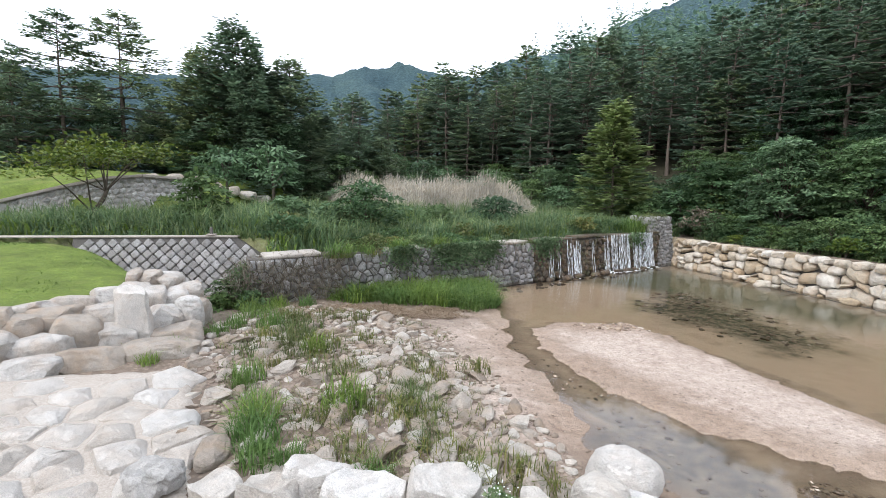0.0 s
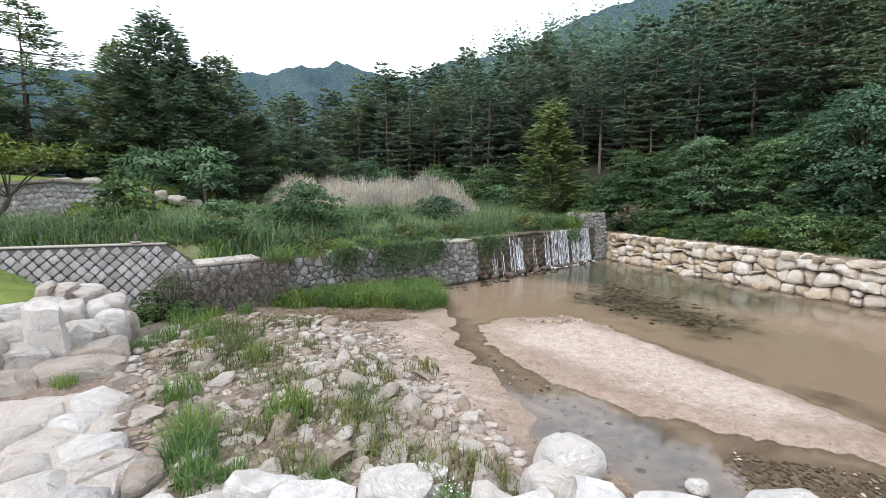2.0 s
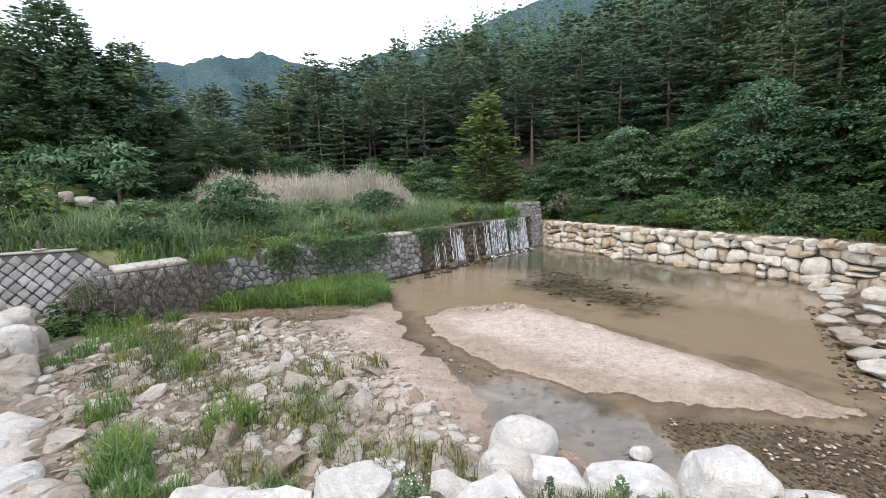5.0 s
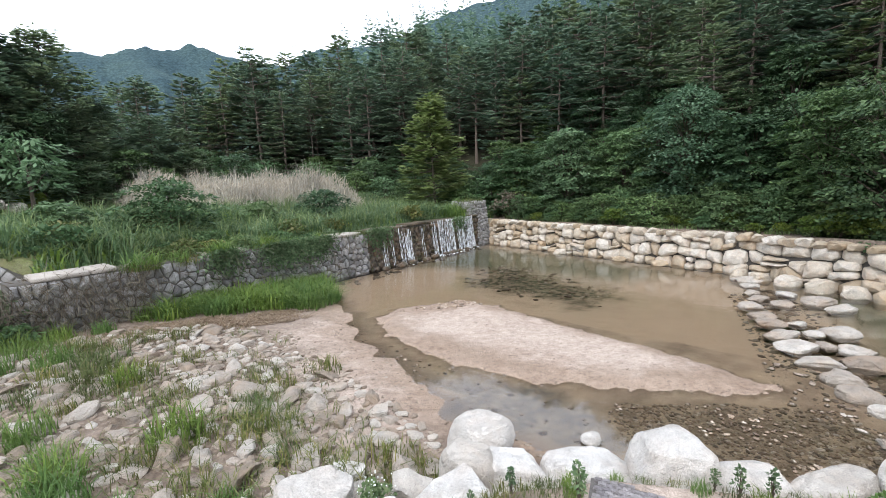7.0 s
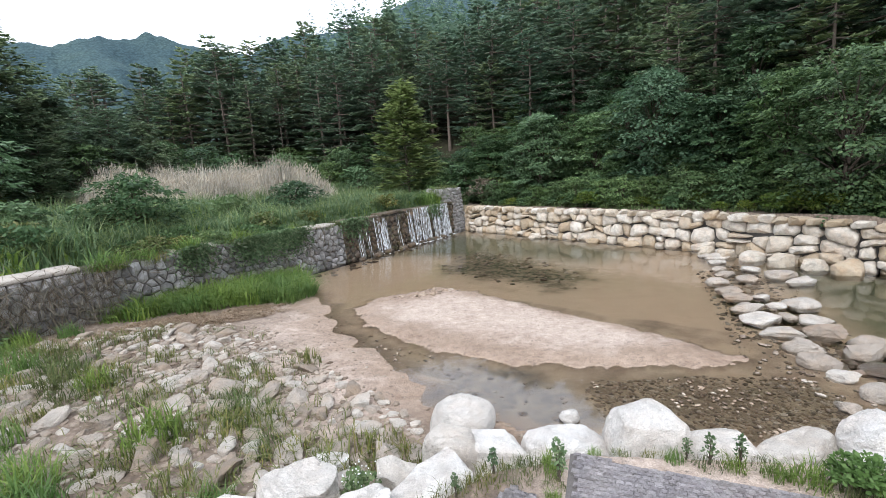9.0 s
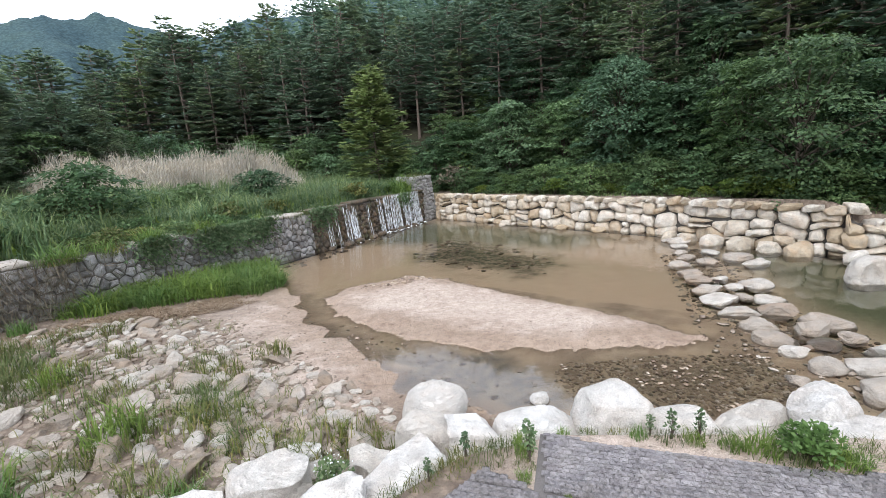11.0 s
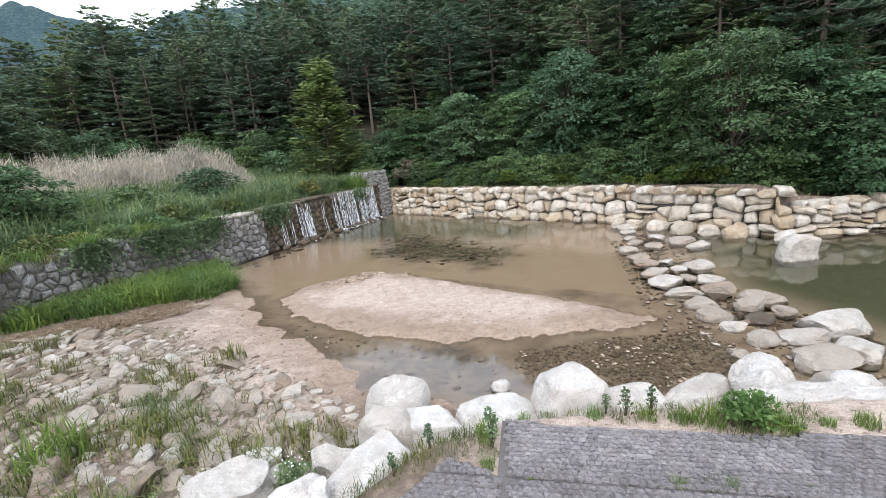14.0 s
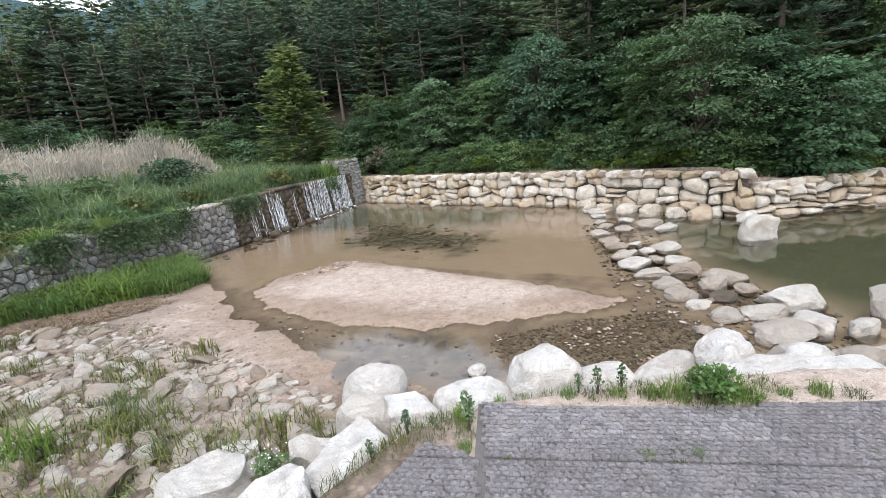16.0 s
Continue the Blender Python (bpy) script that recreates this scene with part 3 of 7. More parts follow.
def conifer(name, label, seed, height, spread, bare, mat, bark, density=1.0, droop=0.15, gap=0.0, tuft=0.55, fuzz=0.05):
    """Straight trunk, whorls of level branches with needle tufts, some of them missing."""
    rng, nr = random.Random(seed), np.random.RandomState(seed)
    tree = tagged(new(name), label, "tree")
    bm = bmesh.new()
    pts, rad = [], []
    for i in range(9):
        f = i / 8
        pts.append((0.012 * height * math.sin(f * 3 + seed), 0.012 * height * math.cos(f * 2.3 + seed), -0.4 + f * height))
        rad.append(0.016 * height * (1 - f * 0.93))
    tube(bm, pts, rad, 8)
    bases, tips, sides, widths = [], [], [], []
    h = bare * height
    while h < height * 0.985:
        f = (h / height - bare) / (1 - bare)
        reach = spread * (0.35 + 0.65 * math.sin(min(1, f * 1.5 + 0.22) * math.pi / 2)) * (1 - f) ** 0.72 + 0.25
        n = rng.choice((4, 5, 5, 6))
        a0 = rng.uniform(0, 6.28)
        for b in range(n):
            if rng.random() < gap:
                continue
            a = a0 + b * 6.283 / n + rng.uniform(-0.25, 0.25)
            ln = reach * rng.uniform(0.62, 1.12)
            d = np.array([math.cos(a), math.sin(a), 0.0])
            lift = 0.28 * (f - 0.25) - droop
            end = d * ln + np.array([0, 0, ln * lift + ln * 0.10])
            start = np.array([0, 0, h + rng.uniform(-0.15, 0.15)])
            mid = start + d * ln * 0.55 + np.array([0, 0, ln * lift * 0.8])
            if ln > 0.8:
                tube(bm, [tuple(start), tuple(mid), tuple(start + end)], [0.028 * ln ** 0.7, 0.018 * ln ** 0.7, 0.006], 4)
            k = max(4, int(ln * 10.5 * density))
            u = nr.uniform(0.22, 1.0, k) ** 0.8
            p = start + np.outer(u, end) + np.outer(np.sin(u * math.pi) * -0.06 * ln, [0, 0, 1])
            cross = np.array([-d[1], d[0], 0])
            sway = nr.normal(0, 0.20 * ln, k) * (1.15 - u)
            p = p + np.outer(sway, cross) + nr.normal(0, fuzz, (k, 3))
            for _ in range(2):
                out = unit(np.outer(np.ones(k), d) * 0.9 + np.outer(np.sign(sway) * nr.uniform(0.1, 1.0, k), cross) + np.stack([nr.normal(0, 0.2, k), nr.normal(0, 0.2, k), nr.uniform(-0.12, 0.2, k)], 1))
                length = tuft * nr.uniform(0.6, 1.25, k)
                bases.append(p - out * (length * 0.35)[:, None])
                tips.append(p + out * (length * 0.75)[:, None])
                s = unit(np.cross(out, np.array([0, 0, 1.0]) + nr.normal(0, 0.22, (k, 3))))
                sides.append(s)
                widths.append(length * nr.uniform(0.14, 0.24, k))
        h += height * rng.uniform(0.046, 0.066) * (1.15 - 0.45 * f)
    part("trunk", bm, bark, tree)
    v = leaf_quads(np.vstack(bases), np.vstack(tips), np.vstack(sides), np.concatenate(widths))
    child("crown", quads_mesh("crown", v, mat), tree)
    return tree


def broadleaf(name, label, seed, height, width, mat, n=1500, leaf=0.2, low=0.12, lobes=9, category="tree", flat=0.55):
    """Several limbs, each carrying an uneven lobe of leaves; gaps stay between the lobes."""
    rng, nr = random.Random(seed), np.random.RandomState(seed)
    tree = tagged(new(name), label, category)
    bm = bmesh.new()
    fork = height * max(0.12, low)
    tube(bm, [(0, 0, -0.3), (0.03 * width, 0.02, fork * 0.6), (0.02, 0.04 * width, fork)], [0.022 * height + 0.02, 0.018 * height + 0.015, 0.014 * height + 0.01], 7)
    P, O = [], []
    for i in range(lobes):
        a = i * 2.4 + rng.uniform(-0.4, 0.4)
        f = (i + 0.5) / lobes
        r = width * 0.5 * math.sqrt(rng.uniform(0.1, 1.0)) * (1.0 - 0.55 * f)
        c = np.array([math.cos(a) * r, math.sin(a) * r, fork + (height - fork) * (0.18 + 0.66 * f)])
        tube(bm, [(0, 0, fork * 0.9), tuple(c * (0.5, 0.5, 0.55) + np.array([0, 0, fork * 0.4])), tuple(c)], [0.006 * height + 0.006, 0.004 * height + 0.004, 0.003], 4)
        size = np.array([width * rng.uniform(0.20, 0.32), width * rng.uniform(0.20, 0.32), (height - fork) * rng.uniform(0.09, 0.17)])
        k = n // lobes
        q = unit(nr.normal(0, 1, (k, 3))) * (nr.uniform(0.35, 1.0, (k, 1)) ** 0.4)
        q[:, 2] = np.where(q[:, 2] < -0.15, -q[:, 2] * nr.uniform(0.3, 1.0, k), q[:, 2])
        bump = 1 + 0.22 * np.sin(q[:, :1] * 7 + i) * np.cos(q[:, 1:2] * 6)
        P.append(c + q * size * bump)
        O.append(unit(q * np.array([1, 1, 0.7]) + np.array([0, 0, 0.35])))
    P, O = np.vstack(P), np.vstack(O)
    P[:, 2] = np.maximum(P[:, 2], 0.05)
    k = len(P)
    out = unit(O * 0.7 + nr.normal(0, 0.55, (k, 3)) - np.array([0, 0, 0.12]))
    length = leaf * nr.uniform(0.7, 1.5, k)
    up = unit(O * 0.35 + np.array([0, 0, 1.2]) + nr.normal(0, 0.35, (k, 3)))
    s = unit(np.cross(out, up))
    v = leaf_quads(P, P + out * length[:, None], s, length * nr.uniform(flat * 0.5, flat * 0.8, k), -0.2)
    part("trunk", bm, M_BARK, tree)
    child("crown", quads_mesh("crown", v, mat), tree)
    return tree


def layered(name, label, seed, height, width, mat, sprays=60, per=60, leaf=0.2, low=0.1, reach=0.16, droop=0.25, category="tree", slim=0.34):
    """Limbs that end in flat sprays of leaves, one above the other, with dark gaps between them."""
    rng, nr = random.Random(seed), np.random.RandomState(seed)
    tree = tagged(new(name), label, category)
    bm = bmesh.new()
    fork = height * max(0.12, low)
    tube(bm, [(0, 0, -0.4), (0.02 * width, 0.02, fork * 0.6), (0.0, 0.03 * width, fork), (0.03, 0.02, height * 0.72)], [0.020 * height + 0.02, 0.017 * height + 0.015, 0.013 * height + 0.01, 0.012], 7)
    P, O, N = [], [], []
    for i in range(sprays):
        f = (i + rng.random()) / sprays
        a = i * 2.4 + rng.uniform(-0.5, 0.5)
        full = math.sin(math.pi * (0.12 + 0.80 * (1 - (1 - f) ** 1.15)) ) ** 0.7
        r = width * 0.5 * full * rng.uniform(0.45, 1.08) * (0.86 + 0.2 * math.sin(a * 2 + seed))
        z = height * (low + (0.97 - low) * f) + rng.uniform(-0.03, 0.03) * height
        d = np.array([math.cos(a), math.sin(a), 0.0])
        c = d * r + np.array([0, 0, z])
        if i % 3 == 0:
            tube(bm, [(0, 0, max(fork * 0.8, z * 0.55)), tuple(c * (0.55, 0.55, 0.86)), tuple(c)], [0.006 * height + 0.005, 0.004 * height + 0.003, 0.003], 4)
        R = width * reach * rng.uniform(0.65, 1.3)
        t = nr.uniform(0, 6.283, per)
        q = np.sqrt(nr.uniform(0.02, 1, per)) * R
        cross = np.array([-d[1], d[0], 0])
        u, v = np.cos(t) * q, np.sin(t) * q * rng.uniform(0.7, 1.0)
        P.append(c + np.outer(u, d) + np.outer(v, cross) + np.outer(-droop * (u / R + 0.35 * (q / R) ** 2) * R + nr.normal(0, 0.10, per) * R, [0, 0, 1]))
        O.append(unit(np.outer(u / R + 0.45, d) + np.outer(v / R, cross) + nr.normal(0, 0.28, (per, 3)) - np.array([0, 0, 0.25])))
        N.append(np.outer(np.ones(per), d * 0.35 + np.array([0, 0, 1.0])) + nr.normal(0, 0.25, (per, 3)))
    P, O, N = np.vstack(P), np.vstack(O), np.vstack(N)
    P[:, 2] = np.maximum(P[:, 2], 0.04)
    ln = leaf * nr.uniform(0.65, 1.45, len(P))
    v = leaf_quads(P, P + O * ln[:, None], unit(np.cross(O, N)), ln * nr.uniform(slim * 0.75, slim * 1.2, len(P)), -0.18)
    part("trunk", bm, M_BARK, tree)
    child("crown", quads_mesh("crown", v, mat), tree)
    return tree


def plant(ob, x, y, turn, scale, dz=0.0):
    """Stand a copy on the ground."""
    c = copy_thing(ob, Matrix.Identity(4))
    c.matrix_basis = pose(x, y, ground_z(x, y) + dz, 0, 0, turn) @ Matrix.Diagonal((scale, scale, scale, 1))
    return c


def settle(ob, x, y, turn=0.0, scale=1.0, dz=0.0):
    ob.matrix_basis = pose(x, y, ground_z(x, y) + dz, 0, 0, turn) @ Matrix.Diagonal((scale, scale, scale, 1))
    return ob


def scatter(poly, box_, step, seed, keep):
    """Jittered points inside an outline."""
    rng = random.Random(seed)
    x0, y0, x1, y1 = box_
    out = []
    y = y0
    while y < y1:
        x = x0
        while x < x1:
            px, py = x + rng.uniform(-0.45, 0.45) * step, y + rng.uniform(-0.45, 0.45) * step
            if keep(px, py):
                out.append((px, py))
            x += step
        y += step
    if poly:
        q = np.array(out)
        sd = poly_sd(q[:, 0], q[:, 1], poly)
        out = [(*p, float(s)) for p, s in zip(out, sd) if s > 0]
    return out


def in_view(x, y, lo=-72.0, hi=64.0):
    a = math.degrees(math.atan2(x, y))
    return y > 0 and lo < a < hi


M_SUMAC = leaf_material("sumac_leaves", (0.080, 0.145, 0.070), (0.125, 0.205, 0.098), (0.18, 0.265, 0.14), 0.5, 0.36)
M_YELLOW = leaf_material("light_needles", (0.20, 0.265, 0.095), (0.30, 0.365, 0.14), (0.40, 0.45, 0.19), 0.55, 0.48)
PINE_LABEL = "tall dark green pine with bare lower trunk on the wooded slope"
PINES = [conifer("pine_tree", PINE_LABEL, 40 + i, 14.0, 4.9, b, M_PINE, M_PINEBARK, 1.0, d, 0.09, 0.64) for i, (b, d) in enumerate(((0.16, 0.10), (0.26, 0.16), (0.34, 0.06), (0.10, 0.2)))]
M_BLUELEAF = leaf_material("bluish_leaves", (0.080, 0.145, 0.082), (0.128, 0.210, 0.120), (0.185, 0.275, 0.160), 0.5, 0.36)
M_HEDGE = leaf_material("hedge_leaves", (0.070, 0.115, 0.045), (0.115, 0.170, 0.068), (0.175, 0.235, 0.10), 0.5, 0.34)
M_MAPLE = leaf_material("maple_leaves", (0.046, 0.088, 0.045), (0.075, 0.130, 0.062), (0.115, 0.178, 0.084), 0.5, 0.3)
TREES = [layered("broadleaf_tree", "leafy deciduous tree with dense layered green foliage at the forest edge", 60 + i, 6.5, 5.2, (M_MAPLE, M_LEAF, M_MAPLE)[i], 70, 75, 0.20, 0.08, 0.15) for i in range(3)]
BUSHES = [layered("bush", "dense green shrub at the forest edge", 70 + i, 2.6, 3.0, (M_SUMAC, M_LEAF, M_HEDGE)[i], 32, 58, 0.16, 0.05, 0.2, 0.2, "shrub") for i in range(3)]
LOW = [broadleaf("low_shrub", "low bright green shrub beside the stone wall", 80 + i, 1.1, 1.7, M_LEAFY if i else M_LEAF, 600, 0.14, 0.08, 7, "shrub") for i in range(2)]


def build_forest():
    rng = random.Random(17)
    used = set()

    def put(kind, x, y, s, group, dz=0.0):
        turn = rng.uniform(0, 360)
        if id(kind) not in used:
            used.add(id(kind))
            kind["group"] = group
            return settle(kind, x, y, turn, s, dz)
        return plant(kind, x, y, turn, s, dz)

    for x, y, d in scatter(FOREST, (-60, 5, 60, 110), 3.7, 1, in_view):
        far = math.hypot(x, y)
        if (4.5 if x > -6 else 1.0) < d < 22 and far < 84 and (x < 30 or d < 16):
            put(rng.choice(PINES), x, y, rng.uniform(0.82, 1.22) * (0.90 if x > 2 else 0.98 if x > -22 else 1.08) * (0.86 + 0.14 * min(1, d / 14)), "pines of the wooded slope")
    for x, y, d in scatter(FOREST, (-45, 5, 60, 100), 3.6, 2, in_view):
        if (1.2 if x < 2 else 3.2) < d < (8.5 if x < 2 else 6.4 if x < 9 else 13.0):
            put(rng.choice(TREES), x, y, rng.uniform(0.55, 0.8) if x < 2 else rng.uniform(0.6, 0.85) if d < 6.4 else rng.uniform(0.8, 1.1), "trees at the forest edge", -0.3)
    for x, y, d in scatter(FOREST, (-40, 5, 50, 90), 1.9, 3, in_view):
        if d < 2.6:
            put(rng.choice(BUSHES), x, y, rng.uniform(0.75, 1.2), "shrubs at the forest edge", -0.15)
    at, length = polyline(WALL_LINE)
    for i in range(40):
        p, dr = at(1.0 + i * 0.78 + rng.uniform(-0.3, 0.3))
        n = Vector((dr.y, -dr.x, 0))
        q = p - n * rng.uniform(1.3, 3.0)
        put(rng.choice(LOW), q.x, q.y, rng.uniform(0.45, 0.9), "low shrubs along the wall")
    for i in range(46):
        p, dr = at(0.6 + i * 0.68 + rng.uniform(-0.3, 0.3))
        n = Vector((dr.y, -dr.x, 0))
        q = p - n * rng.uniform(2.2, 3.6)
        put(rng.choice(BUSHES), q.x, q.y, rng.uniform(0.5, 0.8), "shrubs at the forest edge", -0.1)


build_forest()
# single trees that stand out along the far bank: heading, distance, height, width
for i, (az, dist, h_, w_, mat_, what) in enumerate(((45.2, 24.2, 6.9, 6.6, M_MAPLE, "broad spreading maple with tiered green foliage behind the stone wall"),
                                                    (40.5, 26.5, 6.4, 4.6, M_LEAF, "tall leafy tree standing behind the stone wall"),
                                                    (55.3, 24.6, 4.9, 4.6, M_SUMAC, "lighter green bushy tree behind the stone wall"),
                                                    (51.0, 25.5, 5.6, 4.4, M_MAPLE, "leafy tree standing behind the stone wall"),
                                                    (28.6, 31.0, 7.2, 6.4, M_BLUELEAF, "round-crowned dark green tree at the forest edge"),
                                                    (15.6, 34.0, 6.8, 4.6, M_BLUELEAF, "pale bluish-green leafy tree at the forest edge"),
                                                    (22.0, 33.0, 5.4, 4.6, M_SUMAC, "light green leafy tree at the forest edge"),
                                                    (9.5, 38.0, 5.6, 4.4, M_LEAF, "dark leafy tree near the dam end"),
                                                    (34.5, 29.5, 5.0, 4.4, M_MAPLE, "leafy tree standing behind the stone wall"),
                                                    (62.0, 28.0, 5.6, 5.0, M_LEAF, "dark leafy tree behind the stone wall"))):
    settle(layered("broadleaf_tree", what, 640 + i, h_, w_, mat_, 110, 105, 0.165 if dist < 28 else 0.2, 0.06, 0.13, 0.28), dist * math.sin(radians(az)), dist * math.cos(radians(az)), 40 * i, 1.0, -0.2)
for i, (x, y, s_) in enumerate(((2.2, 39.5, 1.3), (4.4, 38.6, 1.4), (6.4, 37.2, 1.25), (0.6, 41.0, 1.2), (3.4, 42.0, 1.5), (5.8, 40.6, 1.5), (8.2, 36.4, 1.3), (1.6, 37.4, 0.9), (-3.0, 42.6, 1.2), (-5.6, 44.4, 1.3), (-8.6, 46.6, 1.3), (-12.0, 48.4, 1.4), (-15.6, 49.6, 1.4), (-19.4, 50.6, 1.5), (-23.4, 50.8, 1.5), (-14.0, 51.5, 1.8), (-20.5, 53.0, 1.9), (-8.0, 50.0, 1.8), (-27.5, 52.5, 1.8), (9.6, 34.6, 1.3))):
    plant(BUSHES[i % 3], x, y, 70 * i, s_, -0.1)
for i, (x, y, s_) in enumerate(((4.6, 41.5, 0.75), (7.2, 39.4, 0.75), (1.8, 43.5, 0.8), (6.0, 43.4, 0.9), (9.4, 38.6, 0.8), (-2.6, 45.6, 0.7), (-7.0, 48.0, 0.75))):
    plant(TREES[i % 3], x, y, 50 * i, s_, -0.3)
settle(broadleaf("dead_shrub", "reddish brown withered shrub beside the dam end", 66, 2.2, 2.4, M_DEAD, 900, 0.13, 0.1, 10, "shrub"), 5.4, 35.6)


def low_pines():
    """The wood beyond: many simple pines in one mesh."""
    nr = np.random.RandomState(5)
    rng = random.Random(23)
    B, T, S, W = [], [], [], []
    for x, y, d in scatter(FOREST, (-190, 20, 260, 360), 5.2, 4, lambda a, b: in_view(a, b) and math.hypot(a, b) > 50):
        far = math.hypot(x, y)
        if (d < 22 and far < 84) or far > 330 or (x > 90 and y < 60):
            continue
        z0, hgt = ground_z(x, y), rng.uniform(12, 17.0) * (1.1 if x < -20 else 1.06)
        k = 84 if far < 130 else 48 if far < 200 else 26
        f = nr.uniform(0.05, 1.0, k)
        a = nr.uniform(0, 6.283, k)
        r = (1 - f) ** 0.75 * rng.uniform(2.3, 3.2) + 0.3
        d3 = np.stack([np.cos(a), np.sin(a), nr.uniform(-0.1, 0.35, k)], 1)
        c = np.array([x, y, z0]) + np.outer(0.18 * hgt + f * 0.80 * hgt, [0, 0, 1])
        B.append(c + d3 * (r * 0.15)[:, None])
        T.append(c + d3 * r[:, None])
        S.append(unit(np.cross(d3, [0, 0, 1.0]) + nr.normal(0, 0.3, (k, 3))))
        W.append(r * nr.uniform(0.14, 0.26, k))
    v = leaf_quads(np.vstack(B), np.vstack(T), np.vstack(S), np.concatenate(W), 0.3)
    tagged(new("distant_pine_wood", quads_mesh("distant_pine_wood", v, M_PINE)), "distant dark green pine wood covering the slope", "forest", kind="stuff")


low_pines()

# trees across the meadow
LARCH = [conifer("larch_tree", "tall conifer with drooping layered branches beyond the meadow", 90 + i, 16, 8.4, 0.03, M_LARCH, M_BARK, d, 0.14, g, t_, f) for i, (d, g, f, t_) in enumerate(((2.5, 0.03, 0.30, 0.62), (1.6, 0.24, 0.16, 0.55)))]
for i, (x, y, s, v) in enumerate(((-29.9, 29.4, 0.86, 0), (-32.6, 28.4, 0.72, 0), (-27.1, 32.4, 0.72, 0), (-25.2, 34.6, 0.60, 0), (-23.2, 37.2, 0.56, 0), (-31.0, 32.5, 0.7, 0), (-28.2, 29.4, 0.66, 0), (-33.5, 31.5, 0.66, 0), (-25.0, 32.2, 0.52, 0), (-21.6, 38.6, 0.5, 0),
                                  (-39.6, 22.0, 0.80, 1), (-37.6, 25.2, 0.85, 1), (-41.5, 19.8, 0.6, 1), (-45.0, 17.8, 0.58, 0), (-43.5, 26.5, 0.55, 0), (-39.5, 29.0, 0.48, 0), (-48.0, 22.5, 0.65, 0), (-36.5, 30.7, 0.45, 0))):
    if "group" not in LARCH[v]:
        settle(LARCH[v], x, y, 40 * i, s, -1.0)["group"] = "conifers beyond the meadow"
    else:
        plant(LARCH[v], x, y, 67 * i, s, -1.0)
for i, (x, y, s) in enumerate(((-24.5, 31.5, 1.0), (-21.5, 35.5, 0.9), (-32.5, 26.8, 0.7), (-27.6, 28.9, 0.7), (-20.0, 39.5, 0.8), (-38.5, 24.0, 1.2), (-44.0, 19.0, 1.2), (-29.6, 27.4, 1.1), (-31.5, 26.0, 0.9), (-26.0, 30.0, 1.3), (-23.0, 34.0, 1.2), (-41.5, 22.5, 1.3), (-36.0, 27.0, 1.1), (-46.5, 18.0, 1.3), (-34.5, 28.5, 1.2), (-19.0, 42.0, 1.2), (-21.5, 41.0, 1.3))):
    plant(TREES[i % 3], x, y, 50 * i, s * 0.72, -0.4)


def spreading_tree():
    """A leaning forked trunk under a wide, flat, layered crown."""
    rng, nr = random.Random(31), np.random.RandomState(31)
    tree = tagged(new("small_tree"), "small leaning tree with a flat yellow-green crown on the meadow edge", "tree")
    bm = bmesh.new()
    tube(bm, [(0, 0, -0.4), (0.15, 0.1, 0.7), (0.55, 0.4, 1.35), (0.75, 0.55, 1.9)], [0.13, 0.11, 0.10, 0.08], 8)
    P, O = [], []
    for i in range(9):
        a = i * 2.4 + rng.uniform(-0.3, 0.3)
        r = rng.uniform(1.1, 2.5)
        c = np.array([0.5 + math.cos(a) * r * 1.05, math.sin(a) * r, rng.uniform(2.7, 3.8)])
        low = (0.15, 0.1, 0.75) if i in (2, 5) else (0.7, 0.5, 1.8)
        mid = tuple(np.array(low) * 0.5 + c * 0.5 + np.array([0, 0, 0.25 * rng.uniform(-1, 1)]))
        tube(bm, [low, mid, tuple(c)], [0.045, 0.032, 0.01], 5)
        for _ in range(4):
            q = c + np.array([rng.uniform(-1.0, 1.0), rng.uniform(-1.0, 1.0), rng.uniform(-0.3, 0.45)])
            k_ = 70
            d_ = nr.normal(0, 1, (k_, 3)) * np.array([0.55, 0.55, 0.13])
            P.append(q + d_)
            O.append(unit(d_ + np.array([0, 0, 0.3])))
    P, O = np.vstack(P), np.vstack(O)
    k_ = len(P)
    out = unit(O * 0.6 + nr.normal(0, 0.6, (k_, 3)) * np.array([1, 1, 0.4]))
    ln = 0.19 * nr.uniform(0.7, 1.4, k_)
    s_ = unit(np.cross(out, np.array([0, 0, 1.0]) + nr.normal(0, 0.35, (k_, 3))))
    v = leaf_quads(P, P + out * ln[:, None], s_, ln * nr.uniform(0.26, 0.42, k_), -0.2)
    part("trunk", bm, M_BARK, tree)
    child("crown", quads_mesh("crown", v, M_LEAFY), tree)
    return tree


settle(spreading_tree(), -25.6, 14.9, 0, 1.05)
settle(conifer("young_conifer", "light yellow-green conifer at the edge of the wood", 33, 8.2, 2.9, 0.03, M_YELLOW, M_BARK, 3.0, 0.06, 0.06, 0.5, 0.14), -0.6, 38.4, 0, 1.2, 0.0)
for n_, (x, y, h, w, mat_, sp) in enumerate(((-12.5, 20.7, 2.6, 4.0, M_LEAF, 48), (-18.3, 15.6, 2.7, 2.7, M_LEAF, 36), (-7.6, 29.0, 2.3, 3.8, M_MAPLE, 40), (-10.2, 25.0, 1.7, 3.0, M_SUMAC, 26), (-15.8, 18.6, 1.6, 2.4, M_SUMAC, 24))):
    settle(layered("meadow_bush", "dark green bush with broad leaves among the meadow grass", 101 + n_, h, w, mat_, sp, 84, 0.20, 0.05, 0.17, 0.3, "shrub", 0.30), x, y, 0, 1.0, 0.1)["group"] = "bushes in the meadow"
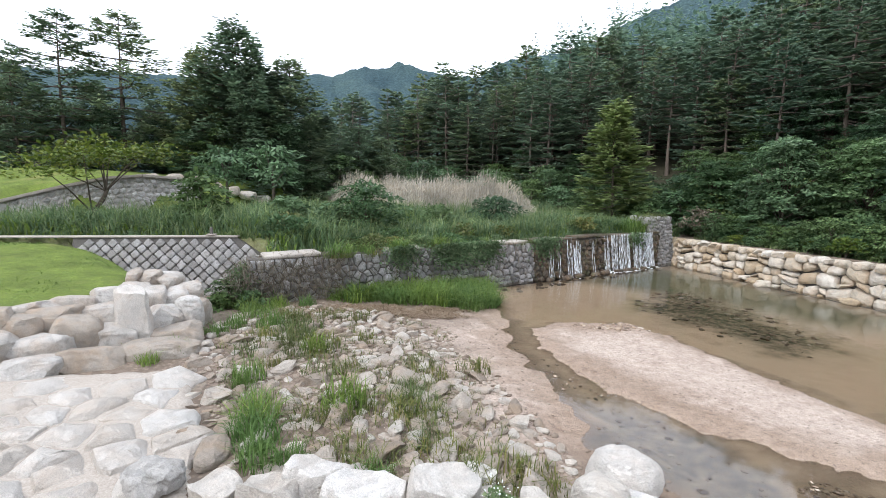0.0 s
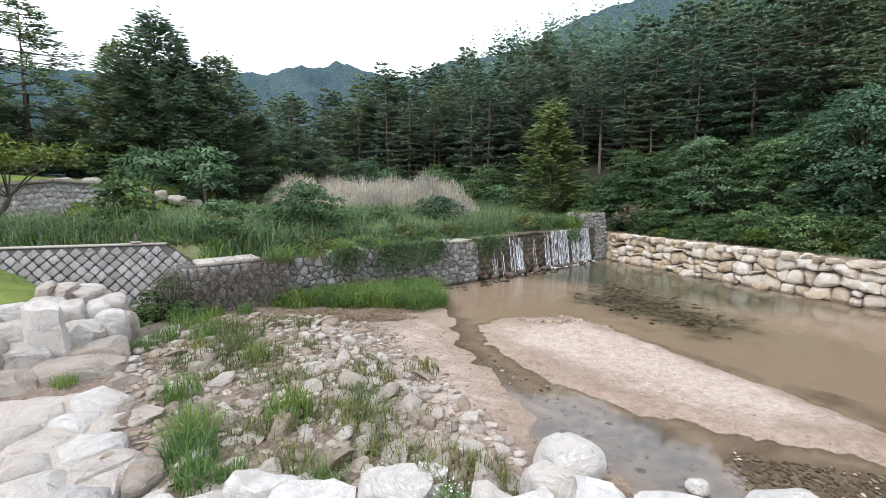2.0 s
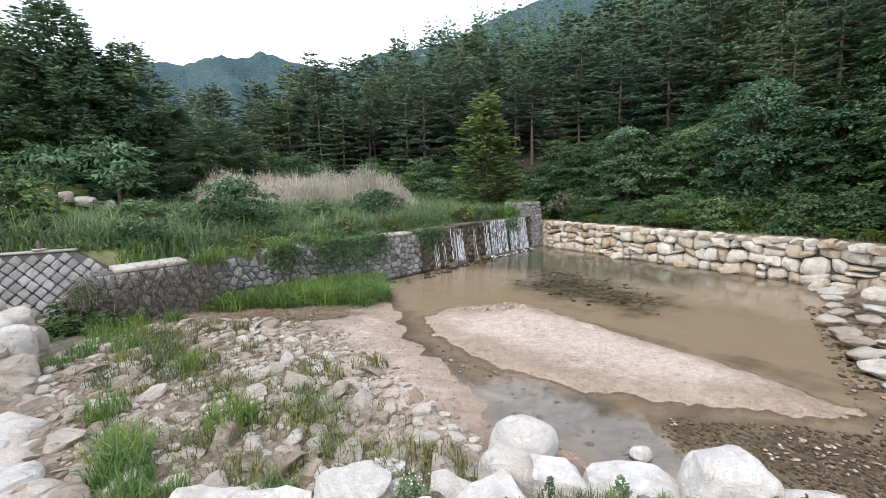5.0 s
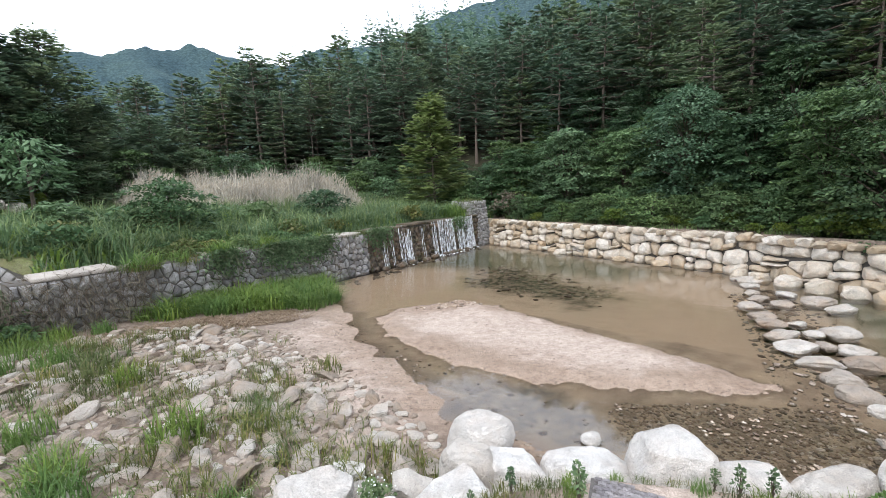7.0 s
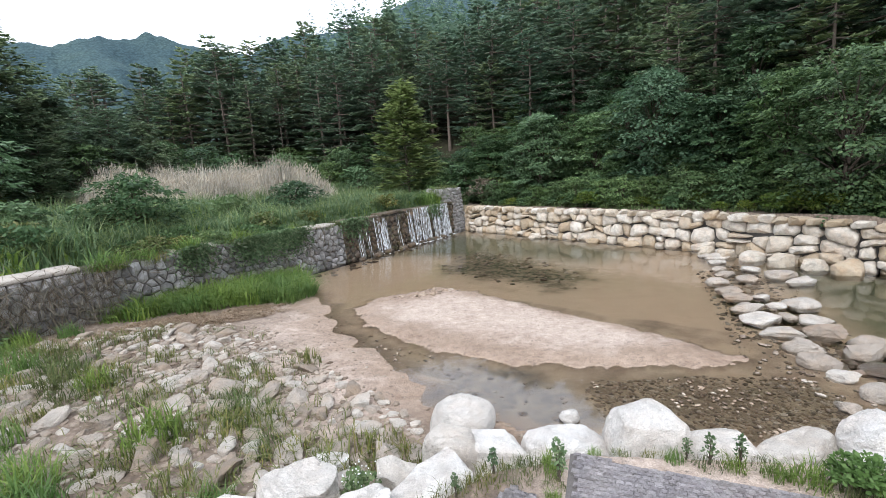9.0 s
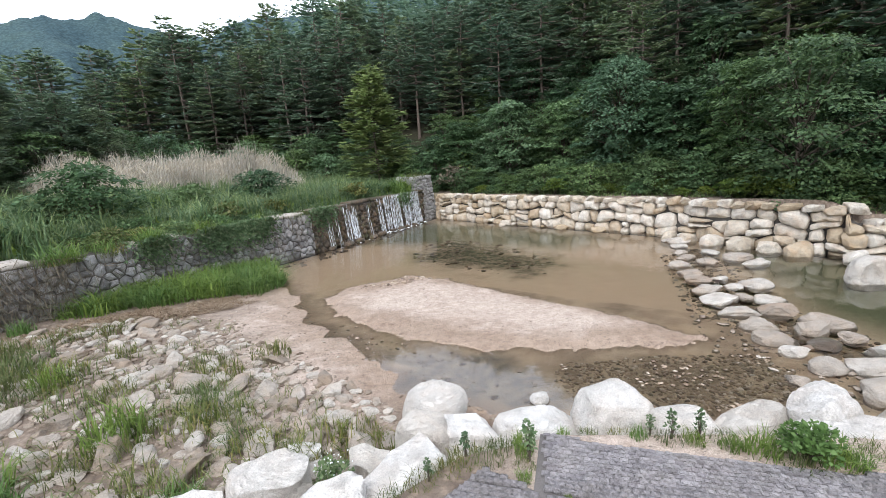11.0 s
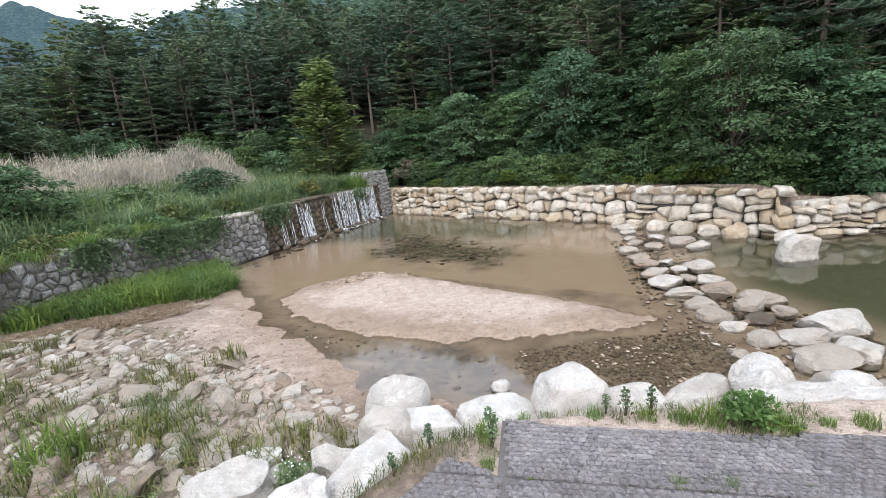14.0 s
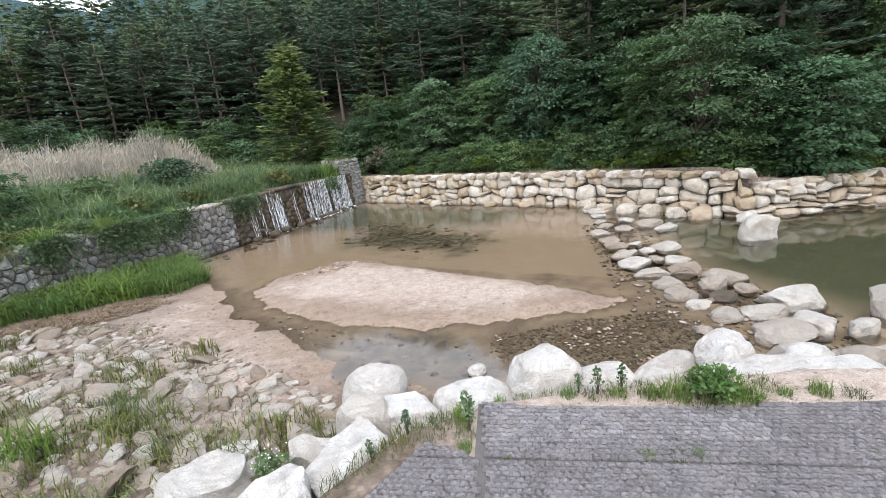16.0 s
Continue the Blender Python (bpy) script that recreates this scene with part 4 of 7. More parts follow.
for n_, (x, y, h, w) in enumerate(((-21.9, 20.4, 4.5, 2.8), (-19.5, 21.6, 4.6, 3.6))):
    settle(layered("meadow_bush", "young tree with flat umbrella tiers of feathery leaves in the meadow", 108 + n_, h, w, M_SUMAC, 10, 80, 0.36, 0.55, 0.27, 0.3, "shrub", 0.17), x, y, 0, 1.0, 0.1)["group"] = "bushes in the meadow"


# ---------------------------------------------------------------- grass
def blades(points, height, lean, width, nr):
    """Bent, tapering blades: two quads each."""
    n = len(points)
    a = nr.uniform(0, 6.283, n)
    d = np.stack([np.cos(a), np.sin(a), np.zeros(n)], 1)
    s = np.stack([-np.sin(a), np.cos(a), np.zeros(n)], 1)
    h = height * nr.uniform(0.55, 1.25, n)
    w = width * nr.uniform(0.7, 1.3, n)
    b = lean * nr.uniform(0.2, 1.5, n)
    mid = points + d * (b * h * 0.3)[:, None] + np.outer(h * 0.6, [0, 0, 1])
    top = points + d * (b * h)[:, None] + np.outer(h * (1 - 0.25 * np.minimum(b, 1)), [0, 0, 1])
    q1 = np.stack([points - s * w[:, None], points + s * w[:, None], mid + s * (w * 0.8)[:, None], mid - s * (w * 0.8)[:, None]], 1)
    q2 = np.stack([mid - s * (w * 0.8)[:, None], mid + s * (w * 0.8)[:, None], top + s * (w * 0.1)[:, None], top - s * (w * 0.1)[:, None]], 1)
    return np.concatenate([q1, q2], 1).reshape(-1, 3)


def field(name, label, poly, count, height, lean, width, mat, seed, keep=None, clump=0.0, category="grass"):
    nr = np.random.RandomState(seed)
    p = np.array(poly)
    lo, hi = p.min(0), p.max(0)
    q = nr.uniform(lo, hi, (count * 4, 2))
    ok = poly_sd(q[:, 0], q[:, 1], poly) > 0
    if clump:
        ok &= wob(q[:, 0], q[:, 1], 1.3, seed) + nr.uniform(-1, 1, len(q)) * (1 - clump) > -0.1
    if keep is not None:
        ok &= keep(q[:, 0], q[:, 1])
    q = q[ok][:count]
    pts = np.column_stack([q, ground_height(q[:, 0], q[:, 1]) - 0.04])
    hh = height * (1 + 0.3 * wob(q[:, 0], q[:, 1], 0.7, seed + 1.0) + 0.25 * wob(q[:, 0], q[:, 1], 2.6, seed + 2.0)) * np.clip(0.3 + poly_sd(q[:, 0], q[:, 1], poly) / max(0.05, 0.9 * height), 0.3, 1.0)
    return tagged(new(name, quads_mesh(name, blades(pts, hh, lean, width, nr), mat)), label, category, kind="stuff")


MEADOW = [(-30.5, 8.0), (-26.0, 9.0), (-20.4, 11.9), (-15.2, 14.7), (-14.1, 15.3), (-13.2, 14.2), (1.6, 33.3), (2.4, 34.5), (4.5, 36), (1, 44), (-9, 52), (-22, 42), (-25, 28), (-25.4, 20), (-27, 16.4), (-29, 12.4)]
REEDS = [(-27.0, 34.0), (-20.5, 29.6), (-14.0, 29.4), (-8.6, 33.5), (-6.0, 38.2), (-9, 42), (-16, 43), (-21, 40)]


def crest_near(x, y):
    return (x - DAM_A.x) * DAM_N.x + (y - DAM_A.y) * DAM_N.y


field("meadow_grass", "tall green wild grass growing behind the dam", MEADOW, 42000, 1.1, 0.95, 0.028, M_GRASS, 2, lambda x, y: (crest_near(x, y) > 0.75) & (poly_sd(x, y, REEDS) < 0.6))
field("tall_meadow_grass", "taller seeding grass standing in clumps in the meadow", MEADOW, 15000, 1.35, 0.6, 0.02, M_GRASS, 21, lambda x, y: (crest_near(x, y) > 1.6) & (poly_sd(x, y, REEDS) < 0.3), 0.75)
field("meadow_weeds", "fresh green weeds among the meadow grass", MEADOW, 12000, 0.8, 0.9, 0.05, M_BRIGHT, 3, lambda x, y: (crest_near(x, y) > 0.6) & (crest_near(x, y) < 9) & (poly_sd(x, y, REEDS) < 0), 0.7)
field("dry_reeds", "pale dry reeds with feathery heads in the meadow", REEDS, 16000, 2.5, 0.16, 0.026, M_REED, 4)
field("reed_edge", "pale reeds thinning out into the green meadow", [(-27, 33), (-19, 29.4), (-13, 28.8), (-7.2, 32.5), (-4.2, 38.2), (-9, 43), (-16, 44), (-23, 41)], 3500, 1.9, 0.3, 0.022, M_REED, 22, None, 0.5)
field("bank_grass", "bright green grass growing at the foot of the dam", [(-10.8, 14.7), (-9.6, 14.5), (-8.7, 15.2), (-7.6, 15.2), (-6.4, 16.2), (-5.2, 16.3), (-4.3, 17.2), (-4.7, 18.4), (-5.0, 19.6), (-5.7, 20.9), (-6.6, 20.8)], 1500, 0.60, 1.25, 0.022, M_BRIGHT, 5, None, 0.85)
field("wall_top_weeds", "short weeds on the earth bank behind the wall", [(4.6, 35.0), (9.2, 28.0), (12.6, 23.4), (14.9, 20), (15.9, 16.3), (17, 14.4), (20, 13.5), (34, 10), (34, 11.2), (20, 15), (18, 16.4), (16.4, 21), (13.8, 24.6), (10.4, 29.6), (5.5, 36.6)], 8000, 0.32, 0.8, 0.03, M_GRASS, 6, None, 0.5)

WEEDY = [broadleaf("weed_bush", "leafy green weeds hanging over the dam crest", 170 + i, 0.9, 1.5, m_, 650, 0.11, 0.08, 9, "weeds") for i, m_ in enumerate((M_GRASS, M_LEAF, M_WEED))]
rng_ = random.Random(44)
for i in range(52):
    s_ = rng_.uniform(4.4, 12.5) if i < 16 else rng_.uniform(0.5, 24)
    u_ = rng_.uniform(0.8, 1.7) if i < 16 else rng_.uniform(1.6, 7.0)
    q_ = DAM_A + DAM_D * s_ + DAM_N * u_
    sc_ = rng_.uniform(0.6, 1.15) * (0.75 if i < 16 else 1.25)
    if i in (0, 1, 2):
        settle(WEEDY[i], q_.x, q_.y, rng_.uniform(0, 360), sc_, -0.05)["group"] = "weeds behind the dam"
    else:
        plant(WEEDY[i % 3], q_.x, q_.y, rng_.uniform(0, 360), sc_, -0.05)["group"] = "weeds behind the dam"


def plumes():
    """Feathery drooping heads of the reeds."""
    nr = np.random.RandomState(15)
    q = nr.uniform((-27, 29), (-5.5, 43), (26000, 2))
    q = q[poly_sd(q[:, 0], q[:, 1], REEDS) > 0.1][:7500]
    n = len(q)
    hh = 2.5 * (1 + 0.3 * wob(q[:, 0], q[:, 1], 0.7, 5.0)) * np.clip(0.3 + poly_sd(q[:, 0], q[:, 1], REEDS) / 2.2, 0.3, 1.0)
    p = np.column_stack([q, ground_height(q[:, 0], q[:, 1]) + hh * nr.uniform(0.72, 1.02, n)])
    d = unit(np.stack([nr.normal(0.35, 0.4, n), nr.normal(0, 0.4, n), nr.uniform(0.5, 1.1, n)], 1))
    v = leaf_quads(p, p + d * nr.uniform(0.25, 0.5, (n, 1)), unit(np.cross(d, nr.normal(0, 1, (n, 3)))), nr.uniform(0.02, 0.045, n), 0.2)
    tagged(new("reed_heads", quads_mesh("reed_heads", v, M_REED)), "pale feathery seed heads of the reeds", "reeds", kind="stuff")


plumes()


# ---------------------------------------------------------------- dam
def along(s, out=0.0, z=0.0):
    """A point at s metres along the dam, out metres downstream of its face line."""
    p = DAM_A + DAM_D * s - DAM_N * out
    return Vector((p.x, p.y, z))


FACE = Matrix((( DAM_D.x, 0, -DAM_N.x, 0), (DAM_D.y, 0, -DAM_N.y, 0), (0, 1, 0, 0), (0, 0, 0, 1)))  # local x along, y up, z out


def cell_outlines(points, x0, x1, y0, y1):
    """Outlines of the areas nearest to each point, cut off at a rectangle."""
    P = np.array(points)
    out = []
    for i, p in enumerate(P):
        poly = [(x0, y0), (x1, y0), (x1, y1), (x0, y1)]
        d = np.hypot(*(P - p).T)
        for j in np.argsort(d)[1:26]:
            q = P[j]
            mx, my, nx, ny = (p[0] + q[0]) / 2, (p[1] + q[1]) / 2, q[0] - p[0], q[1] - p[1]
            side = [(x - mx) * nx + (y - my) * ny for x, y in poly]
            cut = []
            for k_ in range(len(poly)):
                a_, b_, sa, sb = poly[k_], poly[(k_ + 1) % len(poly)], side[k_], side[(k_ + 1) % len(poly)]
                if sa <= 0:
                    cut.append(a_)
                if (sa < 0 < sb) or (sb < 0 < sa):
                    t = sa / (sa - sb)
                    cut.append((a_[0] + (b_[0] - a_[0]) * t, a_[1] + (b_[1] - a_[1]) * t))
            poly = cut
            if len(poly) < 3:
                break
        out.append(poly)
    return out


def jitter_grid(x0, x1, y0, y1, dx, dy, rng, amount=0.42):
    pts, r, y = [], 0, y0 + dy / 2
    while y < y1:
        x = x0 + dx * (0.5 if r % 2 else 0.0)
        while x < x1 + dx / 2:
            pts.append((x + rng.uniform(-amount, amount) * dx, y + rng.uniform(-amount, amount) * dy))
            x += dx
        y += dy
        r += 1
    return pts


def face_stone(poly, place, depth, bulge, gap, rng, mat, name, parent, round_=0.2):
    """One fitted stone: its outline drawn in from the joint, a bevelled rim and a rough, slightly domed front."""
    if len(poly) < 3:
        return None
    cx, cy = sum(p[0] for p in poly) / len(poly), sum(p[1] for p in poly) / len(poly)
    ring = []
    for a, b in zip(poly, poly[1:] + poly[:1]):
        if math.dist(a, b) < 0.03:
            continue
        ring.append(a)
        ring.append(((a[0] + b[0]) / 2 + rng.uniform(-0.012, 0.012), (a[1] + b[1]) / 2 + rng.uniform(-0.012, 0.012)))
    n = len(ring)
    if n < 6:
        return None
    size = sum(math.dist(p, (cx, cy)) for p in ring) / n

    def inset(p, amount, corner=0.0):
        d = max(1e-6, math.dist(p, (cx, cy)))
        f = max(0.1, 1 - amount / d - corner * max(0.0, d / size - 1))
        return cx + (p[0] - cx) * f, cy + (p[1] - cy) * f

    tilt_x, tilt_y = rng.uniform(-0.10, 0.10), rng.uniform(-0.10, 0.10)
    levels = [(gap, -0.25, 0.2), (gap, depth - 0.30 * size, 0.2), (gap + size * round_ * 0.42, depth - 0.09 * size, 0.28), (gap + size * (round_ + 0.25), depth + bulge * 0.75, 0.35)]
    verts, faces = [], []
    for amount, out, corner in levels:
        for p in ring:
            q = inset(p, amount, corner)
            o = out + (0 if out < 0 else (q[0] - cx) * tilt_x + (q[1] - cy) * tilt_y + rng.uniform(-0.02, 0.02) * (out > 0))
            verts.append(place(q[0], q[1], o))
    verts.append(place(cx, cy, depth + bulge + rng.uniform(-0.02, 0.02)))
    for l_ in range(3):
        for i in range(n):
            j = (i + 1) % n
            faces.append((l_ * n + i, l_ * n + j, (l_ + 1) * n + j, (l_ + 1) * n + i))
    for i in range(n):
        faces.append((3 * n + i, 3 * n + (i + 1) % n, 4 * n))
    c = place(cx, cy, depth)
    me = mesh_raw(name, [tuple(v - c) for v in verts], faces, mat, True)
    me.set_sharp_from_angle(angle=radians(42))
    return child(name, me, parent, m=Matrix.Translation(c))


def masonry(parent, s0, s1, z0, z1, mat, dx, dy, seed, name, depth=0.04):
    rng = random.Random(seed)
    pts = jitter_grid(s0, s1, z0, z1, dx, dy, rng, 0.40)
    for poly in cell_outlines(pts, s0, s1, z0, z1):
        if len(poly) > 2:
            face_stone(poly, lambda s, z, o: along(s, o, z), depth + rng.uniform(-0.03, 0.06), 0.03, 0.022, rng, mat, name, parent, 0.22)


def build_dam():
    dam = tagged(new("dam"), "low weathered stone masonry dam across the stream", "dam", kind="structure")
    bm = bmesh.new()
    mid = along(DAM_LEN / 2, -0.55, 0.85)
    box(bm, (DAM_LEN, 2.5, 1.0), Matrix.Translation(mid) @ FACE, 0.03)
    part("core", bm, M_MORTAR, dam)
    rng = random.Random(5)
    s = 0.5
    while s < DAM_LEN - 0.2:  # crest slabs
        w = min(rng.uniform(0.7, 1.9), DAM_LEN - s)
        if not (s < 2.4 or 5.6 < s < 6.2 or 10.9 < s < 13.4 or s > 14.0):
            s += 0.3
            continue
        bm = bmesh.new()
        box(bm, (w - 0.03, 0.16, 1.0), Matrix.Translation(along(s + w / 2, -0.46 + rng.uniform(-0.02, 0.02), CREST - 0.06 + rng.uniform(-0.04, 0.03))) @ FACE @ pose(0, 0, 0, rng.uniform(-1.5, 1.5), rng.uniform(-1.5, 1.5), rng.uniform(-1, 1)), 0.035)
        for v in bm.verts:
            v.co += Vector((noise.noise(v.co * 2.1), noise.noise(v.co * 2.1 + Vector((5, 0, 0))), noise.noise(v.co * 2.1 + Vector((0, 5, 0))))) * 0.05
        part("crest_slab", bm, M_CREST if s < 14.0 else M_WETSTONE, dam)
        s += w
    masonry(dam, 0.0, 14.2, -0.15, CREST - 0.13, M_DAMSTONE, 0.36, 0.30, 7, "stone")
    masonry(dam, 14.2, DAM_LEN, -0.15, CREST - 0.13, M_WETSTONE, 0.37, 0.30, 8, "wet_stone")
    # rough end block on the far bank
    end = tagged(new("dam_abutment"), "raised pebbled concrete end block of the dam", "abutment", kind="structure")
    bm = bmesh.new()
    box(bm, (2.7, 3.9, 1.5), Matrix.Translation(along(DAM_LEN + 0.65, -1.15, 1.25)) @ FACE, 0.12)
    bmesh.ops.subdivide_edges(bm, edges=bm.edges[:], cuts=5, use_grid_fill=True)
    for v in bm.verts:
        v.co += Vector((noise.noise(v.co * 1.9), noise.noise(v.co * 1.9 + Vector((5, 0, 0))), noise.noise(v.co * 1.9 + Vector((0, 5, 0))))) * 0.16
    part("block", bm, M_DAMSTONE, end, sharp=35)
    rng = random.Random(9)
    for poly in cell_outlines(jitter_grid(DAM_LEN - 0.65, DAM_LEN + 1.95, -0.3, 3.2, 0.26, 0.23, rng, 0.40), DAM_LEN - 0.65, DAM_LEN + 1.95, -0.3, 3.2):
        face_stone(poly, lambda s, z, o: along(s - 0.10 * z, o - 0.09 - 0.05 * z, z), 0.03, 0.04, 0.018, rng, M_CUT, "cobble", end, 0.3)


def build_falls():
    rng = random.Random(3)
    spans = [(15.1, 15.5, 0.35), (15.8, 16.1, 0.4), (16.6, 17.0, 0.8), (17.1, 17.7, 1.0), (18.6, 18.9, 0.3), (19.7, 20.2, 0.9), (20.3, 20.9, 1.2), (21.0, 22.1, 1.3), (22.4, 23.2, 1.6), (23.3, 24.4, 1.6)]
    for a, b, k in spans:
        fall = tagged(new("waterfall"), "thin white threads of water falling down the dam face", "waterfall", "falls of the dam", "structure")
        n = max(3, int((b - a) / 0.085))
        for i in range(n):
            s = a + (i + 0.5) * (b - a) / n + rng.uniform(-0.04, 0.04)
            w = (0.012 + 0.075 * rng.random() ** 2.2) * k
            top = rng.uniform(0.0, 0.35) if k < 1.1 else 0.0  # where the thread turns white
            verts, faces = [], []
            for j in range(9):
                f = j / 8
                z = CREST + 0.03 - (top + f * (1 - top)) * (CREST + 0.02)
                o = 0.06 + 0.16 * f + 0.10 * f * f + 0.02 * rng.random()
                ww = w * (0.8 + 0.5 * f + rng.uniform(-0.2, 0.2))
                d = rng.uniform(-0.015, 0.015)
                for e, bulge in ((-1, 0), (0, 0.035), (1, 0)):
                    verts.append(along(s + e * ww + d, o + bulge, z))
            for j in range(8):
                for e in range(2):
                    q = j * 3 + e
                    faces.append((q, q + 1, q + 4, q + 3))
            child("strand", mesh_raw("strand", verts, faces, M_FOAM, True), fall)
        if k > 0.7:
            bm = bmesh.new()
            for _ in range(int((b - a) * 34)):
                s, o, r = rng.uniform(a - 0.1, b + 0.1), 0.3 + abs(rng.gauss(0, 0.30)), rng.uniform(0.015, 0.05)
                bmesh.ops.create_icosphere(bm, subdivisions=1, radius=r, matrix=Matrix.Translation(along(s, o, 0.01)) @ Matrix.Diagonal((1.6, 1.6, 0.4, 1)))
            part("splash", bm, M_SPLASH, fall, "white splashing foam")


k = Nodes("splash_foam")
M_SPLASH = k.done(k.mix(k.noise(14, 3), (0.75, 0.80, 0.82), (0.88, 0.9, 0.9)), 0.5, 0.4)
build_dam()
build_falls()


# ---------------------------------------------------------------- stone wall on the far bank
def build_stone_wall():
    wall = tagged(new("wall_far_bank"), "dry-stacked wall of pale tan granite blocks along the pool", "stone wall", kind="structure")
    at, length = polyline(WALL_LINE)
    length = min(length, 33)
    rng = random.Random(11)

    def place(s, z, o):
        p, d = at(max(0.0, s))
        n = Vector((d.y, -d.x, 0))
        z *= tall(s)
        q = p + n * (0.14 - 0.12 * z + o)
        return Vector((q.x, q.y, z))

    high = 1.70
    corner = sum(math.dist(a, b) for a, b in zip(WALL_LINE[:5], WALL_LINE[1:6]))

    def tall(s):  # the wall drops beyond its corner
        return 1.0 if s < corner else 0.72

    def course(k, s):
        return (-0.15, 0.42, 0.98, 1.54)[k] + (0.13 * math.sin(s * 1.7 + k * 2.1) + 0.09 * math.sin(s * 4.1 + k)) * (0 < k < 3)

    for k in range(3):
        s = -0.3
        while s < length:
            w = rng.uniform(0.34, 0.98) * (1.2 if s > 14 else 1.0)
            cut = rng.uniform(0.35, 0.65) if rng.random() < 0.34 else 0.0
            mid = [course(k, s + f * w) * (1 - cut) + course(k + 1, s + f * w) * cut for f in (0, 1)]
            spans = [((course(k, s), course(k, s + w)), (course(k + 1, s), course(k + 1, s + w)))]
            if cut:
                spans = [(spans[0][0], tuple(mid)), (tuple(mid), spans[0][1])]
            for lo, hi in spans:
                poly = [(s, lo[0]), (s + w, lo[1]), (s + w, hi[1]), (s, hi[0])]
                poly = [(a + rng.uniform(-0.10, 0.10), b + rng.uniform(-0.07, 0.07)) for a, b in poly]
                chip = []
                for i in range(4):
                    a, b, c = poly[i - 1], poly[i], poly[(i + 1) % 4]
                    f, g = rng.uniform(0.06, 0.34), rng.uniform(0.06, 0.34)
                    chip += [(b[0] + (a[0] - b[0]) * f, b[1] + (a[1] - b[1]) * f), (b[0] + (c[0] - b[0]) * g, b[1] + (c[1] - b[1]) * g)]
                poly = chip
                face_stone(poly, lambda u, z, o: place(u, z, o - 0.2), rng.uniform(-0.02, 0.24), 0.08, rng.uniform(0.0, 0.02), rng, M_WALLSTONE, "block", wall, 0.16)
            s += w
    s = 0.0
    shapes = [rock_mesh("cap_block", 400 + i, M_WALLSTONE, 3, 0.85, 0.09, 10, 30, (0.56, 0.84), 1.0) for i in range(8)]
    while s < length:
        w = rng.uniform(0.36, 0.85)
        p, d = at(s + w / 2)
        n = Vector((d.y, -d.x, 0))
        pos = p + n * (-0.30 + rng.uniform(-0.07, 0.05)) + Vector((0, 0, high * tall(s) - 0.10 + rng.uniform(-0.04, 0.05)))
        m = Matrix.Translation(pos) @ Matrix.Rotation(math.atan2(d.y, d.x), 4, "Z") @ pose(0, 0, 0, rng.uniform(-5, 5), rng.uniform(-5, 5), rng.uniform(-6, 6))
        child("cap_block", rng.choice(shapes), wall, m=m @ Matrix.Diagonal((w * 1.14, 0.78, 0.40, 1)))
        s += w
    bm = bmesh.new()  # earth and rubble core behind the blocks
    s = 0.0
    prev = None
    while s <= length:
        p, d = at(s)
        n = Vector((d.y, -d.x, 0))
        ring = [bm.verts.new(p + n * o + Vector((0, 0, zz))) for o, zz in ((-0.22, -0.4), (-0.42, 1.50 * tall(s)), (-1.0, 1.54 * tall(s)), (-1.0, -0.4))]
        if prev:
            for i in range(3):
                bm.faces.new((prev[i], ring[i], ring[i + 1], prev[i + 1]))
        prev = ring
        s += 0.8
    part("core", bm, M_MORTAR, wall, smooth=False)


build_stone_wall()


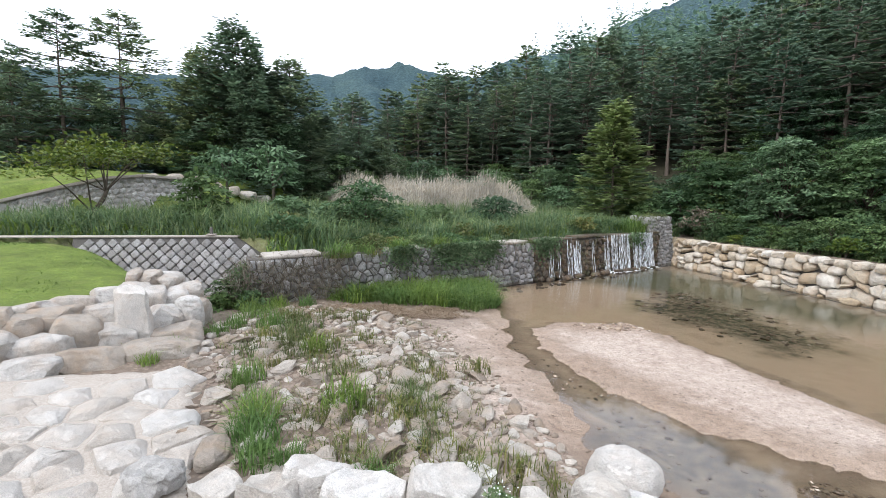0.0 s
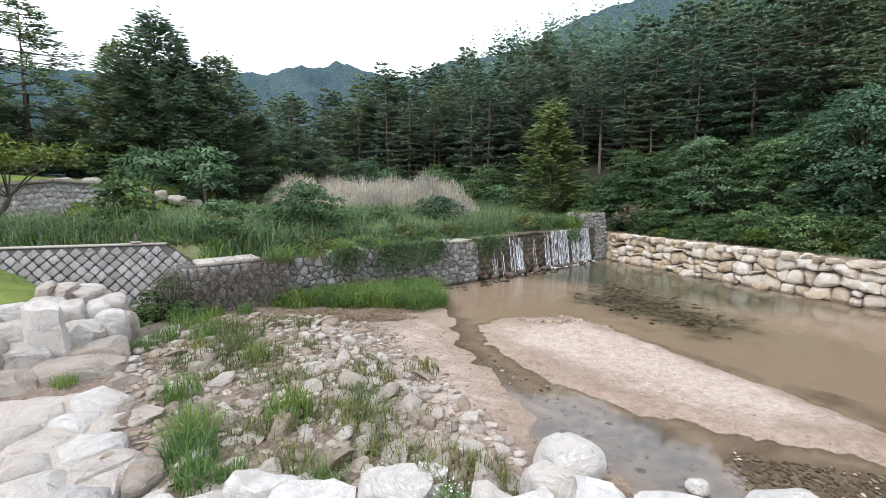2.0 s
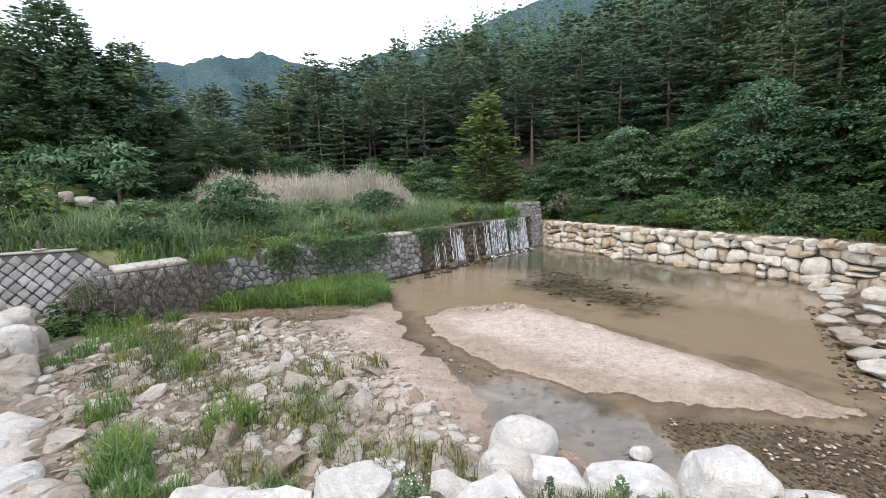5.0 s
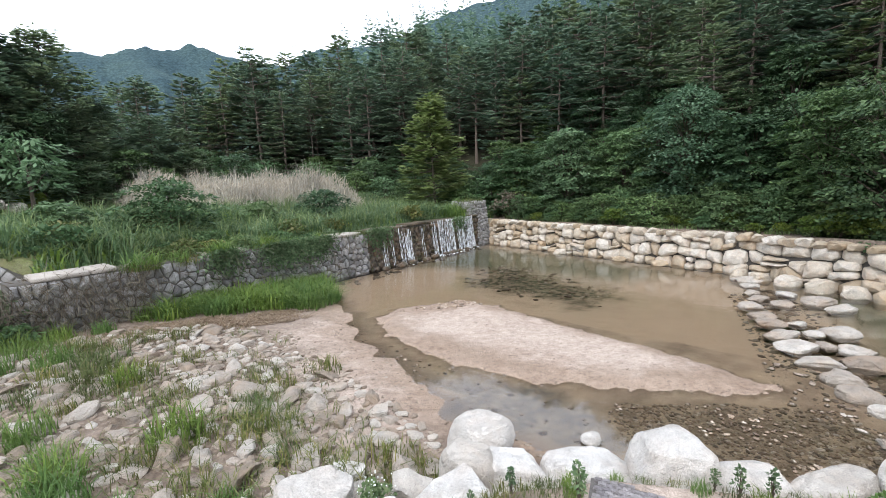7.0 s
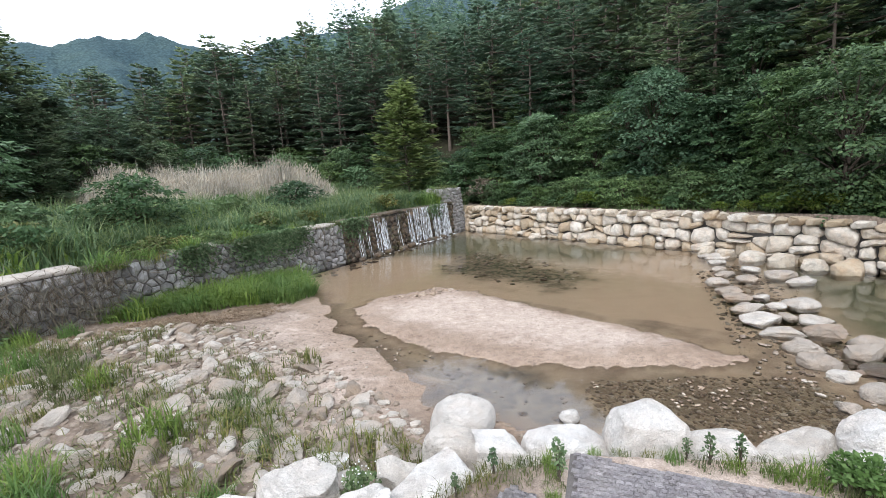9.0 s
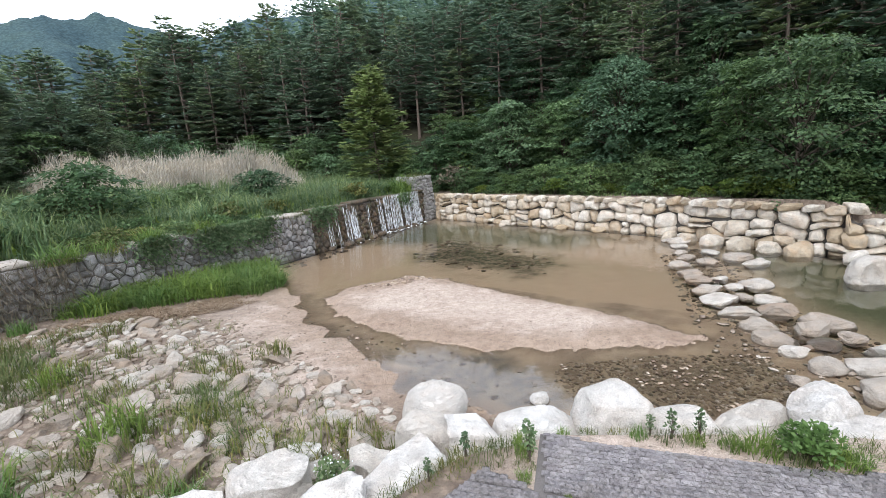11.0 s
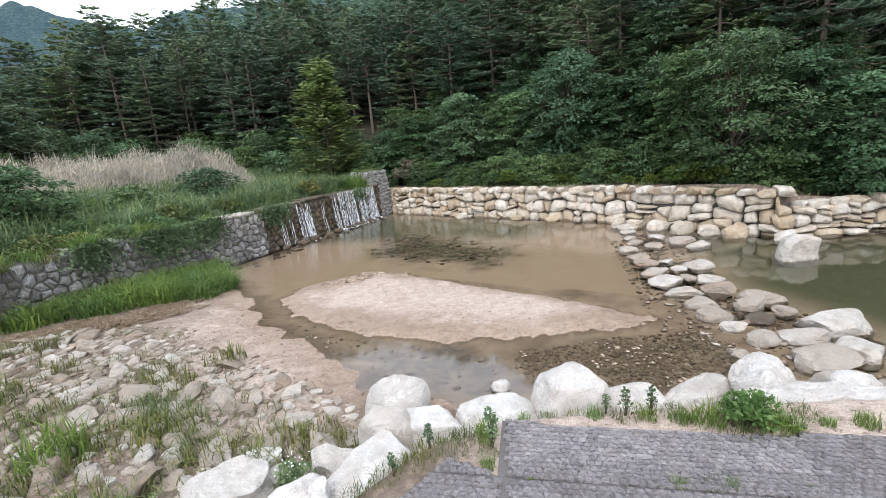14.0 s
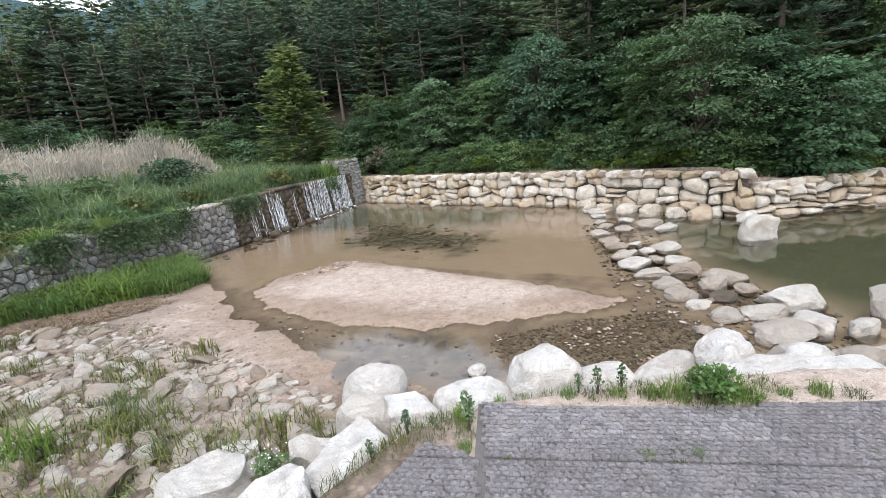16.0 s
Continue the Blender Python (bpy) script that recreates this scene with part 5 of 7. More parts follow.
# ---------------------------------------------------------------- diamond masonry on the near bank
def build_revetment():
    rev = tagged(new("wall_masonry_slope"), "sloping revetment of square granite stones laid diamondwise", "stone wall", kind="structure")
    d = (REVET_B - REVET_A).normalized()
    n = Vector((d.y, -d.x, 0))
    length = (REVET_B - REVET_A).length
    lean = 0.30
    top = 2.72

    def place(s, h, out=0.0):
        """s along, h up the face."""
        q = REVET_A + d * s + n * ((top - h) * lean + out)
        return Vector((q.x, q.y, h))

    def inside(s, h):
        lim = top - 0.12 if s < length else top - 0.12 - (s - length) * 0.62
        low = 0.15 if s > 3.2 else 1.9 - (s - 0.6) * 0.62
        return low < h < lim and 0.3 < s < length + 1.15

    up = (place(0, 1) - place(0, 0)).normalized()
    nn = d.cross(up)
    basis = Matrix(((d.x, up.x, nn.x, 0), (d.y, up.y, nn.y, 0), (d.z, up.z, nn.z, 0), (0, 0, 0, 1)))
    bm = bmesh.new()
    outline = [(0, 2.4), (0, top), (length, top), (length + 1.3, 1.75), (length + 1.3, -0.3), (3.0, -0.3)]
    front = [bm.verts.new(place(s, h, -0.05)) for s, h in outline]
    rear = [bm.verts.new(place(s, h, -0.7)) for s, h in outline]
    bm.faces.new(front)
    bm.faces.new(rear[::-1])
    for i in range(len(front)):
        j = (i + 1) % len(front)
        bm.faces.new((front[j], front[i], rear[i], rear[j]))
    bmesh.ops.recalc_face_normals(bm, faces=bm.faces[:])
    part("mortar_bed", bm, M_MORTAR, rev, smooth=False)
    shapes = []
    rng = random.Random(21)
    for i in range(6):
        b = bmesh.new()
        bmesh.ops.create_cube(b, size=1)
        bmesh.ops.bevel(b, geom=b.edges[:], offset=0.13, segments=1, affect="EDGES")
        for v in b.verts:
            v.co += Vector((rng.uniform(-0.05, 0.05), rng.uniform(-0.05, 0.05), rng.uniform(-0.05, 0.08)))
        shapes.append(mesh_of("cut_stone", b, M_CUT, True, 35))
    a = 0.325
    half = a / math.sqrt(2)
    for i in range(-4, 26):
        for j in range(0, 18):
            s, h = half * 2 * i + (half if j % 2 else 0), 0.05 + j * half * 0.96
            if inside(s, h):
                m = Matrix.Translation(place(s, h, 0.0)) @ basis @ pose(0, 0, 0, rng.uniform(-3, 3), rng.uniform(-3, 3), 45 + rng.uniform(-4, 4))
                child("cut_stone", rng.choice(shapes), rev, m=m @ Matrix.Diagonal((a * 0.9, a * 0.9, 0.18, 1)))
    bm = bmesh.new()
    box(bm, (length + 6.6, 0.34, 0.08), Matrix.Translation(place(length / 2 - 3.2, top + 0.03, -0.12)) @ Matrix.Rotation(math.atan2(d.y, d.x), 4, "Z"), 0.02)
    part("coping", bm, M_CREST, rev)


build_revetment()
marker = tagged(new("marker_post"), "small dark post on a pale base on the wall coping", "post")
bm = bmesh.new()
box(bm, (0.34, 0.24, 0.06), Matrix.Translation((0, 0, 0.03)), 0.01)
part("base", bm, M_CONCRETE, marker)
bm = bmesh.new()
tube(bm, [(0, 0, 0.05), (0, 0, 0.3), (0, 0, 0.34)], [0.07, 0.065, 0.03], 10)
part("post", bm, M_MORTAR, marker)
marker.matrix_basis = pose(-15.75, 13.86, 2.81, 0, 0, 27)


# ---------------------------------------------------------------- boulders and stepping stones
def stone_thing(name, label, seed, mat, x, y, w, d, h, z=None, turn=None, level=4, boxy=0.45, rough=0.13, cuts=5, category="stone", group="", sharp=40, tilt=10.0, reach=(0.70, 0.95), hard=0.9):
    rng = random.Random(seed)
    ob = tagged(new(name, rock_mesh(name, seed, mat, level, boxy, rough, cuts, sharp, reach, hard)), label, category, group)
    zz = ground_z(x, y) if z is None else z
    ob.matrix_basis = pose(x, y, zz, rng.uniform(-tilt, tilt), rng.uniform(-tilt, tilt), rng.uniform(-30, 30) if turn is None else turn) @ Matrix.Diagonal((w, d, h, 1))
    return ob


def slab_mesh(name, seed, w, d, h, mat, jag=0.10):
    """A split block: straight broken faces, chipped corners, one end lower."""
    rng = random.Random(seed)
    bm = bmesh.new()
    bmesh.ops.create_cube(bm, size=1, matrix=Matrix.Diagonal((w, d, h, 1)))
    bmesh.ops.subdivide_edges(bm, edges=bm.edges[:], cuts=6, use_grid_fill=True)
    off = Vector((rng.uniform(-50, 50), rng.uniform(-50, 50), 0))
    sx, sy, tx, ty = rng.uniform(-0.12, 0.12), rng.uniform(-0.12, 0.12), rng.uniform(0.02, 0.13), rng.uniform(0.02, 0.13)
    chips = [(Vector((rng.choice((-1, 1)) * rng.uniform(0.4, 1), rng.choice((-1, 1)) * rng.uniform(0.4, 1), rng.uniform(0.2, 0.9))).normalized(), rng.uniform(0.84, 1.02)) for _ in range(5)]
    for v in bm.verts:
        q = v.co
        f = q.z / h + 0.5
        u = Vector((q.x * 2 / w, q.y * 2 / d, q.z * 2 / h))
        for n, r in chips:
            e = u.dot(n) - r * (abs(n.x) + abs(n.y) + abs(n.z)) * 0.8
            if e > 0:
                u -= n * e
        q.x, q.y, q.z = u.x * w / 2 * (1 - tx * f), u.y * d / 2 * (1 - ty * f), u.z * h / 2 + f * (u.x * sx + u.y * sy) * h * 0.5
        a = q * (1.7 / max(0.4, min(w, d))) + off
        q += Vector((noise.noise(a), noise.noise(a + Vector((9, 0, 0))), noise.noise(a + Vector((0, 9, 0))))) * jag * min(w, d, h)
        b = q * 7 + off
        q += Vector((noise.noise(b), noise.noise(b + Vector((9, 0, 0))), noise.noise(b + Vector((0, 9, 0))))) * 0.028
    return mesh_of(name, bm, mat, True, 32)


WHITE = "large pale granite boulder edging the paved terrace"
# x, y, width, depth, top
EDGE = [(0.5, 6.95, 1.14, 1.05, 0.76), (0.25, 5.9, 0.78, 0.72, 0.84), (0.82, 5.85, 1.15, 0.78, 0.74), (1.97, 5.9, 1.28, 0.72, 0.66), (3.04, 5.75, 1.02, 0.92, 0.97),
        (3.93, 5.4, 1.08, 0.68, 0.68), (4.95, 5.25, 1.2, 0.62, 0.62), (5.92, 5.15, 0.9, 0.72, 0.95), (7.2, 4.05, 0.95, 0.68, 0.70), (7.0, 4.6, 0.85, 0.6, 0.62), (8.0, 3.6, 1.0, 0.7, 0.66), (4.1, 2.0, 0.85, 0.6, 0.98)]
for i, (x, y, w, d, t) in enumerate(EDGE):
    low_ = 0.62 if i == 11 else -0.02
    stone_thing("boulder", WHITE, 200 + i, M_BOULDER, x, y, w * (1.0 if i == 0 else 1.1), d * 1.05, (t - low_) * 0.98, (t + low_) / 2 - 0.04, group="boulders of the terrace edge", boxy=0.25 if i == 0 else 0.8, rough=0.10, cuts=4 if i == 0 else 8, reach=(0.7, 0.95), tilt=6.0)
# x, y, width, depth, height, middle, turn
SLABS = [(-0.10, 4.98, 1.02, 0.60, 0.34, 0.60, 30), (-1.80, 5.32, 0.95, 0.66, 0.6, 0.45, 14), (-2.8, 4.85, 1.02, 0.6, 0.5, 0.42, 8), (-0.6, 5.6, 0.5, 0.42, 0.42, 0.3, -20), (-0.93, 4.45, 0.78, 0.6, 0.5, 0.68, 5),
         (-3.56, 4.9, 0.88, 0.62, 0.6, 0.42, 22), (-3.98, 4.42, 0.8, 0.6, 0.5, 0.42, 10), (-4.66, 4.15, 0.7, 0.5, 0.4, 0.45, -20), (-1.57, 6.3, 0.46, 0.4, 0.32, 0.16, 8), (6.2, 4.5, 1.95, 0.6, 0.5, 0.42, -24)]
for i, (x, y, w, d, h, z, r) in enumerate(SLABS):
    slab = tagged(new("boulder", slab_mesh("boulder", 230 + i, w * 1.05, d * 1.05, h, M_BOULDER, 0.16)), "white granite slab at the edge of the terrace", "stone", "boulders of the terrace edge")
    slab.matrix_basis = pose(x, y, z, (i * 37) % 13 - 6, (i * 29) % 15 - 7, r)
stone_thing("boulder", "grey pitted boulder lying on the stone bed", 251, M_DIAMOND, -5.67, 3.95, 0.85, 0.7, 0.5, 0.58, 0, boxy=0.3, rough=0.26, group="boulders of the terrace edge")
stone_thing("stone", "small pale stone lying in the puddle", 252, M_BOULDER, 2.42, 7.2, 0.36, 0.28, 0.22, 0.04, 0, 3)
stone_thing("boulder", "rounded pale boulder standing in the lower pool", 253, M_STEP, 13.9, 11.1, 1.5, 1.15, 1.25, 0.18, 20, boxy=0.2, cuts=8, reach=(0.45, 0.85), hard=1.0)

STEP = "flat grey-white stepping stone laid across the stream"
ROW_A = [(12.49, 18.64, 0.62, 0.51, 0.2), (12.87, 18.3, 1.15, 0.6, 0.32), (12.15, 17.37, 0.72, 0.5, 0.2), (11.55, 16.46, 0.68, 0.42, 0.2), (11.09, 15.5, 0.81, 0.46, 0.23), (10.32, 14.75, 0.75, 0.67, 0.22),
         (9.92, 13.58, 0.78, 0.6, 0.22), (9.67, 12.9, 0.8, 0.55, 0.22), (9.25, 11.9, 0.86, 0.6, 0.24), (8.87, 10.93, 0.9, 0.7, 0.26), (8.68, 9.96, 1.0, 0.55, 0.28), (8.49, 9.12, 0.92, 0.6, 0.27), (8.23, 8.32, 1.04, 0.62, 0.28), (8.03, 7.7, 0.6, 0.46, 0.2)]
ROW_B = [(11.47, 14.76, 0.7, 0.6, 0.2), (12.49, 15.91, 0.67, 0.7, 0.19), (12.74, 14.84, 1.02, 0.75, 0.29), (12.7, 13.95, 0.93, 0.4, 0.26), (10.36, 12.72, 0.61, 0.4, 0.17), (10.12, 11.89, 0.52, 0.4, 0.15), (10.81, 11.85, 0.88, 0.8, 0.25), (9.74, 10.93, 0.42, 0.5, 0.14),
         (10.14, 10.52, 0.86, 0.45, 0.24), (9.28, 11.0, 0.48, 0.5, 0.14), (9.56, 9.71, 1.06, 0.55, 0.3), (9.39, 8.61, 1.05, 0.65, 0.3), (10.0, 8.85, 1.0, 0.8, 0.3), (9.7, 7.94, 0.7, 0.4, 0.2), (9.72, 6.95, 1.55, 0.9, 0.5)]
ROW_C = [(8.09, 7.0, 0.85, 0.5, 0.26), (8.75, 6.73, 1.0, 0.5, 0.28), (8.2, 5.9, 1.25, 0.8, 0.36), (9.06, 5.95, 1.0, 0.65, 0.3), (9.62, 5.43, 1.05, 0.5, 0.32), (7.57, 5.1, 1.3, 0.7, 0.4), (7.11, 6.71, 0.34, 0.36, 0.16), (7.11, 6.12, 0.38, 0.25, 0.14), (10.9, 5.5, 1.1, 1.2, 0.9), (8.3, 4.6, 1.1, 0.7, 0.4), (9.1, 4.5, 0.9, 0.7, 0.35)]
n_ = 0
for row_ in (ROW_A, ROW_B, ROW_C):
    for x, y, w, d, h in row_:
        n_ += 1
        stone_thing("stepping_stone", STEP, 300 + n_, M_STEP, x, y, w * 1.04, d * 1.15, h * 1.35, 0.0, boxy=0.5, rough=0.13, cuts=8, level=4, group="stepping stones", tilt=6, reach=(0.55, 0.85), hard=1.0, sharp=32)
stone_thing("stone", "dark wet stone between the stepping stones", 349, M_WETSTONE, 8.85, 7.8, 0.6, 0.55, 0.25, 0.02, level=3)

# quarry stones of the bank under the lawn: x, y, z, width, height
BANK_A = [(-13.27, 6.37, 1.58, 1.25, 0.46), (-13.09, 7.18, 1.57, 1.0, 0.52), (-13.0, 7.93, 1.6, 0.9, 0.6), (-12.75, 5.88, 1.32, 0.75, 0.66), (-12.68, 6.5, 1.36, 1.05, 0.76), (-12.28, 7.25, 1.24, 1.12, 0.74), (-11.91, 6.54, 1.05, 0.98, 0.98),
          (-11.46, 7.03, 0.9, 0.98, 0.72), (-11.88, 5.76, 0.98, 1.25, 0.7), (-10.92, 6.19, 0.62, 1.4, 0.74), (-11.29, 5.2, 0.7, 1.25, 0.66), (-12.33, 5.19, 1.12, 0.95, 0.68), (-13.3, 5.5, 1.5, 1.05, 0.7), (-12.6, 4.6, 1.0, 1.1, 0.7), (-11.6, 4.5, 0.6, 1.1, 0.6)]
BANK_B = [(-12.3, 8.85, 1.42, 0.6, 0.78), (-12.05, 9.35, 1.38, 0.6, 0.62), (-11.5, 8.46, 1.03, 0.86, 0.82), (-11.45, 9.18, 1.0, 0.7, 1.02), (-10.8, 8.25, 0.70, 1.35, 0.66), (-10.31, 7.51, 0.46, 1.9, 0.85), (-12.2, 9.9, 1.45, 0.66, 0.64),
          (-13.0, 9.83, 1.7, 0.6, 0.5), (-13.4, 9.46, 1.82, 0.66, 0.6), (-13.7, 9.2, 1.95, 0.45, 0.45), (-12.9, 8.6, 1.6, 0.9, 0.6), (-11.9, 9.8, 0.9, 0.8, 0.8), (-12.7, 10.3, 1.2, 0.8, 0.9), (-13.6, 10.2, 1.6, 0.9, 0.7)]
for i, (x, y, z, w, h) in enumerate(BANK_A + BANK_B):
    ob = tagged(new("bank_stone", rock_mesh("bank_stone", 500 + i, M_LEFTROCK, 4, 0.85, 0.10, 7, 32, (0.68, 0.96), 1.0)), "rough pale quarry stone stacked in the bank below the lawn", "stone", "stones of the bank")
    ob.matrix_basis = pose(x, y, z, (i * 53) % 17 - 8, (i * 31) % 19 - 9, 48 + (i * 37) % 29 - 14) @ Matrix.Diagonal((w * 1.08, 1.0, h * 1.12, 1))
standing = tagged(new("standing_stone", slab_mesh("standing_stone", 77, 0.74, 0.5, 1.85, M_BOULDER, 0.12)), "tall white upright granite slab set into the bank", "stone")
standing.matrix_basis = pose(-11.28, 7.5, 1.2, 3, -3, 42)


# ---------------------------------------------------------------- stone bed, rubble and pebbles
def build_bed():
    """Flat stones set in pale concrete."""
    bed = tagged(new("pavement_stone_bed"), "sloping apron of flat pale stones set in concrete", "stone paving", kind="structure")
    poly = [(-12.6, 2.4), (-11.6, 4.7), (-10.6, 5.6), (-9.2, 6.7), (-8.35, 6.75), (-7.4, 6.0), (-6.3, 5.1), (-4.75, 3.8), (-5.0, 1.9), (-8.5, 1.0)]
    xs = np.arange(-13, -4.5, 0.12)
    ys = np.arange(0.8, 7.4, 0.12)
    bm = bmesh.new()
    ver = {}
    gx, gy = np.meshgrid(xs, ys)
    sd = poly_sd(gx, gy, poly) + 0.12 * wob(gx, gy, 3.0)
    gz = ground_height(gx, gy) + 0.10 + 0.03 * wob(gx, gy, 2.2) + 0.015 * wob(gx, gy, 6.0)
    gz = np.where(sd < 0.1, gz - 0.35 * smooth(0.1, -0.12, sd), gz)
    for j in range(len(ys)):
        for i in range(len(xs)):
            if sd[j, i] > -0.16:
                ver[i, j] = bm.verts.new((xs[i], ys[j], gz[j, i]))
    for (i, j) in list(ver):
        q = [(i, j), (i + 1, j), (i + 1, j + 1), (i, j + 1)]
        if all(a in ver for a in q):
            bm.faces.new([ver[a] for a in q])
    part("concrete_bed", bm, M_CONCRETE, bed)
    rng = random.Random(77)
    pts = jitter_grid(-12.6, -4.6, 1.4, 7.0, 0.86, 0.68, rng, 0.42)
    for pos, poly_ in zip(pts, cell_outlines(pts, -12.6, -4.6, 1.4, 7.0)):
        if len(poly_) < 3 or float(poly_sd(np.array([pos[0]]), np.array([pos[1]]), poly)[0]) < 0.12 or rng.random() < 0.08:
            continue
        face_stone(poly_, lambda x, y, o: Vector((x, y, ground_z(x, y) + 0.10 + o)), rng.uniform(0.03, 0.10), 0.03, rng.uniform(0.0, 0.03), rng, M_BED, "bed_stone", bed, 0.3)


def build_rubble():
    rng = random.Random(88)
    poly = [(-11.9, 12.6), (-10.2, 13.6), (-8.0, 14.0), (-6.0, 13.4), (-4.6, 12.0), (-3.2, 10.6), (-1.6, 9.3), (-0.6, 8.0), (0.1, 6.9), (-0.6, 5.8), (-3.0, 5.3), (-4.3, 4.4), (-6.5, 5.1), (-8.6, 6.85), (-10.0, 8.1), (-11.3, 10.0)]
    shapes = [rock_mesh("rubble_stone", 800 + i, M_RUBBLE, 3, 0.95, 0.07, 12, 24, (0.42, 0.80), 1.0) for i in range(14)]
    placed = []
    for _ in range(16000):
        if len(placed) >= 560:
            break
        x, y = rng.uniform(-12, -0.2), rng.uniform(4.6, 14)
        r = (0.10 + 0.27 * rng.random() ** 1.3) * (1.0 if y < 9.5 else 0.8)
        if float(poly_sd(np.array([x]), np.array([y]), poly)[0]) < 0.05 or any(math.hypot(x - a, y - b) < (r + c) * 0.86 for a, b, c in placed):
            continue
        if x + 0.6 * (y - 8) > -2.4 and rng.random() < 0.55:
            continue
        placed.append((x, y, r))
    placed.sort(key=lambda p: p[0] ** 2 + p[1] ** 2)
    vv, ff = [], []
    for n, (x, y, r) in enumerate(placed):
        m = pose(x, y, ground_z(x, y) + 0.08 * r, rng.uniform(-9, 9), rng.uniform(-9, 9), rng.uniform(0, 360)) @ Matrix.Diagonal((r * 2.7, r * rng.uniform(1.5, 2.3), r * rng.uniform(0.9, 1.4), 1))
        shape = rng.choice(shapes)
        if n < 300:
            ob = tagged(new("rubble_stone", shape), "weathered tan rubble stone half sunk in the gravel", "stone", "stones of the rubble apron")
            ob.matrix_basis = m
        else:
            b0 = len(vv)
            vv += [tuple(m @ v.co) for v in shape.vertices]
            ff += [[b0 + a for a in f.vertices] for f in shape.polygons]
    tagged(new("far_rubble", mesh_raw("far_rubble", vv, ff, M_FARRUBBLE, True)), "weathered tan rubble stones below the dam", "rubble", kind="stuff")


def pebbles(name, label, poly, count, lo, hi, mat, seed, zmax=9.0):
    """Many small stones in one mesh."""
    nr = np.random.RandomState(seed)
    p = np.array(poly)
    q = nr.uniform(p.min(0), p.max(0), (count * 4, 2))
    q = q[poly_sd(q[:, 0], q[:, 1], poly) > 0][:count]
    z = ground_height(q[:, 0], q[:, 1])
    bm = bmesh.new()
    bmesh.ops.create_icosphere(bm, subdivisions=1, radius=1)
    base = np.array([v.co for v in bm.verts])
    fc = np.array([[v.index for v in f.verts] for f in bm.faces])
    bm.free()
    n = len(q)
    r = lo + (hi - lo) * nr.uniform(0, 1, n) ** 2.5
    a = nr.uniform(0, 6.283, n)
    sh = base[None] * (1 + nr.uniform(-0.22, 0.22, (n, len(base), 1)))
    sx, sy, sz = nr.uniform(0.8, 1.4, n), nr.uniform(0.6, 1.0, n), nr.uniform(0.35, 0.65, n)
    X, Y, Z = sh[..., 0] * sx[:, None], sh[..., 1] * sy[:, None], sh[..., 2] * sz[:, None]
    c, s = np.cos(a)[:, None], np.sin(a)[:, None]
    V = np.stack([X * c - Y * s, X * s + Y * c, Z], 2) * r[:, None, None] + np.column_stack([q, z + r * 0.1])[:, None]
    F = fc[None] + (np.arange(n) * len(base))[:, None, None]
    return tagged(new(name, mesh_raw(name, V.reshape(-1, 3).tolist(), F.reshape(-1, 3).tolist(), mat)), label, "pebbles", kind="stuff")


k = Nodes("loose_pebbles")
c_ = k.ramp(k.island(), (0.0, (0.13, 0.095, 0.07)), (0.4, (0.25, 0.20, 0.155)), (0.85, (0.34, 0.285, 0.23)), (1.0, (0.46, 0.415, 0.36)))
M_PEBBLES = k.done(k.mix(1.0, c_, k.ramp(k.noise(40, 3), (0.3, (0.75,)), (0.7, (1.1,))), "MULTIPLY"), 0.8, 0.3)
k = Nodes("dark_wet_pebbles")
c_ = k.ramp(k.island(), (0.0, (0.11, 0.075, 0.05)), (0.45, (0.25, 0.18, 0.125)), (0.85, (0.37, 0.285, 0.205)), (1.0, (0.52, 0.45, 0.37)))
M_DARKPEB = k.done(k.mix(1.0, c_, k.ramp(k.noise(40, 3), (0.3, (0.75,)), (0.7, (1.1,))), "MULTIPLY"), 0.35, 0.4)
build_bed()
build_rubble()
pebbles("gravel", "loose gravel and small stones between the rubble", [(-12, 12.5), (-8, 14.2), (-5, 13.6), (-3.2, 11.5), (-0.8, 8.4), (0.3, 6.8), (0.0, 5.6), (-3, 4.9), (-5.4, 4.7), (-8.2, 7), (-10.8, 9.5)], 4200, 0.012, 0.10, M_PEBBLES, 1)
pebbles("sand_pebbles", "scattered small stones on the sand", [(-6, 15.5), (-3.6, 15.5), (-0.8, 10), (0.2, 8), (3, 6.9), (3, 6.2), (0.2, 6.3), (-1.2, 8), (-4, 11.8)], 520, 0.008, 0.05, M_PEBBLES, 2)
pebbles("wet_pebbles", "dark wet pebbles in the shallow water", GRAVELLY, 4200, 0.006, 0.062, M_DARKPEB, 3)
pebbles("step_pebbles", "pebbles washed between the stepping stones", [(6.6, 5.4), (6.6, 8.2), (7.6, 10.4), (9.0, 13), (11, 17), (13, 17.5), (12.2, 14), (10.6, 10.6), (10.4, 6.4), (8.6, 4.4)], 1500, 0.015, 0.10, M_PEBBLES, 4)
pebbles("gap_stones", "dark wet stones lying between the stepping stones", [(12.4, 17.6), (13.0, 17.2), (11.2, 13.6), (10.2, 11.4), (9.6, 9.0), (9.6, 7.2), (8.4, 7.2), (8.9, 9.2), (9.6, 11.8), (10.6, 14.2)], 300, 0.05, 0.24, M_DARKPEB, 9)
pebbles("sunken_stones", "dark algae-covered stones on the pool bed", ALGAE, 240, 0.03, 0.15, M_DARKPEB, 5)
pebbles("puddle_pebbles", "small dark stones in the thin film of water", PUDDLE, 230, 0.012, 0.075, M_DARKPEB, 12)
pebbles("bank_chips", "small stones and crumbs on the sandbar", DRY, 420, 0.006, 0.028, M_PEBBLES, 13)
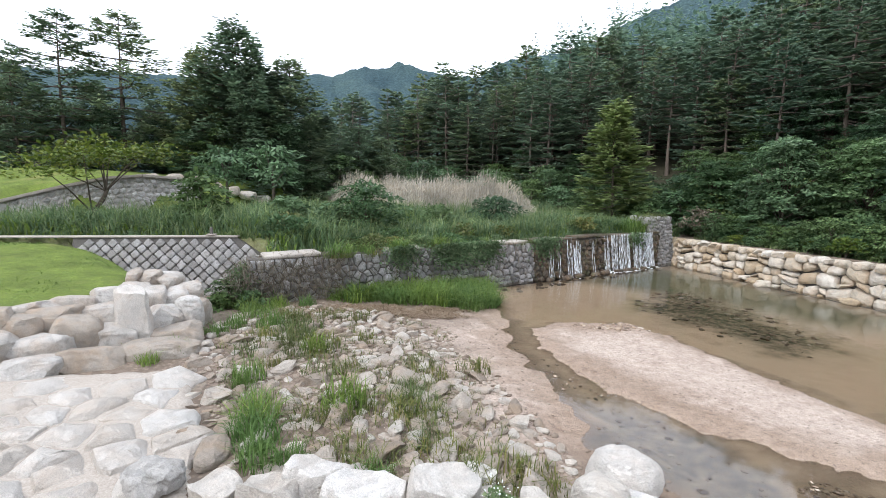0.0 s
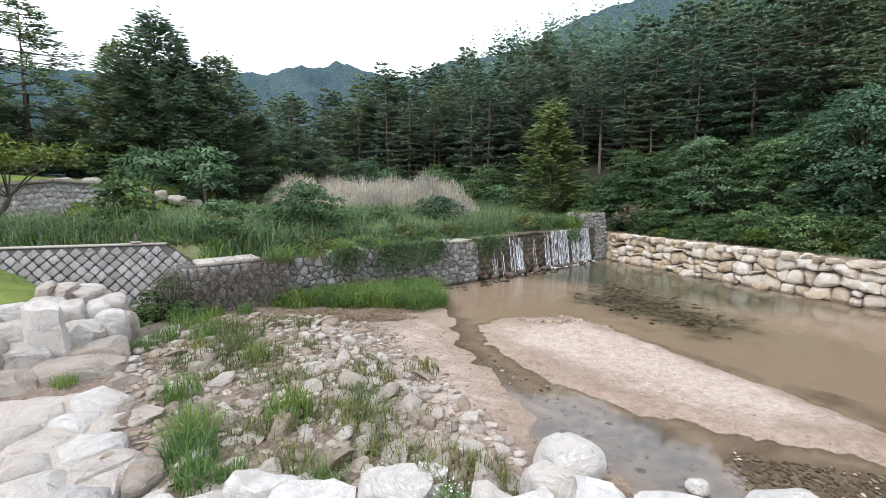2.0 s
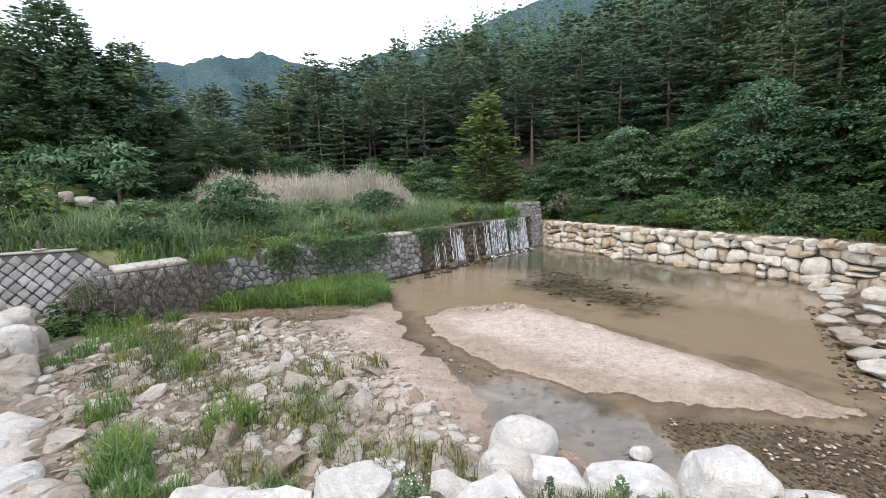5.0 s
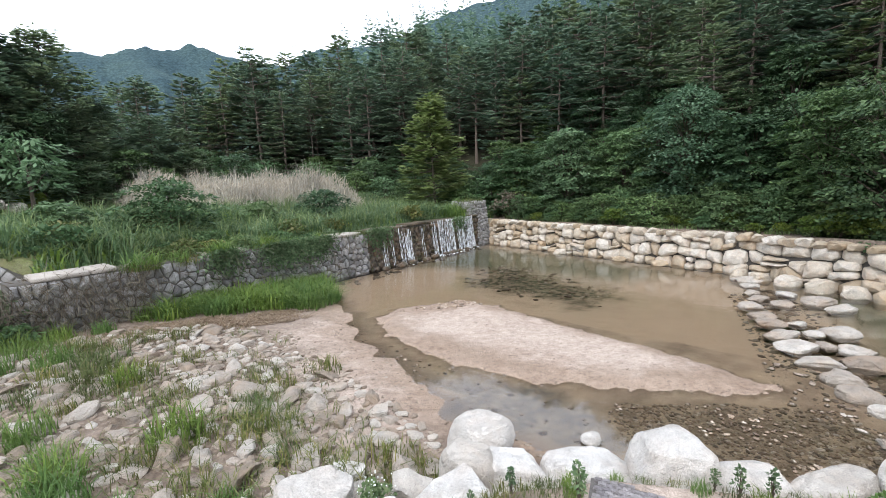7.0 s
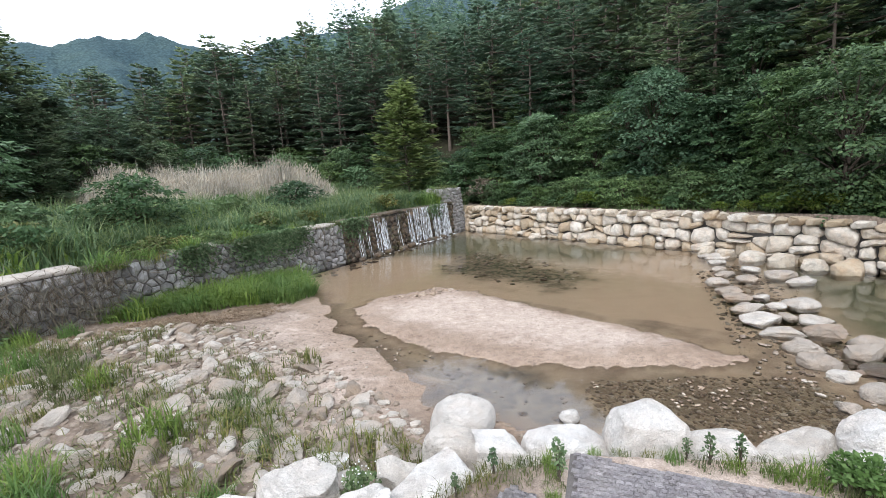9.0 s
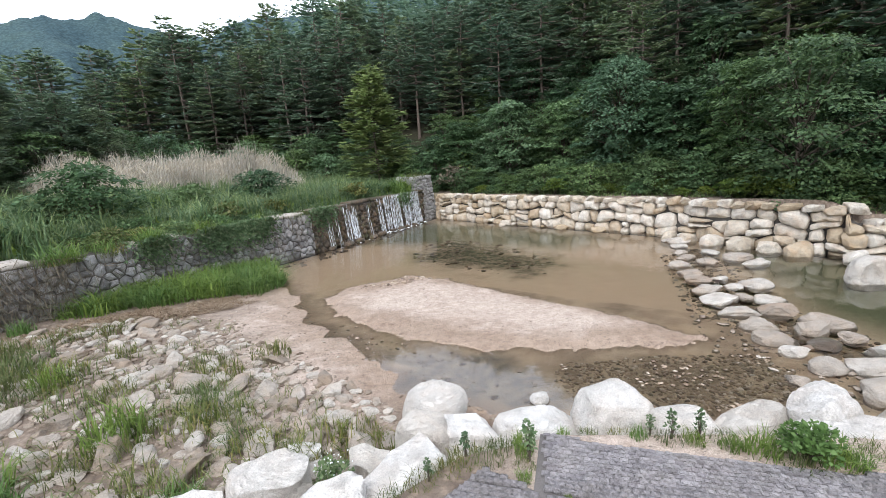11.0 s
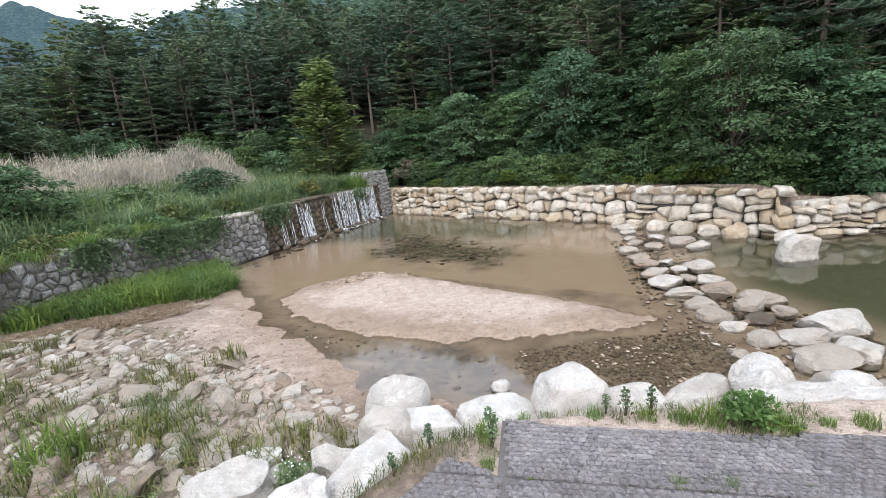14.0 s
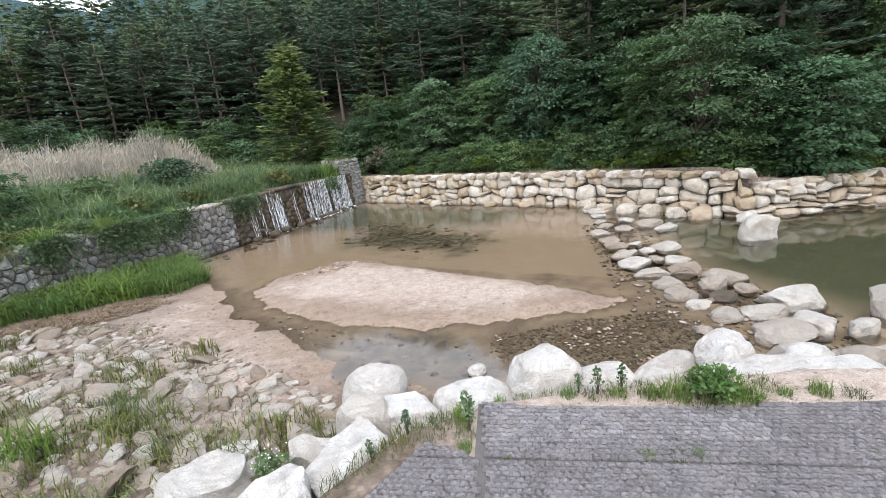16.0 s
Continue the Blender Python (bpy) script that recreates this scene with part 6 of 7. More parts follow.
pebbles("bar_pebbles", "small dark stones at the end of the sandbar", [(-1.6, 15.4), (0.4, 17), (1.6, 16.2), (0.2, 15.6)], 140, 0.02, 0.11, M_DARKPEB, 6)
pebbles("dam_toe_stones", "flat stones along the foot of the dam", [(-5.6, 21.4), (2.4, 32.2), (2.9, 31.8), (-4.7, 21.1)], 130, 0.05, 0.30, M_PEBBLES, 7)


# ---------------------------------------------------------------- paved terrace
M_JOINT = mortar_material("sandy_joint", (0.12, 0.11, 0.105), (0.19, 0.175, 0.165), 9.0)


def build_setts():
    """Small grey setts in offset rows; the near ones singly, the rest joined."""
    pave = tagged(new("pavement_terrace"), "terrace paved with small grey stone setts in offset rows", "paving", kind="structure")
    bm = bmesh.new()
    vs = [bm.verts.new((x, y, 0.788)) for x, y in PAVE]
    bm.faces.new(vs)
    bmesh.ops.recalc_face_normals(bm, faces=bm.faces[:])
    if bm.faces[:][0].normal.z < 0:
        bmesh.ops.reverse_faces(bm, faces=bm.faces[:])
    bmesh.ops.triangulate(bm, faces=bm.faces[:])
    part("bedding", bm, M_JOINT, pave, smooth=False)
    rng = random.Random(99)
    shapes, raws = [], []
    for i in range(5):
        b = bmesh.new()
        bmesh.ops.create_cube(b, size=1)
        top = [e for e in b.edges if all(v.co.z > 0 for v in e.verts)]
        bmesh.ops.bevel(b, geom=top, offset=0.16, segments=2, affect="EDGES")
        for v in b.verts:
            v.co += Vector((rng.uniform(-0.05, 0.05), rng.uniform(-0.05, 0.05), rng.uniform(-0.06, 0.06)))
        b.verts.ensure_lookup_table()
        raws.append(([v.co.copy() for v in b.verts], [[v.index for v in f.verts] for f in b.faces]))
        shapes.append(mesh_of("sett", b, M_SETT, True, 50))
    ang = radians(-25)
    u, w = Vector((math.cos(ang), math.sin(ang), 0)), Vector((-math.sin(ang), math.cos(ang), 0))
    o = Vector((1.74, 5.16, 0.81))
    pts = []
    for j in range(0, 66):
        for i in range(-55, 122):
            q = o + u * ((i + 0.5 * (j % 2)) * 0.092) - w * (j * 0.080 + 0.05 + (0.05 if j > 12 else 0))
            pts.append((q.x, q.y))
    arr = np.array(pts)
    ok = poly_sd(arr[:, 0], arr[:, 1], PAVE) > 0.015
    split = np.abs((arr[:, 0] - 1.37) * 0.94 + (arr[:, 1] - 4.11) * -0.33) > 0.05
    single, vv, ff = 0, [], []
    for (x, y), keep in zip(pts, ok & split):
        if not keep:
            continue
        m = pose(x, y, 0.80 + rng.uniform(-0.006, 0.008), rng.uniform(-3, 3), rng.uniform(-3, 3), math.degrees(ang) + rng.uniform(-5, 5)) @ Matrix.Diagonal((0.089, 0.077, 0.06, 1))
        i = rng.randrange(5)
        if single < 300 and 1.4 < x < 4.6:
            single += 1
            child("sett", shapes[i], pave, m=m)
        else:
            b0 = len(vv)
            vv += [m @ c for c in raws[i][0]]
            ff += [[b0 + a for a in f] for f in raws[i][1]]
    rest = child("setts", mesh_raw("setts", [tuple(v) for v in vv], ff, M_SETT, True), pave)
    rest["kind"] = "stuff"


build_setts()


# ---------------------------------------------------------------- weeds
def tuft_mesh(name, seed, n, height, spread, width, mat, lean=0.7):
    nr = np.random.RandomState(seed)
    a, r = nr.uniform(0, 6.283, n), spread * np.sqrt(nr.uniform(0, 1, n))
    p = np.stack([np.cos(a) * r, np.sin(a) * r, np.full(n, -0.03)], 1)
    return quads_mesh(name, blades(p, height * (1.1 - 0.5 * r / spread), lean, width, nr), mat)


GREEN_TUFT = [tuft_mesh("grass_tuft", 10 + i, 130, 0.52, 0.34, 0.010, M_BRIGHT) for i in range(3)]
CLUMP = [tuft_mesh("grass_clump", 15 + i, 85, 0.85, 0.42, 0.017, M_BRIGHT, 1.15) for i in range(3)]
WEED_TUFT = [tuft_mesh("weed_tuft", 20 + i, 110, 0.36, 0.42, 0.008, M_WEED, 0.9) for i in range(3)]


def tuft(kind, x, y, s, seed, label, group, h=1.0):
    rng = random.Random(seed)
    name = kind[0].name.split(".")[0]
    ob = tagged(new(name, rng.choice(kind)), label, "weed", group)
    ob.matrix_basis = pose(x, y, ground_z(x, y), 0, 0, rng.uniform(0, 360)) @ Matrix.Diagonal((s, s, s * h, 1))


for i, (x, y, s) in enumerate(((-5.34, 5.53, 1.2), (-6.0, 6.15, 1.3), (-5.7, 5.8, 1.2), (-6.5, 6.6, 0.9), (-4.83, 5.06, 1.0), (-5.1, 5.2, 0.8), (-3.0, 5.4, 0.8), (-7.26, 7.1, 0.7), (-10.2, 7.75, 0.9), (-11.35, 7.1, 0.8), (-4.4, 5.3, 0.8), (-1.1, 5.35, 0.6), (-10.7, 13.6, 1.0), (-11.4, 12.9, 1.0), (-11.9, 13.2, 1.2), (-12.6, 13.2, 1.1), (-10.5, 9.3, 1.0), (-10.7, 10.2, 1.1), (-11.2, 11.3, 1.2), (-11.9, 12.0, 1.2), (-12.4, 12.2, 1.2), (-10.9, 7.0, 0.7), (-12.1, 6.1, 0.6), (-11.2, 5.7, 0.7), (-11.0, 7.9, 0.6), (-12.5, 9.3, 0.7), (-10.0, 6.9, 0.7))):
    tuft(GREEN_TUFT, x, y, s, i, "tuft of fresh green grass growing between stones", "grass tufts in the rubble")
for i, (x, y, s) in enumerate(((-8.6, 10.27, 1.4), (-7.54, 10.19, 1.3), (-8.1, 9.7, 1.2), (-3.36, 7.91, 1.2), (-3.56, 7.32, 1.3), (-3.0, 7.6, 1.0), (-10.28, 11.45, 1.3), (-9.3, 11.2, 1.1), (-2.35, 6.6, 1.1), (-6.29, 8.53, 1.2), (-5.7, 8.9, 1.0), (-4.38, 10.15, 1.0), (-10.0, 7.7, 0.9), (-3.89, 5.95, 1.1), (-0.4, 6.3, 0.9),
                               (-0.2, 5.75, 1.0), (-2.78, 6.82, 1.0), (-7.0, 9.4, 0.9), (-6.6, 11.0, 1.0), (-9.0, 12.6, 1.2), (-7.9, 12.8, 1.1), (-4.8, 7.3, 1.0), (-5.0, 6.5, 1.0), (-1.7, 6.2, 0.9), (-8.7, 8.6, 1.0), (-4.2, 8.6, 0.8))):
    tuft(WEED_TUFT, x, y, s, 40 + i, "clump of thin olive weeds with dry stalks", "weeds in the rubble", 1.1)
for i, (x, y, s) in enumerate(((4.74, 3.95, 1.0), (4.47, 4.15, 0.9), (5.09, 3.8, 1.0), (4.9, 4.05, 0.9), (5.3, 3.75, 0.6), (1.75, 4.75, 0.55), (1.68, 4.5, 0.5), (1.62, 4.3, 0.4), (1.8, 4.95, 0.6), (3.6, 4.6, 0.6), (3.87, 4.5, 0.6), (3.27, 4.75, 0.5), (2.72, 5.0, 0.5), (2.4, 5.1, 0.4), (6.1, 3.5, 0.6), (6.4, 3.3, 0.5), (4.2, 4.3, 0.6), (5.7, 3.65, 0.4))):
    tuft(GREEN_TUFT if i % 3 else WEED_TUFT, x - 0.34, y + 0.08, s * 0.7, 80 + i, "green weeds growing along the paving edge", "weeds along the paving")
for i, (x, y, s) in enumerate(((0.72, 4.66, 0.7), (0.3, 4.5, 0.6), (0.94, 5.0, 0.7), (1.16, 4.7, 0.6), (1.4, 4.9, 0.6), (0.55, 4.75, 0.5), (1.3, 5.1, 0.6), (3.0, 4.95, 0.5), (4.1, 4.45, 0.5), (5.5, 3.9, 0.6), (-0.05, 4.3, 0.6))):
    tuft(WEED_TUFT, x - 0.2, y + 0.1, s * 0.8, 120 + i, "sparse yellow-green weeds on the sandy strip", "weeds along the paving")
for i, (f_, s_) in enumerate(((0.05, 0.2), (0.3, 0.25), (0.42, 0.4), (0.5, 0.55), (0.55, 0.4), (0.62, 0.3), (0.72, 0.25), (0.85, 0.3), (0.97, 0.25))):
    tuft(WEED_TUFT if i % 2 else GREEN_TUFT, 1.47 + 3.79 * f_, 4.10 - 1.53 * f_, s_ * 0.6, 140 + i, "small weeds growing in the open paving joint", "weeds along the paving")
GRASSY = [(-10.8, 14.7), (-9.6, 14.5), (-8.7, 15.2), (-7.6, 15.2), (-6.4, 16.2), (-5.2, 16.3), (-4.3, 17.2), (-4.7, 18.4), (-5.0, 19.6), (-5.7, 20.9), (-6.6, 20.8)]
for i, (x, y, d) in enumerate(scatter(GRASSY, (-11, 14, -4, 21), 0.58, 61, lambda a, b: True)):
    tuft(CLUMP, x, y, 0.75 + 0.35 * ((i * 7) % 5) / 4 + 0.15 * min(1.0, d), 400 + i, "arching clump of bright green grass below the dam", "grass below the dam")
for i in range(26):
    s_ = 3.0 + i * 0.36
    q_ = along(s_, -0.35 - 0.25 * (i % 3))
    if not 10.9 < s_ < 13.2:
        tuft(WEED_TUFT if i % 3 else CLUMP, q_.x, q_.y, 0.6 + 0.25 * (i % 4) / 3, 480 + i, "low weeds and grass on the dam crest", "growth on the dam crest")
for i, (s_, o_, z_) in enumerate(((DAM_LEN - 0.5, -0.5, 3.1), (DAM_LEN + 0.1, -0.9, 3.2), (DAM_LEN + 0.8, -0.5, 3.15), (DAM_LEN + 1.3, -1.0, 3.15), (DAM_LEN - 0.5, -1.1, 3.1))):
    q_ = along(s_, o_, z_)
    ob = tagged(new("weed_tuft", WEED_TUFT[i % 3]), "dry grass growing on the end block of the dam", "weed", "growth on the dam crest")
    ob.matrix_basis = pose(q_.x, q_.y, q_.z, 0, 0, 70 * i) @ Matrix.Diagonal((1.2, 1.2, 1.1, 1))
for i in range(9):
    q_ = along(DAM_LEN - 1.9 + 0.22 * i, -0.75 - 0.35 * (i % 3), CREST - 0.1)
    ob = tagged(new("grass_clump", CLUMP[i % 3]), "tall grass beside the end block of the dam", "weed", "growth on the dam crest")
    ob.matrix_basis = pose(q_.x, q_.y, q_.z, 0, 0, 50 * i) @ Matrix.Diagonal((1.3, 1.3, 1.5 if i < 5 else 1.9, 1))
settle(broadleaf("leafy_plant", "leafy green plant beside the paving", 141, 0.42, 0.62, M_BRIGHT, 900, 0.055, 0.1, 9, "plant"), 4.5, 4.0)
settle(broadleaf("leafy_plant", "small leafy plant with white flowers between boulders", 142, 0.55, 0.5, M_GRASS, 420, 0.055, 0.12, 8, "plant"), -0.97, 5.1, 0, 1.0, 0.15)
for i, (x, y, s) in enumerate(((1.43, 4.68, 1.1), (3.3, 4.7, 0.8), (0.7, 4.95, 0.7), (3.6, 4.6, 0.8), (0.2, 4.6, 0.6), (3.1, 4.85, 0.6))):
    settle(broadleaf("mugwort_stalk", "upright leafy weed stalk beside the paving", 150 + i, 0.55, 0.14, M_GRASS, 130, 0.045, 0.1, 8, "weed"), x, y, 0, s)["group"] = "weed stalks"


def flowers():
    bm = bmesh.new()
    rng = random.Random(6)
    for _ in range(45):
        a, r = rng.uniform(0, 6.28), rng.uniform(0, 0.3)
        bmesh.ops.create_icosphere(bm, subdivisions=1, radius=0.010, matrix=Matrix.Translation((-0.97 + math.cos(a) * r, 5.1 + math.sin(a) * r, ground_z(-0.97, 5.1) + 0.42 + rng.uniform(0, 0.35))))
    plant_ob = bpy.data.objects["leafy_plant.001"]
    ob = part("flowers", bm, M_SPLASH, plant_ob, "tiny white flowers")
    ob["kind"] = "stuff"
    ob.matrix_parent_inverse = plant_ob.matrix_basis.inverted()


flowers()


# ---------------------------------------------------------------- growth on the dam
def creepers():
    """Dead stalks and hanging green growth over the dam face."""
    nr = np.random.RandomState(12)
    n = 3000
    s = np.where(nr.uniform(0, 1, n) < 0.75, nr.uniform(-0.8, 3.6, n), nr.uniform(3.5, 13.5, n))
    z = nr.uniform(0.3, CREST, n)
    p = np.array([along(a, 0.2, b) for a, b in zip(s, z)])
    d = unit(np.stack([nr.normal(0, 0.5, n) , nr.normal(0, 0.5, n), nr.uniform(-1.9, 0.5, n)], 1))
    v = leaf_quads(p, p + d * nr.uniform(0.3, 0.9, (n, 1)), unit(np.cross(d, nr.normal(0, 1, (n, 3)))), nr.uniform(0.005, 0.014, n), 0.1)
    tagged(new("dead_creeper", quads_mesh("dead_creeper", v, M_DEAD)), "tangle of dead grey-brown creeper on the dam", "creeper", kind="stuff")
    n = 9000
    centre = nr.choice([6.3, 8.6, 9.3, 10.2, 11.0, 14.6, 15.2, 22.6], n, p=[0.14, 0.2, 0.17, 0.16, 0.14, 0.08, 0.06, 0.05])
    s = centre + nr.normal(0, 0.42, n)
    z = CREST + 0.12 - np.abs(nr.normal(0, 0.48, n))
    p = np.array([along(a, 0.14 + 0.16 * nr.uniform(), max(0.5, b)) for a, b in zip(s, z)])
    d = unit(np.array([-DAM_N.x, -DAM_N.y, -0.6]) + nr.normal(0, 0.6, (n, 3)))
    v = leaf_quads(p, p + d * nr.uniform(0.07, 0.2, (n, 1)), unit(np.cross(d, nr.normal(0, 1, (n, 3)))), nr.uniform(0.02, 0.05, n), 0.2)
    tagged(new("hanging_moss", quads_mesh("hanging_moss", v, M_GRASS)), "green creeping plants hanging over the dam face", "creeper", kind="stuff")


creepers()
for i, (x, y, h_, w_) in enumerate(((-12.95, 12.75, 1.5, 1.5), (-13.25, 12.25, 1.1, 1.3), (-12.3, 12.4, 0.7, 1.1), (-13.5, 13.3, 1.6, 1.6), (-13.1, 11.7, 0.6, 1.0))):
    settle(layered("corner_bush", "dark green creeper bush where the dam meets the masonry slope", 660 + i, h_, w_, (M_LEAF, M_MAPLE)[i % 2], 22, 44, 0.12, 0.04, 0.2, 0.35, "shrub"), x, y, 0, 1.0, -0.05)["group"] = "bushes at the dam end"
rng_ = random.Random(71)
for i in range(46):
    q_ = along(rng_.uniform(2.5, 14.2), rng_.uniform(-0.25, 0.02), CREST - rng_.uniform(0.12, 0.3))
    ob = tagged(new("grass_clump" if i % 3 == 0 else "weed_tuft", (CLUMP if i % 3 == 0 else WEED_TUFT)[i % 2]), "grass and weeds hanging over the dam crest", "weed", "growth on the dam crest")
    ob.matrix_basis = pose(q_.x, q_.y, q_.z, 0, 0, rng_.uniform(0, 360)) @ Matrix.Diagonal((rng_.uniform(0.5, 1.1),) * 3 + (1,))
for i, (x, y) in enumerate(((-11.2, 12.1), (-9.2, 9.7), (-10.2, 11.8), (-7.5, 9.0), (-8.7, 11.2), (-7.5, 8.2), (-7.4, 7.4), (-7.0, 9.7), (-3.9, 8.4), (-3.85, 9.3), (-3.5, 7.7), (-3.0, 10.4), (-4.7, 7.2), (-4.3, 7.6), (-1.3, 6.4), (-0.8, 6.75), (-8.2, 10.3), (-9.6, 11.6), (-7.3, 9.6), (-3.7, 8.0), (-4.5, 6.75), (-3.2, 5.6), (-9.0, 10.5), (-8.4, 9.6), (-9.7, 10.6))):
    tuft(WEED_TUFT if i % 6 else GREEN_TUFT, x, y, 0.9 + 0.5 * ((i * 7) % 5) / 4, 900 + i, "clump of olive weeds growing through the rubble", "weeds in the rubble", 1.15)
field("crest_litter", "brown dead leaves and low growth on the dam crest", [(-12.6, 12.9), (-6.2, 21.2), (-7.0, 21.8), (-13.4, 13.5)], 3200, 0.22, 1.2, 0.02, M_DEAD, 13)
field("crest_growth", "low green growth along the dam crest", [tuple(along(s_, o_).xy) for s_, o_ in ((3.2, 0.0), (11.6, 0.0), (12.2, -0.7), (DAM_LEN, -0.9), (DAM_LEN, -1.8), (3.2, -1.8))], 9000, 0.42, 1.2, 0.02, M_GRASS, 14, None, 0.3)
RUBBLE_ZONE = [(-11.9, 12.6), (-8.0, 14.0), (-5.2, 13.4), (-3.2, 10.6), (-1.0, 7.6), (-0.3, 6.0), (-3.0, 5.2), (-6.1, 5.4), (-9.6, 8.4), (-11.0, 10.2)]
field("rubble_weeds", "thin olive weeds scattered through the rubble", RUBBLE_ZONE, 2600, 0.26, 1.0, 0.008, M_WEED, 31, None, 0.95)
field("corner_grass", "long grass behind the end of the masonry slope", [(-16.2, 14.2), (-14.6, 15.0), (-13.6, 14.6), (-12.9, 13.4), (-13.4, 13.3), (-14.4, 14.1)], 900, 0.6, 1.0, 0.024, M_GRASS, 33)
field("dead_leaves", "brown dead leaves and stalks below the dam", [(-12.2, 12.8), (-9.0, 14.6), (-5.0, 16.4), (-4.6, 15.2), (-7.0, 13.2), (-10.4, 11.2)], 9500, 0.11, 2.2, 0.016, M_DEAD, 32, None, 0.5)
field("lawn_grass", "short mown lawn grass on the bank", [(-13.7, 3.5), (-13.5, 5.6), (-13.8, 8.4), (-14.8, 9.8), (-17.2, 11.1), (-21, 11.2), (-26, 9), (-22, 3)], 12000, 0.07, 0.9, 0.012, M_BRIGHT, 15)


# ---------------------------------------------------------------- old bank beyond the meadow
def strip_wall(name, label, line, thick, mat, base, cap=None):
    """A wall along a line of (x, y, top) points."""
    ob = tagged(new(name), label, "wall", kind="structure")
    bm = bmesh.new()
    prev = None
    for i, (x, y, t) in enumerate(line):
        a, b = line[max(i - 1, 0)], line[min(i + 1, len(line) - 1)]
        d = Vector((b[0] - a[0], b[1] - a[1], 0)).normalized()
        n = Vector((d.y, -d.x, 0))
        p = Vector((x, y, 0))
        ring = [bm.verts.new(p + n * o + Vector((0, 0, z))) for o, z in ((0.5, base), (0.0, t), (-thick, t), (-thick, base))]
        if prev:
            for k_ in range(3):
                bm.faces.new((prev[k_], ring[k_], ring[k_ + 1], prev[k_ + 1]))
        prev = ring
    bmesh.ops.recalc_face_normals(bm, faces=bm.faces[:])
    part("masonry", bm, mat, ob, smooth=False)
    if cap:
        bm = bmesh.new()
        for a, b in zip(line, line[1:]):
            A, B = Vector(a), Vector(b)
            box(bm, ((B - A).length, 0.5, 0.14), look((A + B) / 2 + Vector((0, 0, 0.07)), B + Vector((0, 0, 0.07))) @ pose(0, 0, 0, 0, 0, 0) @ Matrix(((0, 1, 0, 0), (0, 0, 1, 0), (1, 0, 0, 0), (0, 0, 0, 1))))
        part("coping", bm, cap, ob, smooth=False)
    return ob


BANK_LINE = [(-31.0, 9.0, 3.6), (-29.2, 13.0, 4.05), (-28.2, 15.0, 4.75), (-27.2, 16.8, 5.3), (-26.2, 18.3, 5.5), (-25.6, 20.0, 5.4), (-25.8, 22.0, 5.2)]
old_bank = strip_wall("wall_old_bank", "grey stone bank wall with a pale concrete coping", BANK_LINE, 0.6, M_CREST, 2.0, M_CONCRETE)
for i, (x, y, z, w, h) in enumerate(((-30.6, 22.0, 5.4, 1.6, 1.0), (-29.8, 23.2, 5.4, 1.3, 1.1), (-29.0, 24.3, 5.3, 1.5, 0.9), (-28.2, 25.2, 5.0, 1.3, 0.8), (-27.4, 26.0, 4.7, 1.2, 0.8), (-26.6, 26.8, 4.4, 1.3, 0.7), (-25.9, 27.6, 4.1, 1.1, 0.7))):
    stone_thing("bank_rock", "reddish tan rock on the upper bank beyond the meadow", 560 + i, M_RUBBLE, x, y, w, 1.0, h, z, 50, 3, 0.7, group="rocks of the upper bank")


def face_old_bank():
    """Light stones in the face of the old bank wall."""
    at, length = polyline([(x, y) for x, y, _ in BANK_LINE])
    rng = random.Random(51)
    ys_, tops = [p[1] for p in BANK_LINE], [p[2] for p in BANK_LINE]

    def place(s, z, o):
        p, d = at(max(0.0, s))
        n = Vector((d.y, -d.x, 0))
        top = float(np.interp(p.y, ys_, tops))
        zz = top - z
        q = p + n * (0.5 * z / max(0.5, top - 2.0) + 0.02 + o)
        return Vector((q.x, q.y, zz))

    for poly in cell_outlines(jitter_grid(0.2, length - 0.3, 0.05, 1.75, 0.36, 0.28, rng, 0.2), 0.2, length - 0.3, 0.05, 1.75):
        face_stone(poly, place, 0.03, 0.03, 0.014, rng, M_DIAMOND, "stone", old_bank, 0.25)


face_old_bank()


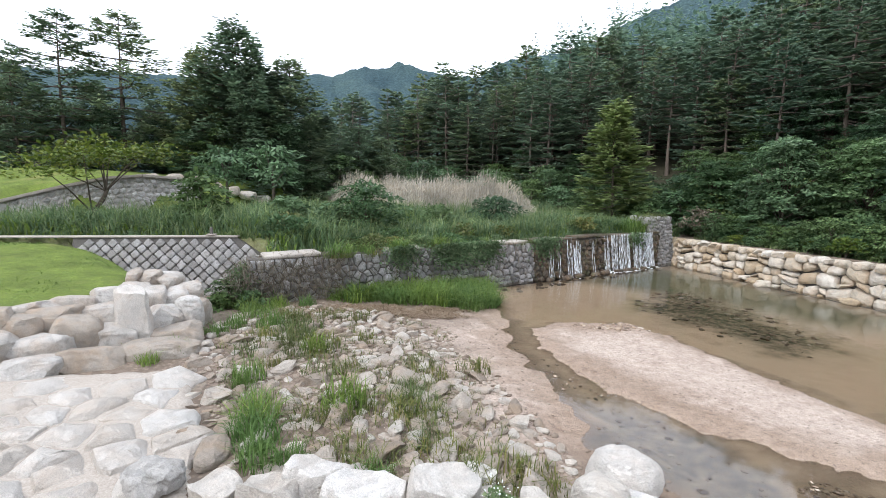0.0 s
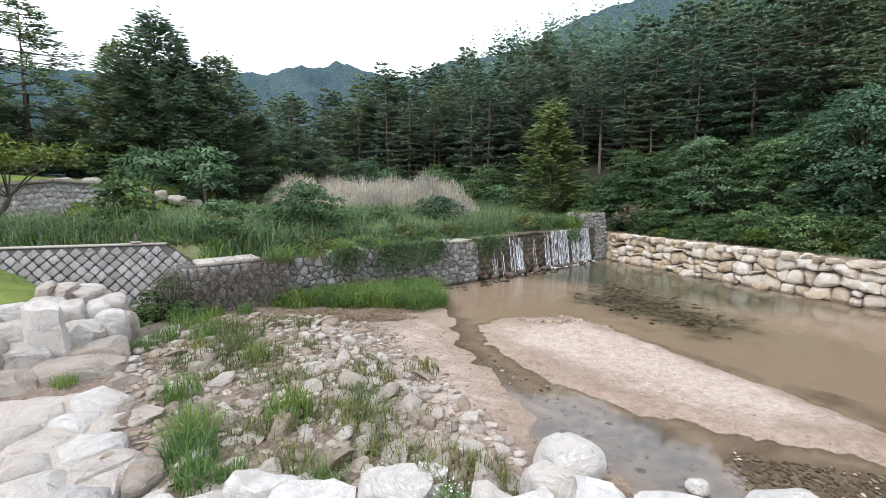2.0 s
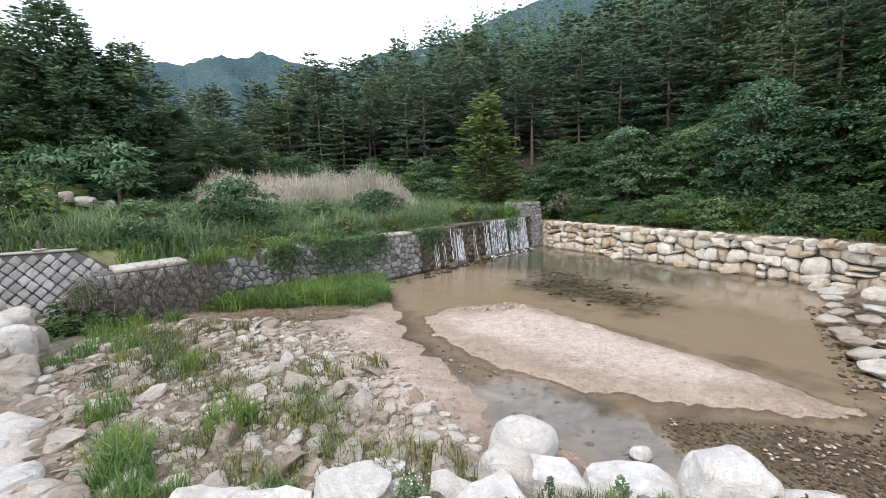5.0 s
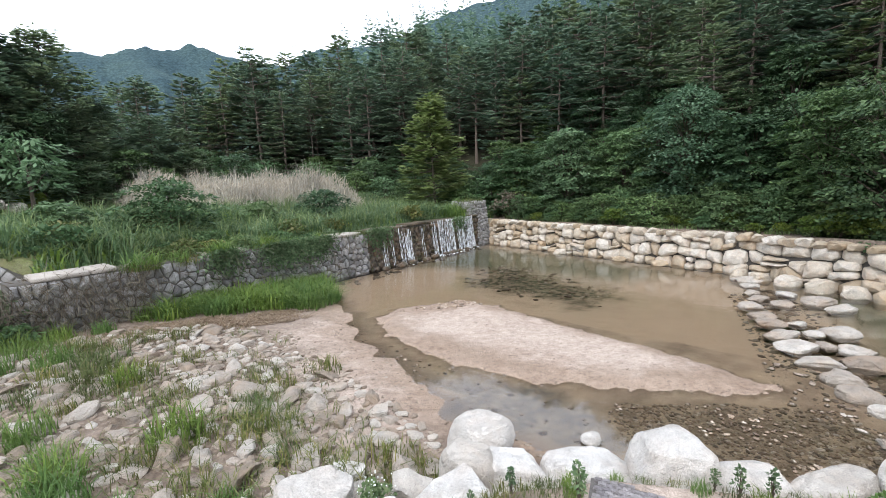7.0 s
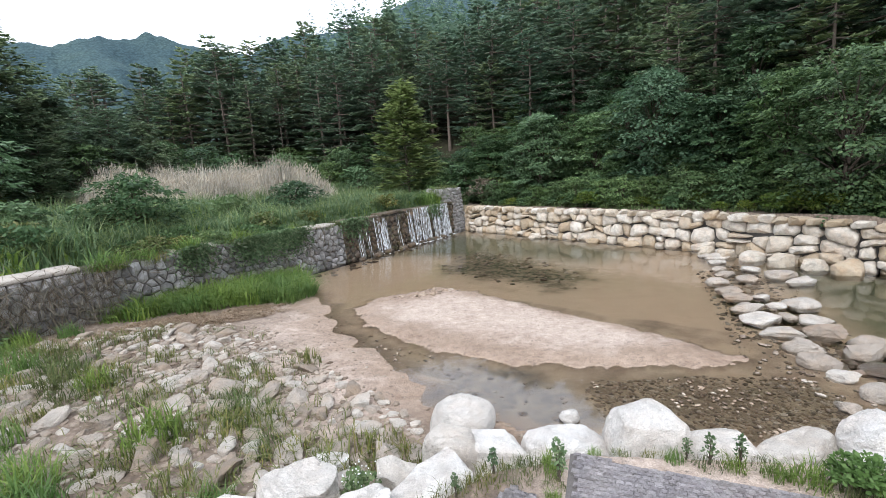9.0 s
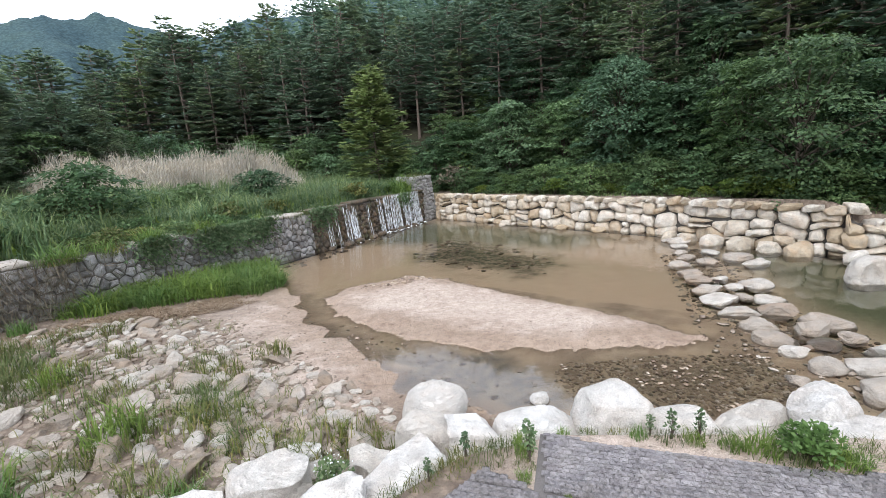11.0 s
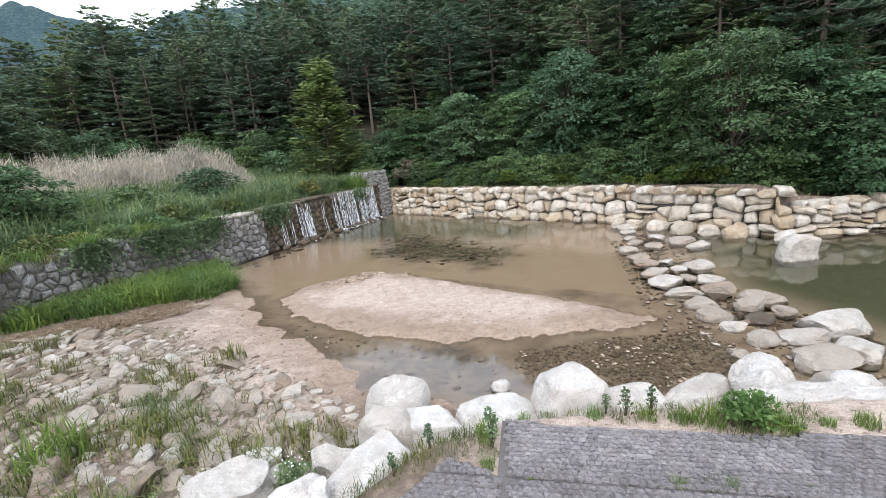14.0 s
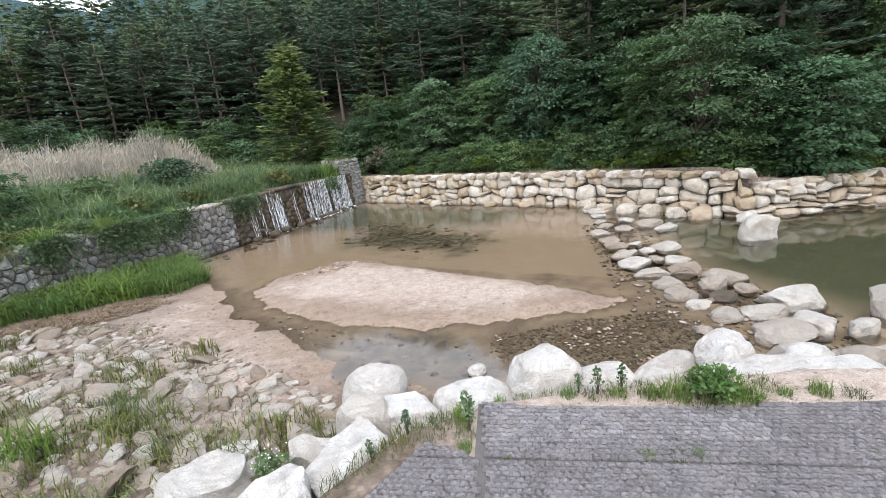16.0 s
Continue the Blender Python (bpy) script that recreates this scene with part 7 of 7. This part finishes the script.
def bench():
    """A flat-topped stone seat beside the road."""
    ob = tagged(new("bench"), "low pale bench on the far lawn", "bench")
    bm = bmesh.new()
    box(bm, (2.2, 0.6, 0.12), Matrix.Translation((0, 0, 0.5)), 0.03)
    part("seat", bm, M_CONCRETE, ob)
    for x in (-0.8, 0.8):
        bm = bmesh.new()
        box(bm, (0.2, 0.5, 0.5), Matrix.Translation((x, 0, 0.2)), 0.02)
        part("leg", bm, M_CONCRETE, ob)
    ob.matrix_basis = pose(-40.2, 19.4, ground_z(-40.2, 19.4), 0, 0, 60)


bench()


# ---------------------------------------------------------------- stones where the falls land
for i, (s_, o_, r_) in enumerate(((15.0, 0.5, 0.35), (16.2, 0.6, 0.45), (17.2, 0.55, 0.5), (18.4, 0.6, 0.4), (19.4, 0.5, 0.45), (20.6, 0.55, 0.4), (21.4, 0.6, 0.45), (22.2, 0.55, 0.35), (23.0, 0.6, 0.4), (23.8, 0.65, 0.3))):
    q_ = along(s_, o_)
    stone_thing("fall_stone", "dark wet stone at the foot of the waterfall", 580 + i, M_WETSTONE, q_.x, q_.y, r_ * 1.5, r_, r_ * 0.7, 0.02, 53, 3, 0.5, group="stones under the falls")

# ---------------------------------------------------------------- loose boulders along the foot of the far wall
for i, (x, y, w, d, h) in enumerate(((12.9, 19.3, 0.9, 0.6, 0.5), (13.2, 18.3, 0.85, 0.6, 0.55), (13.65, 17.4, 1.1, 0.7, 0.7), (13.95, 16.3, 1.25, 0.8, 0.8), (14.4, 15.3, 1.0, 0.7, 0.6), (14.9, 14.4, 1.2, 0.8, 0.8), (15.7, 13.2, 1.0, 0.7, 0.5), (10.9, 22.4, 0.9, 0.5, 0.35), (9.6, 24.2, 0.8, 0.5, 0.35), (7.2, 27.4, 0.8, 0.5, 0.4))):
    stone_thing("boulder", "rough pale boulder lying at the foot of the stone wall", 610 + i, M_WALLSTONE, x, y, w, d, h, 0.08, None, 4, 0.6, 0.12, 8, group="boulders at the wall foot", reach=(0.6, 0.9), hard=1.0, sharp=32)
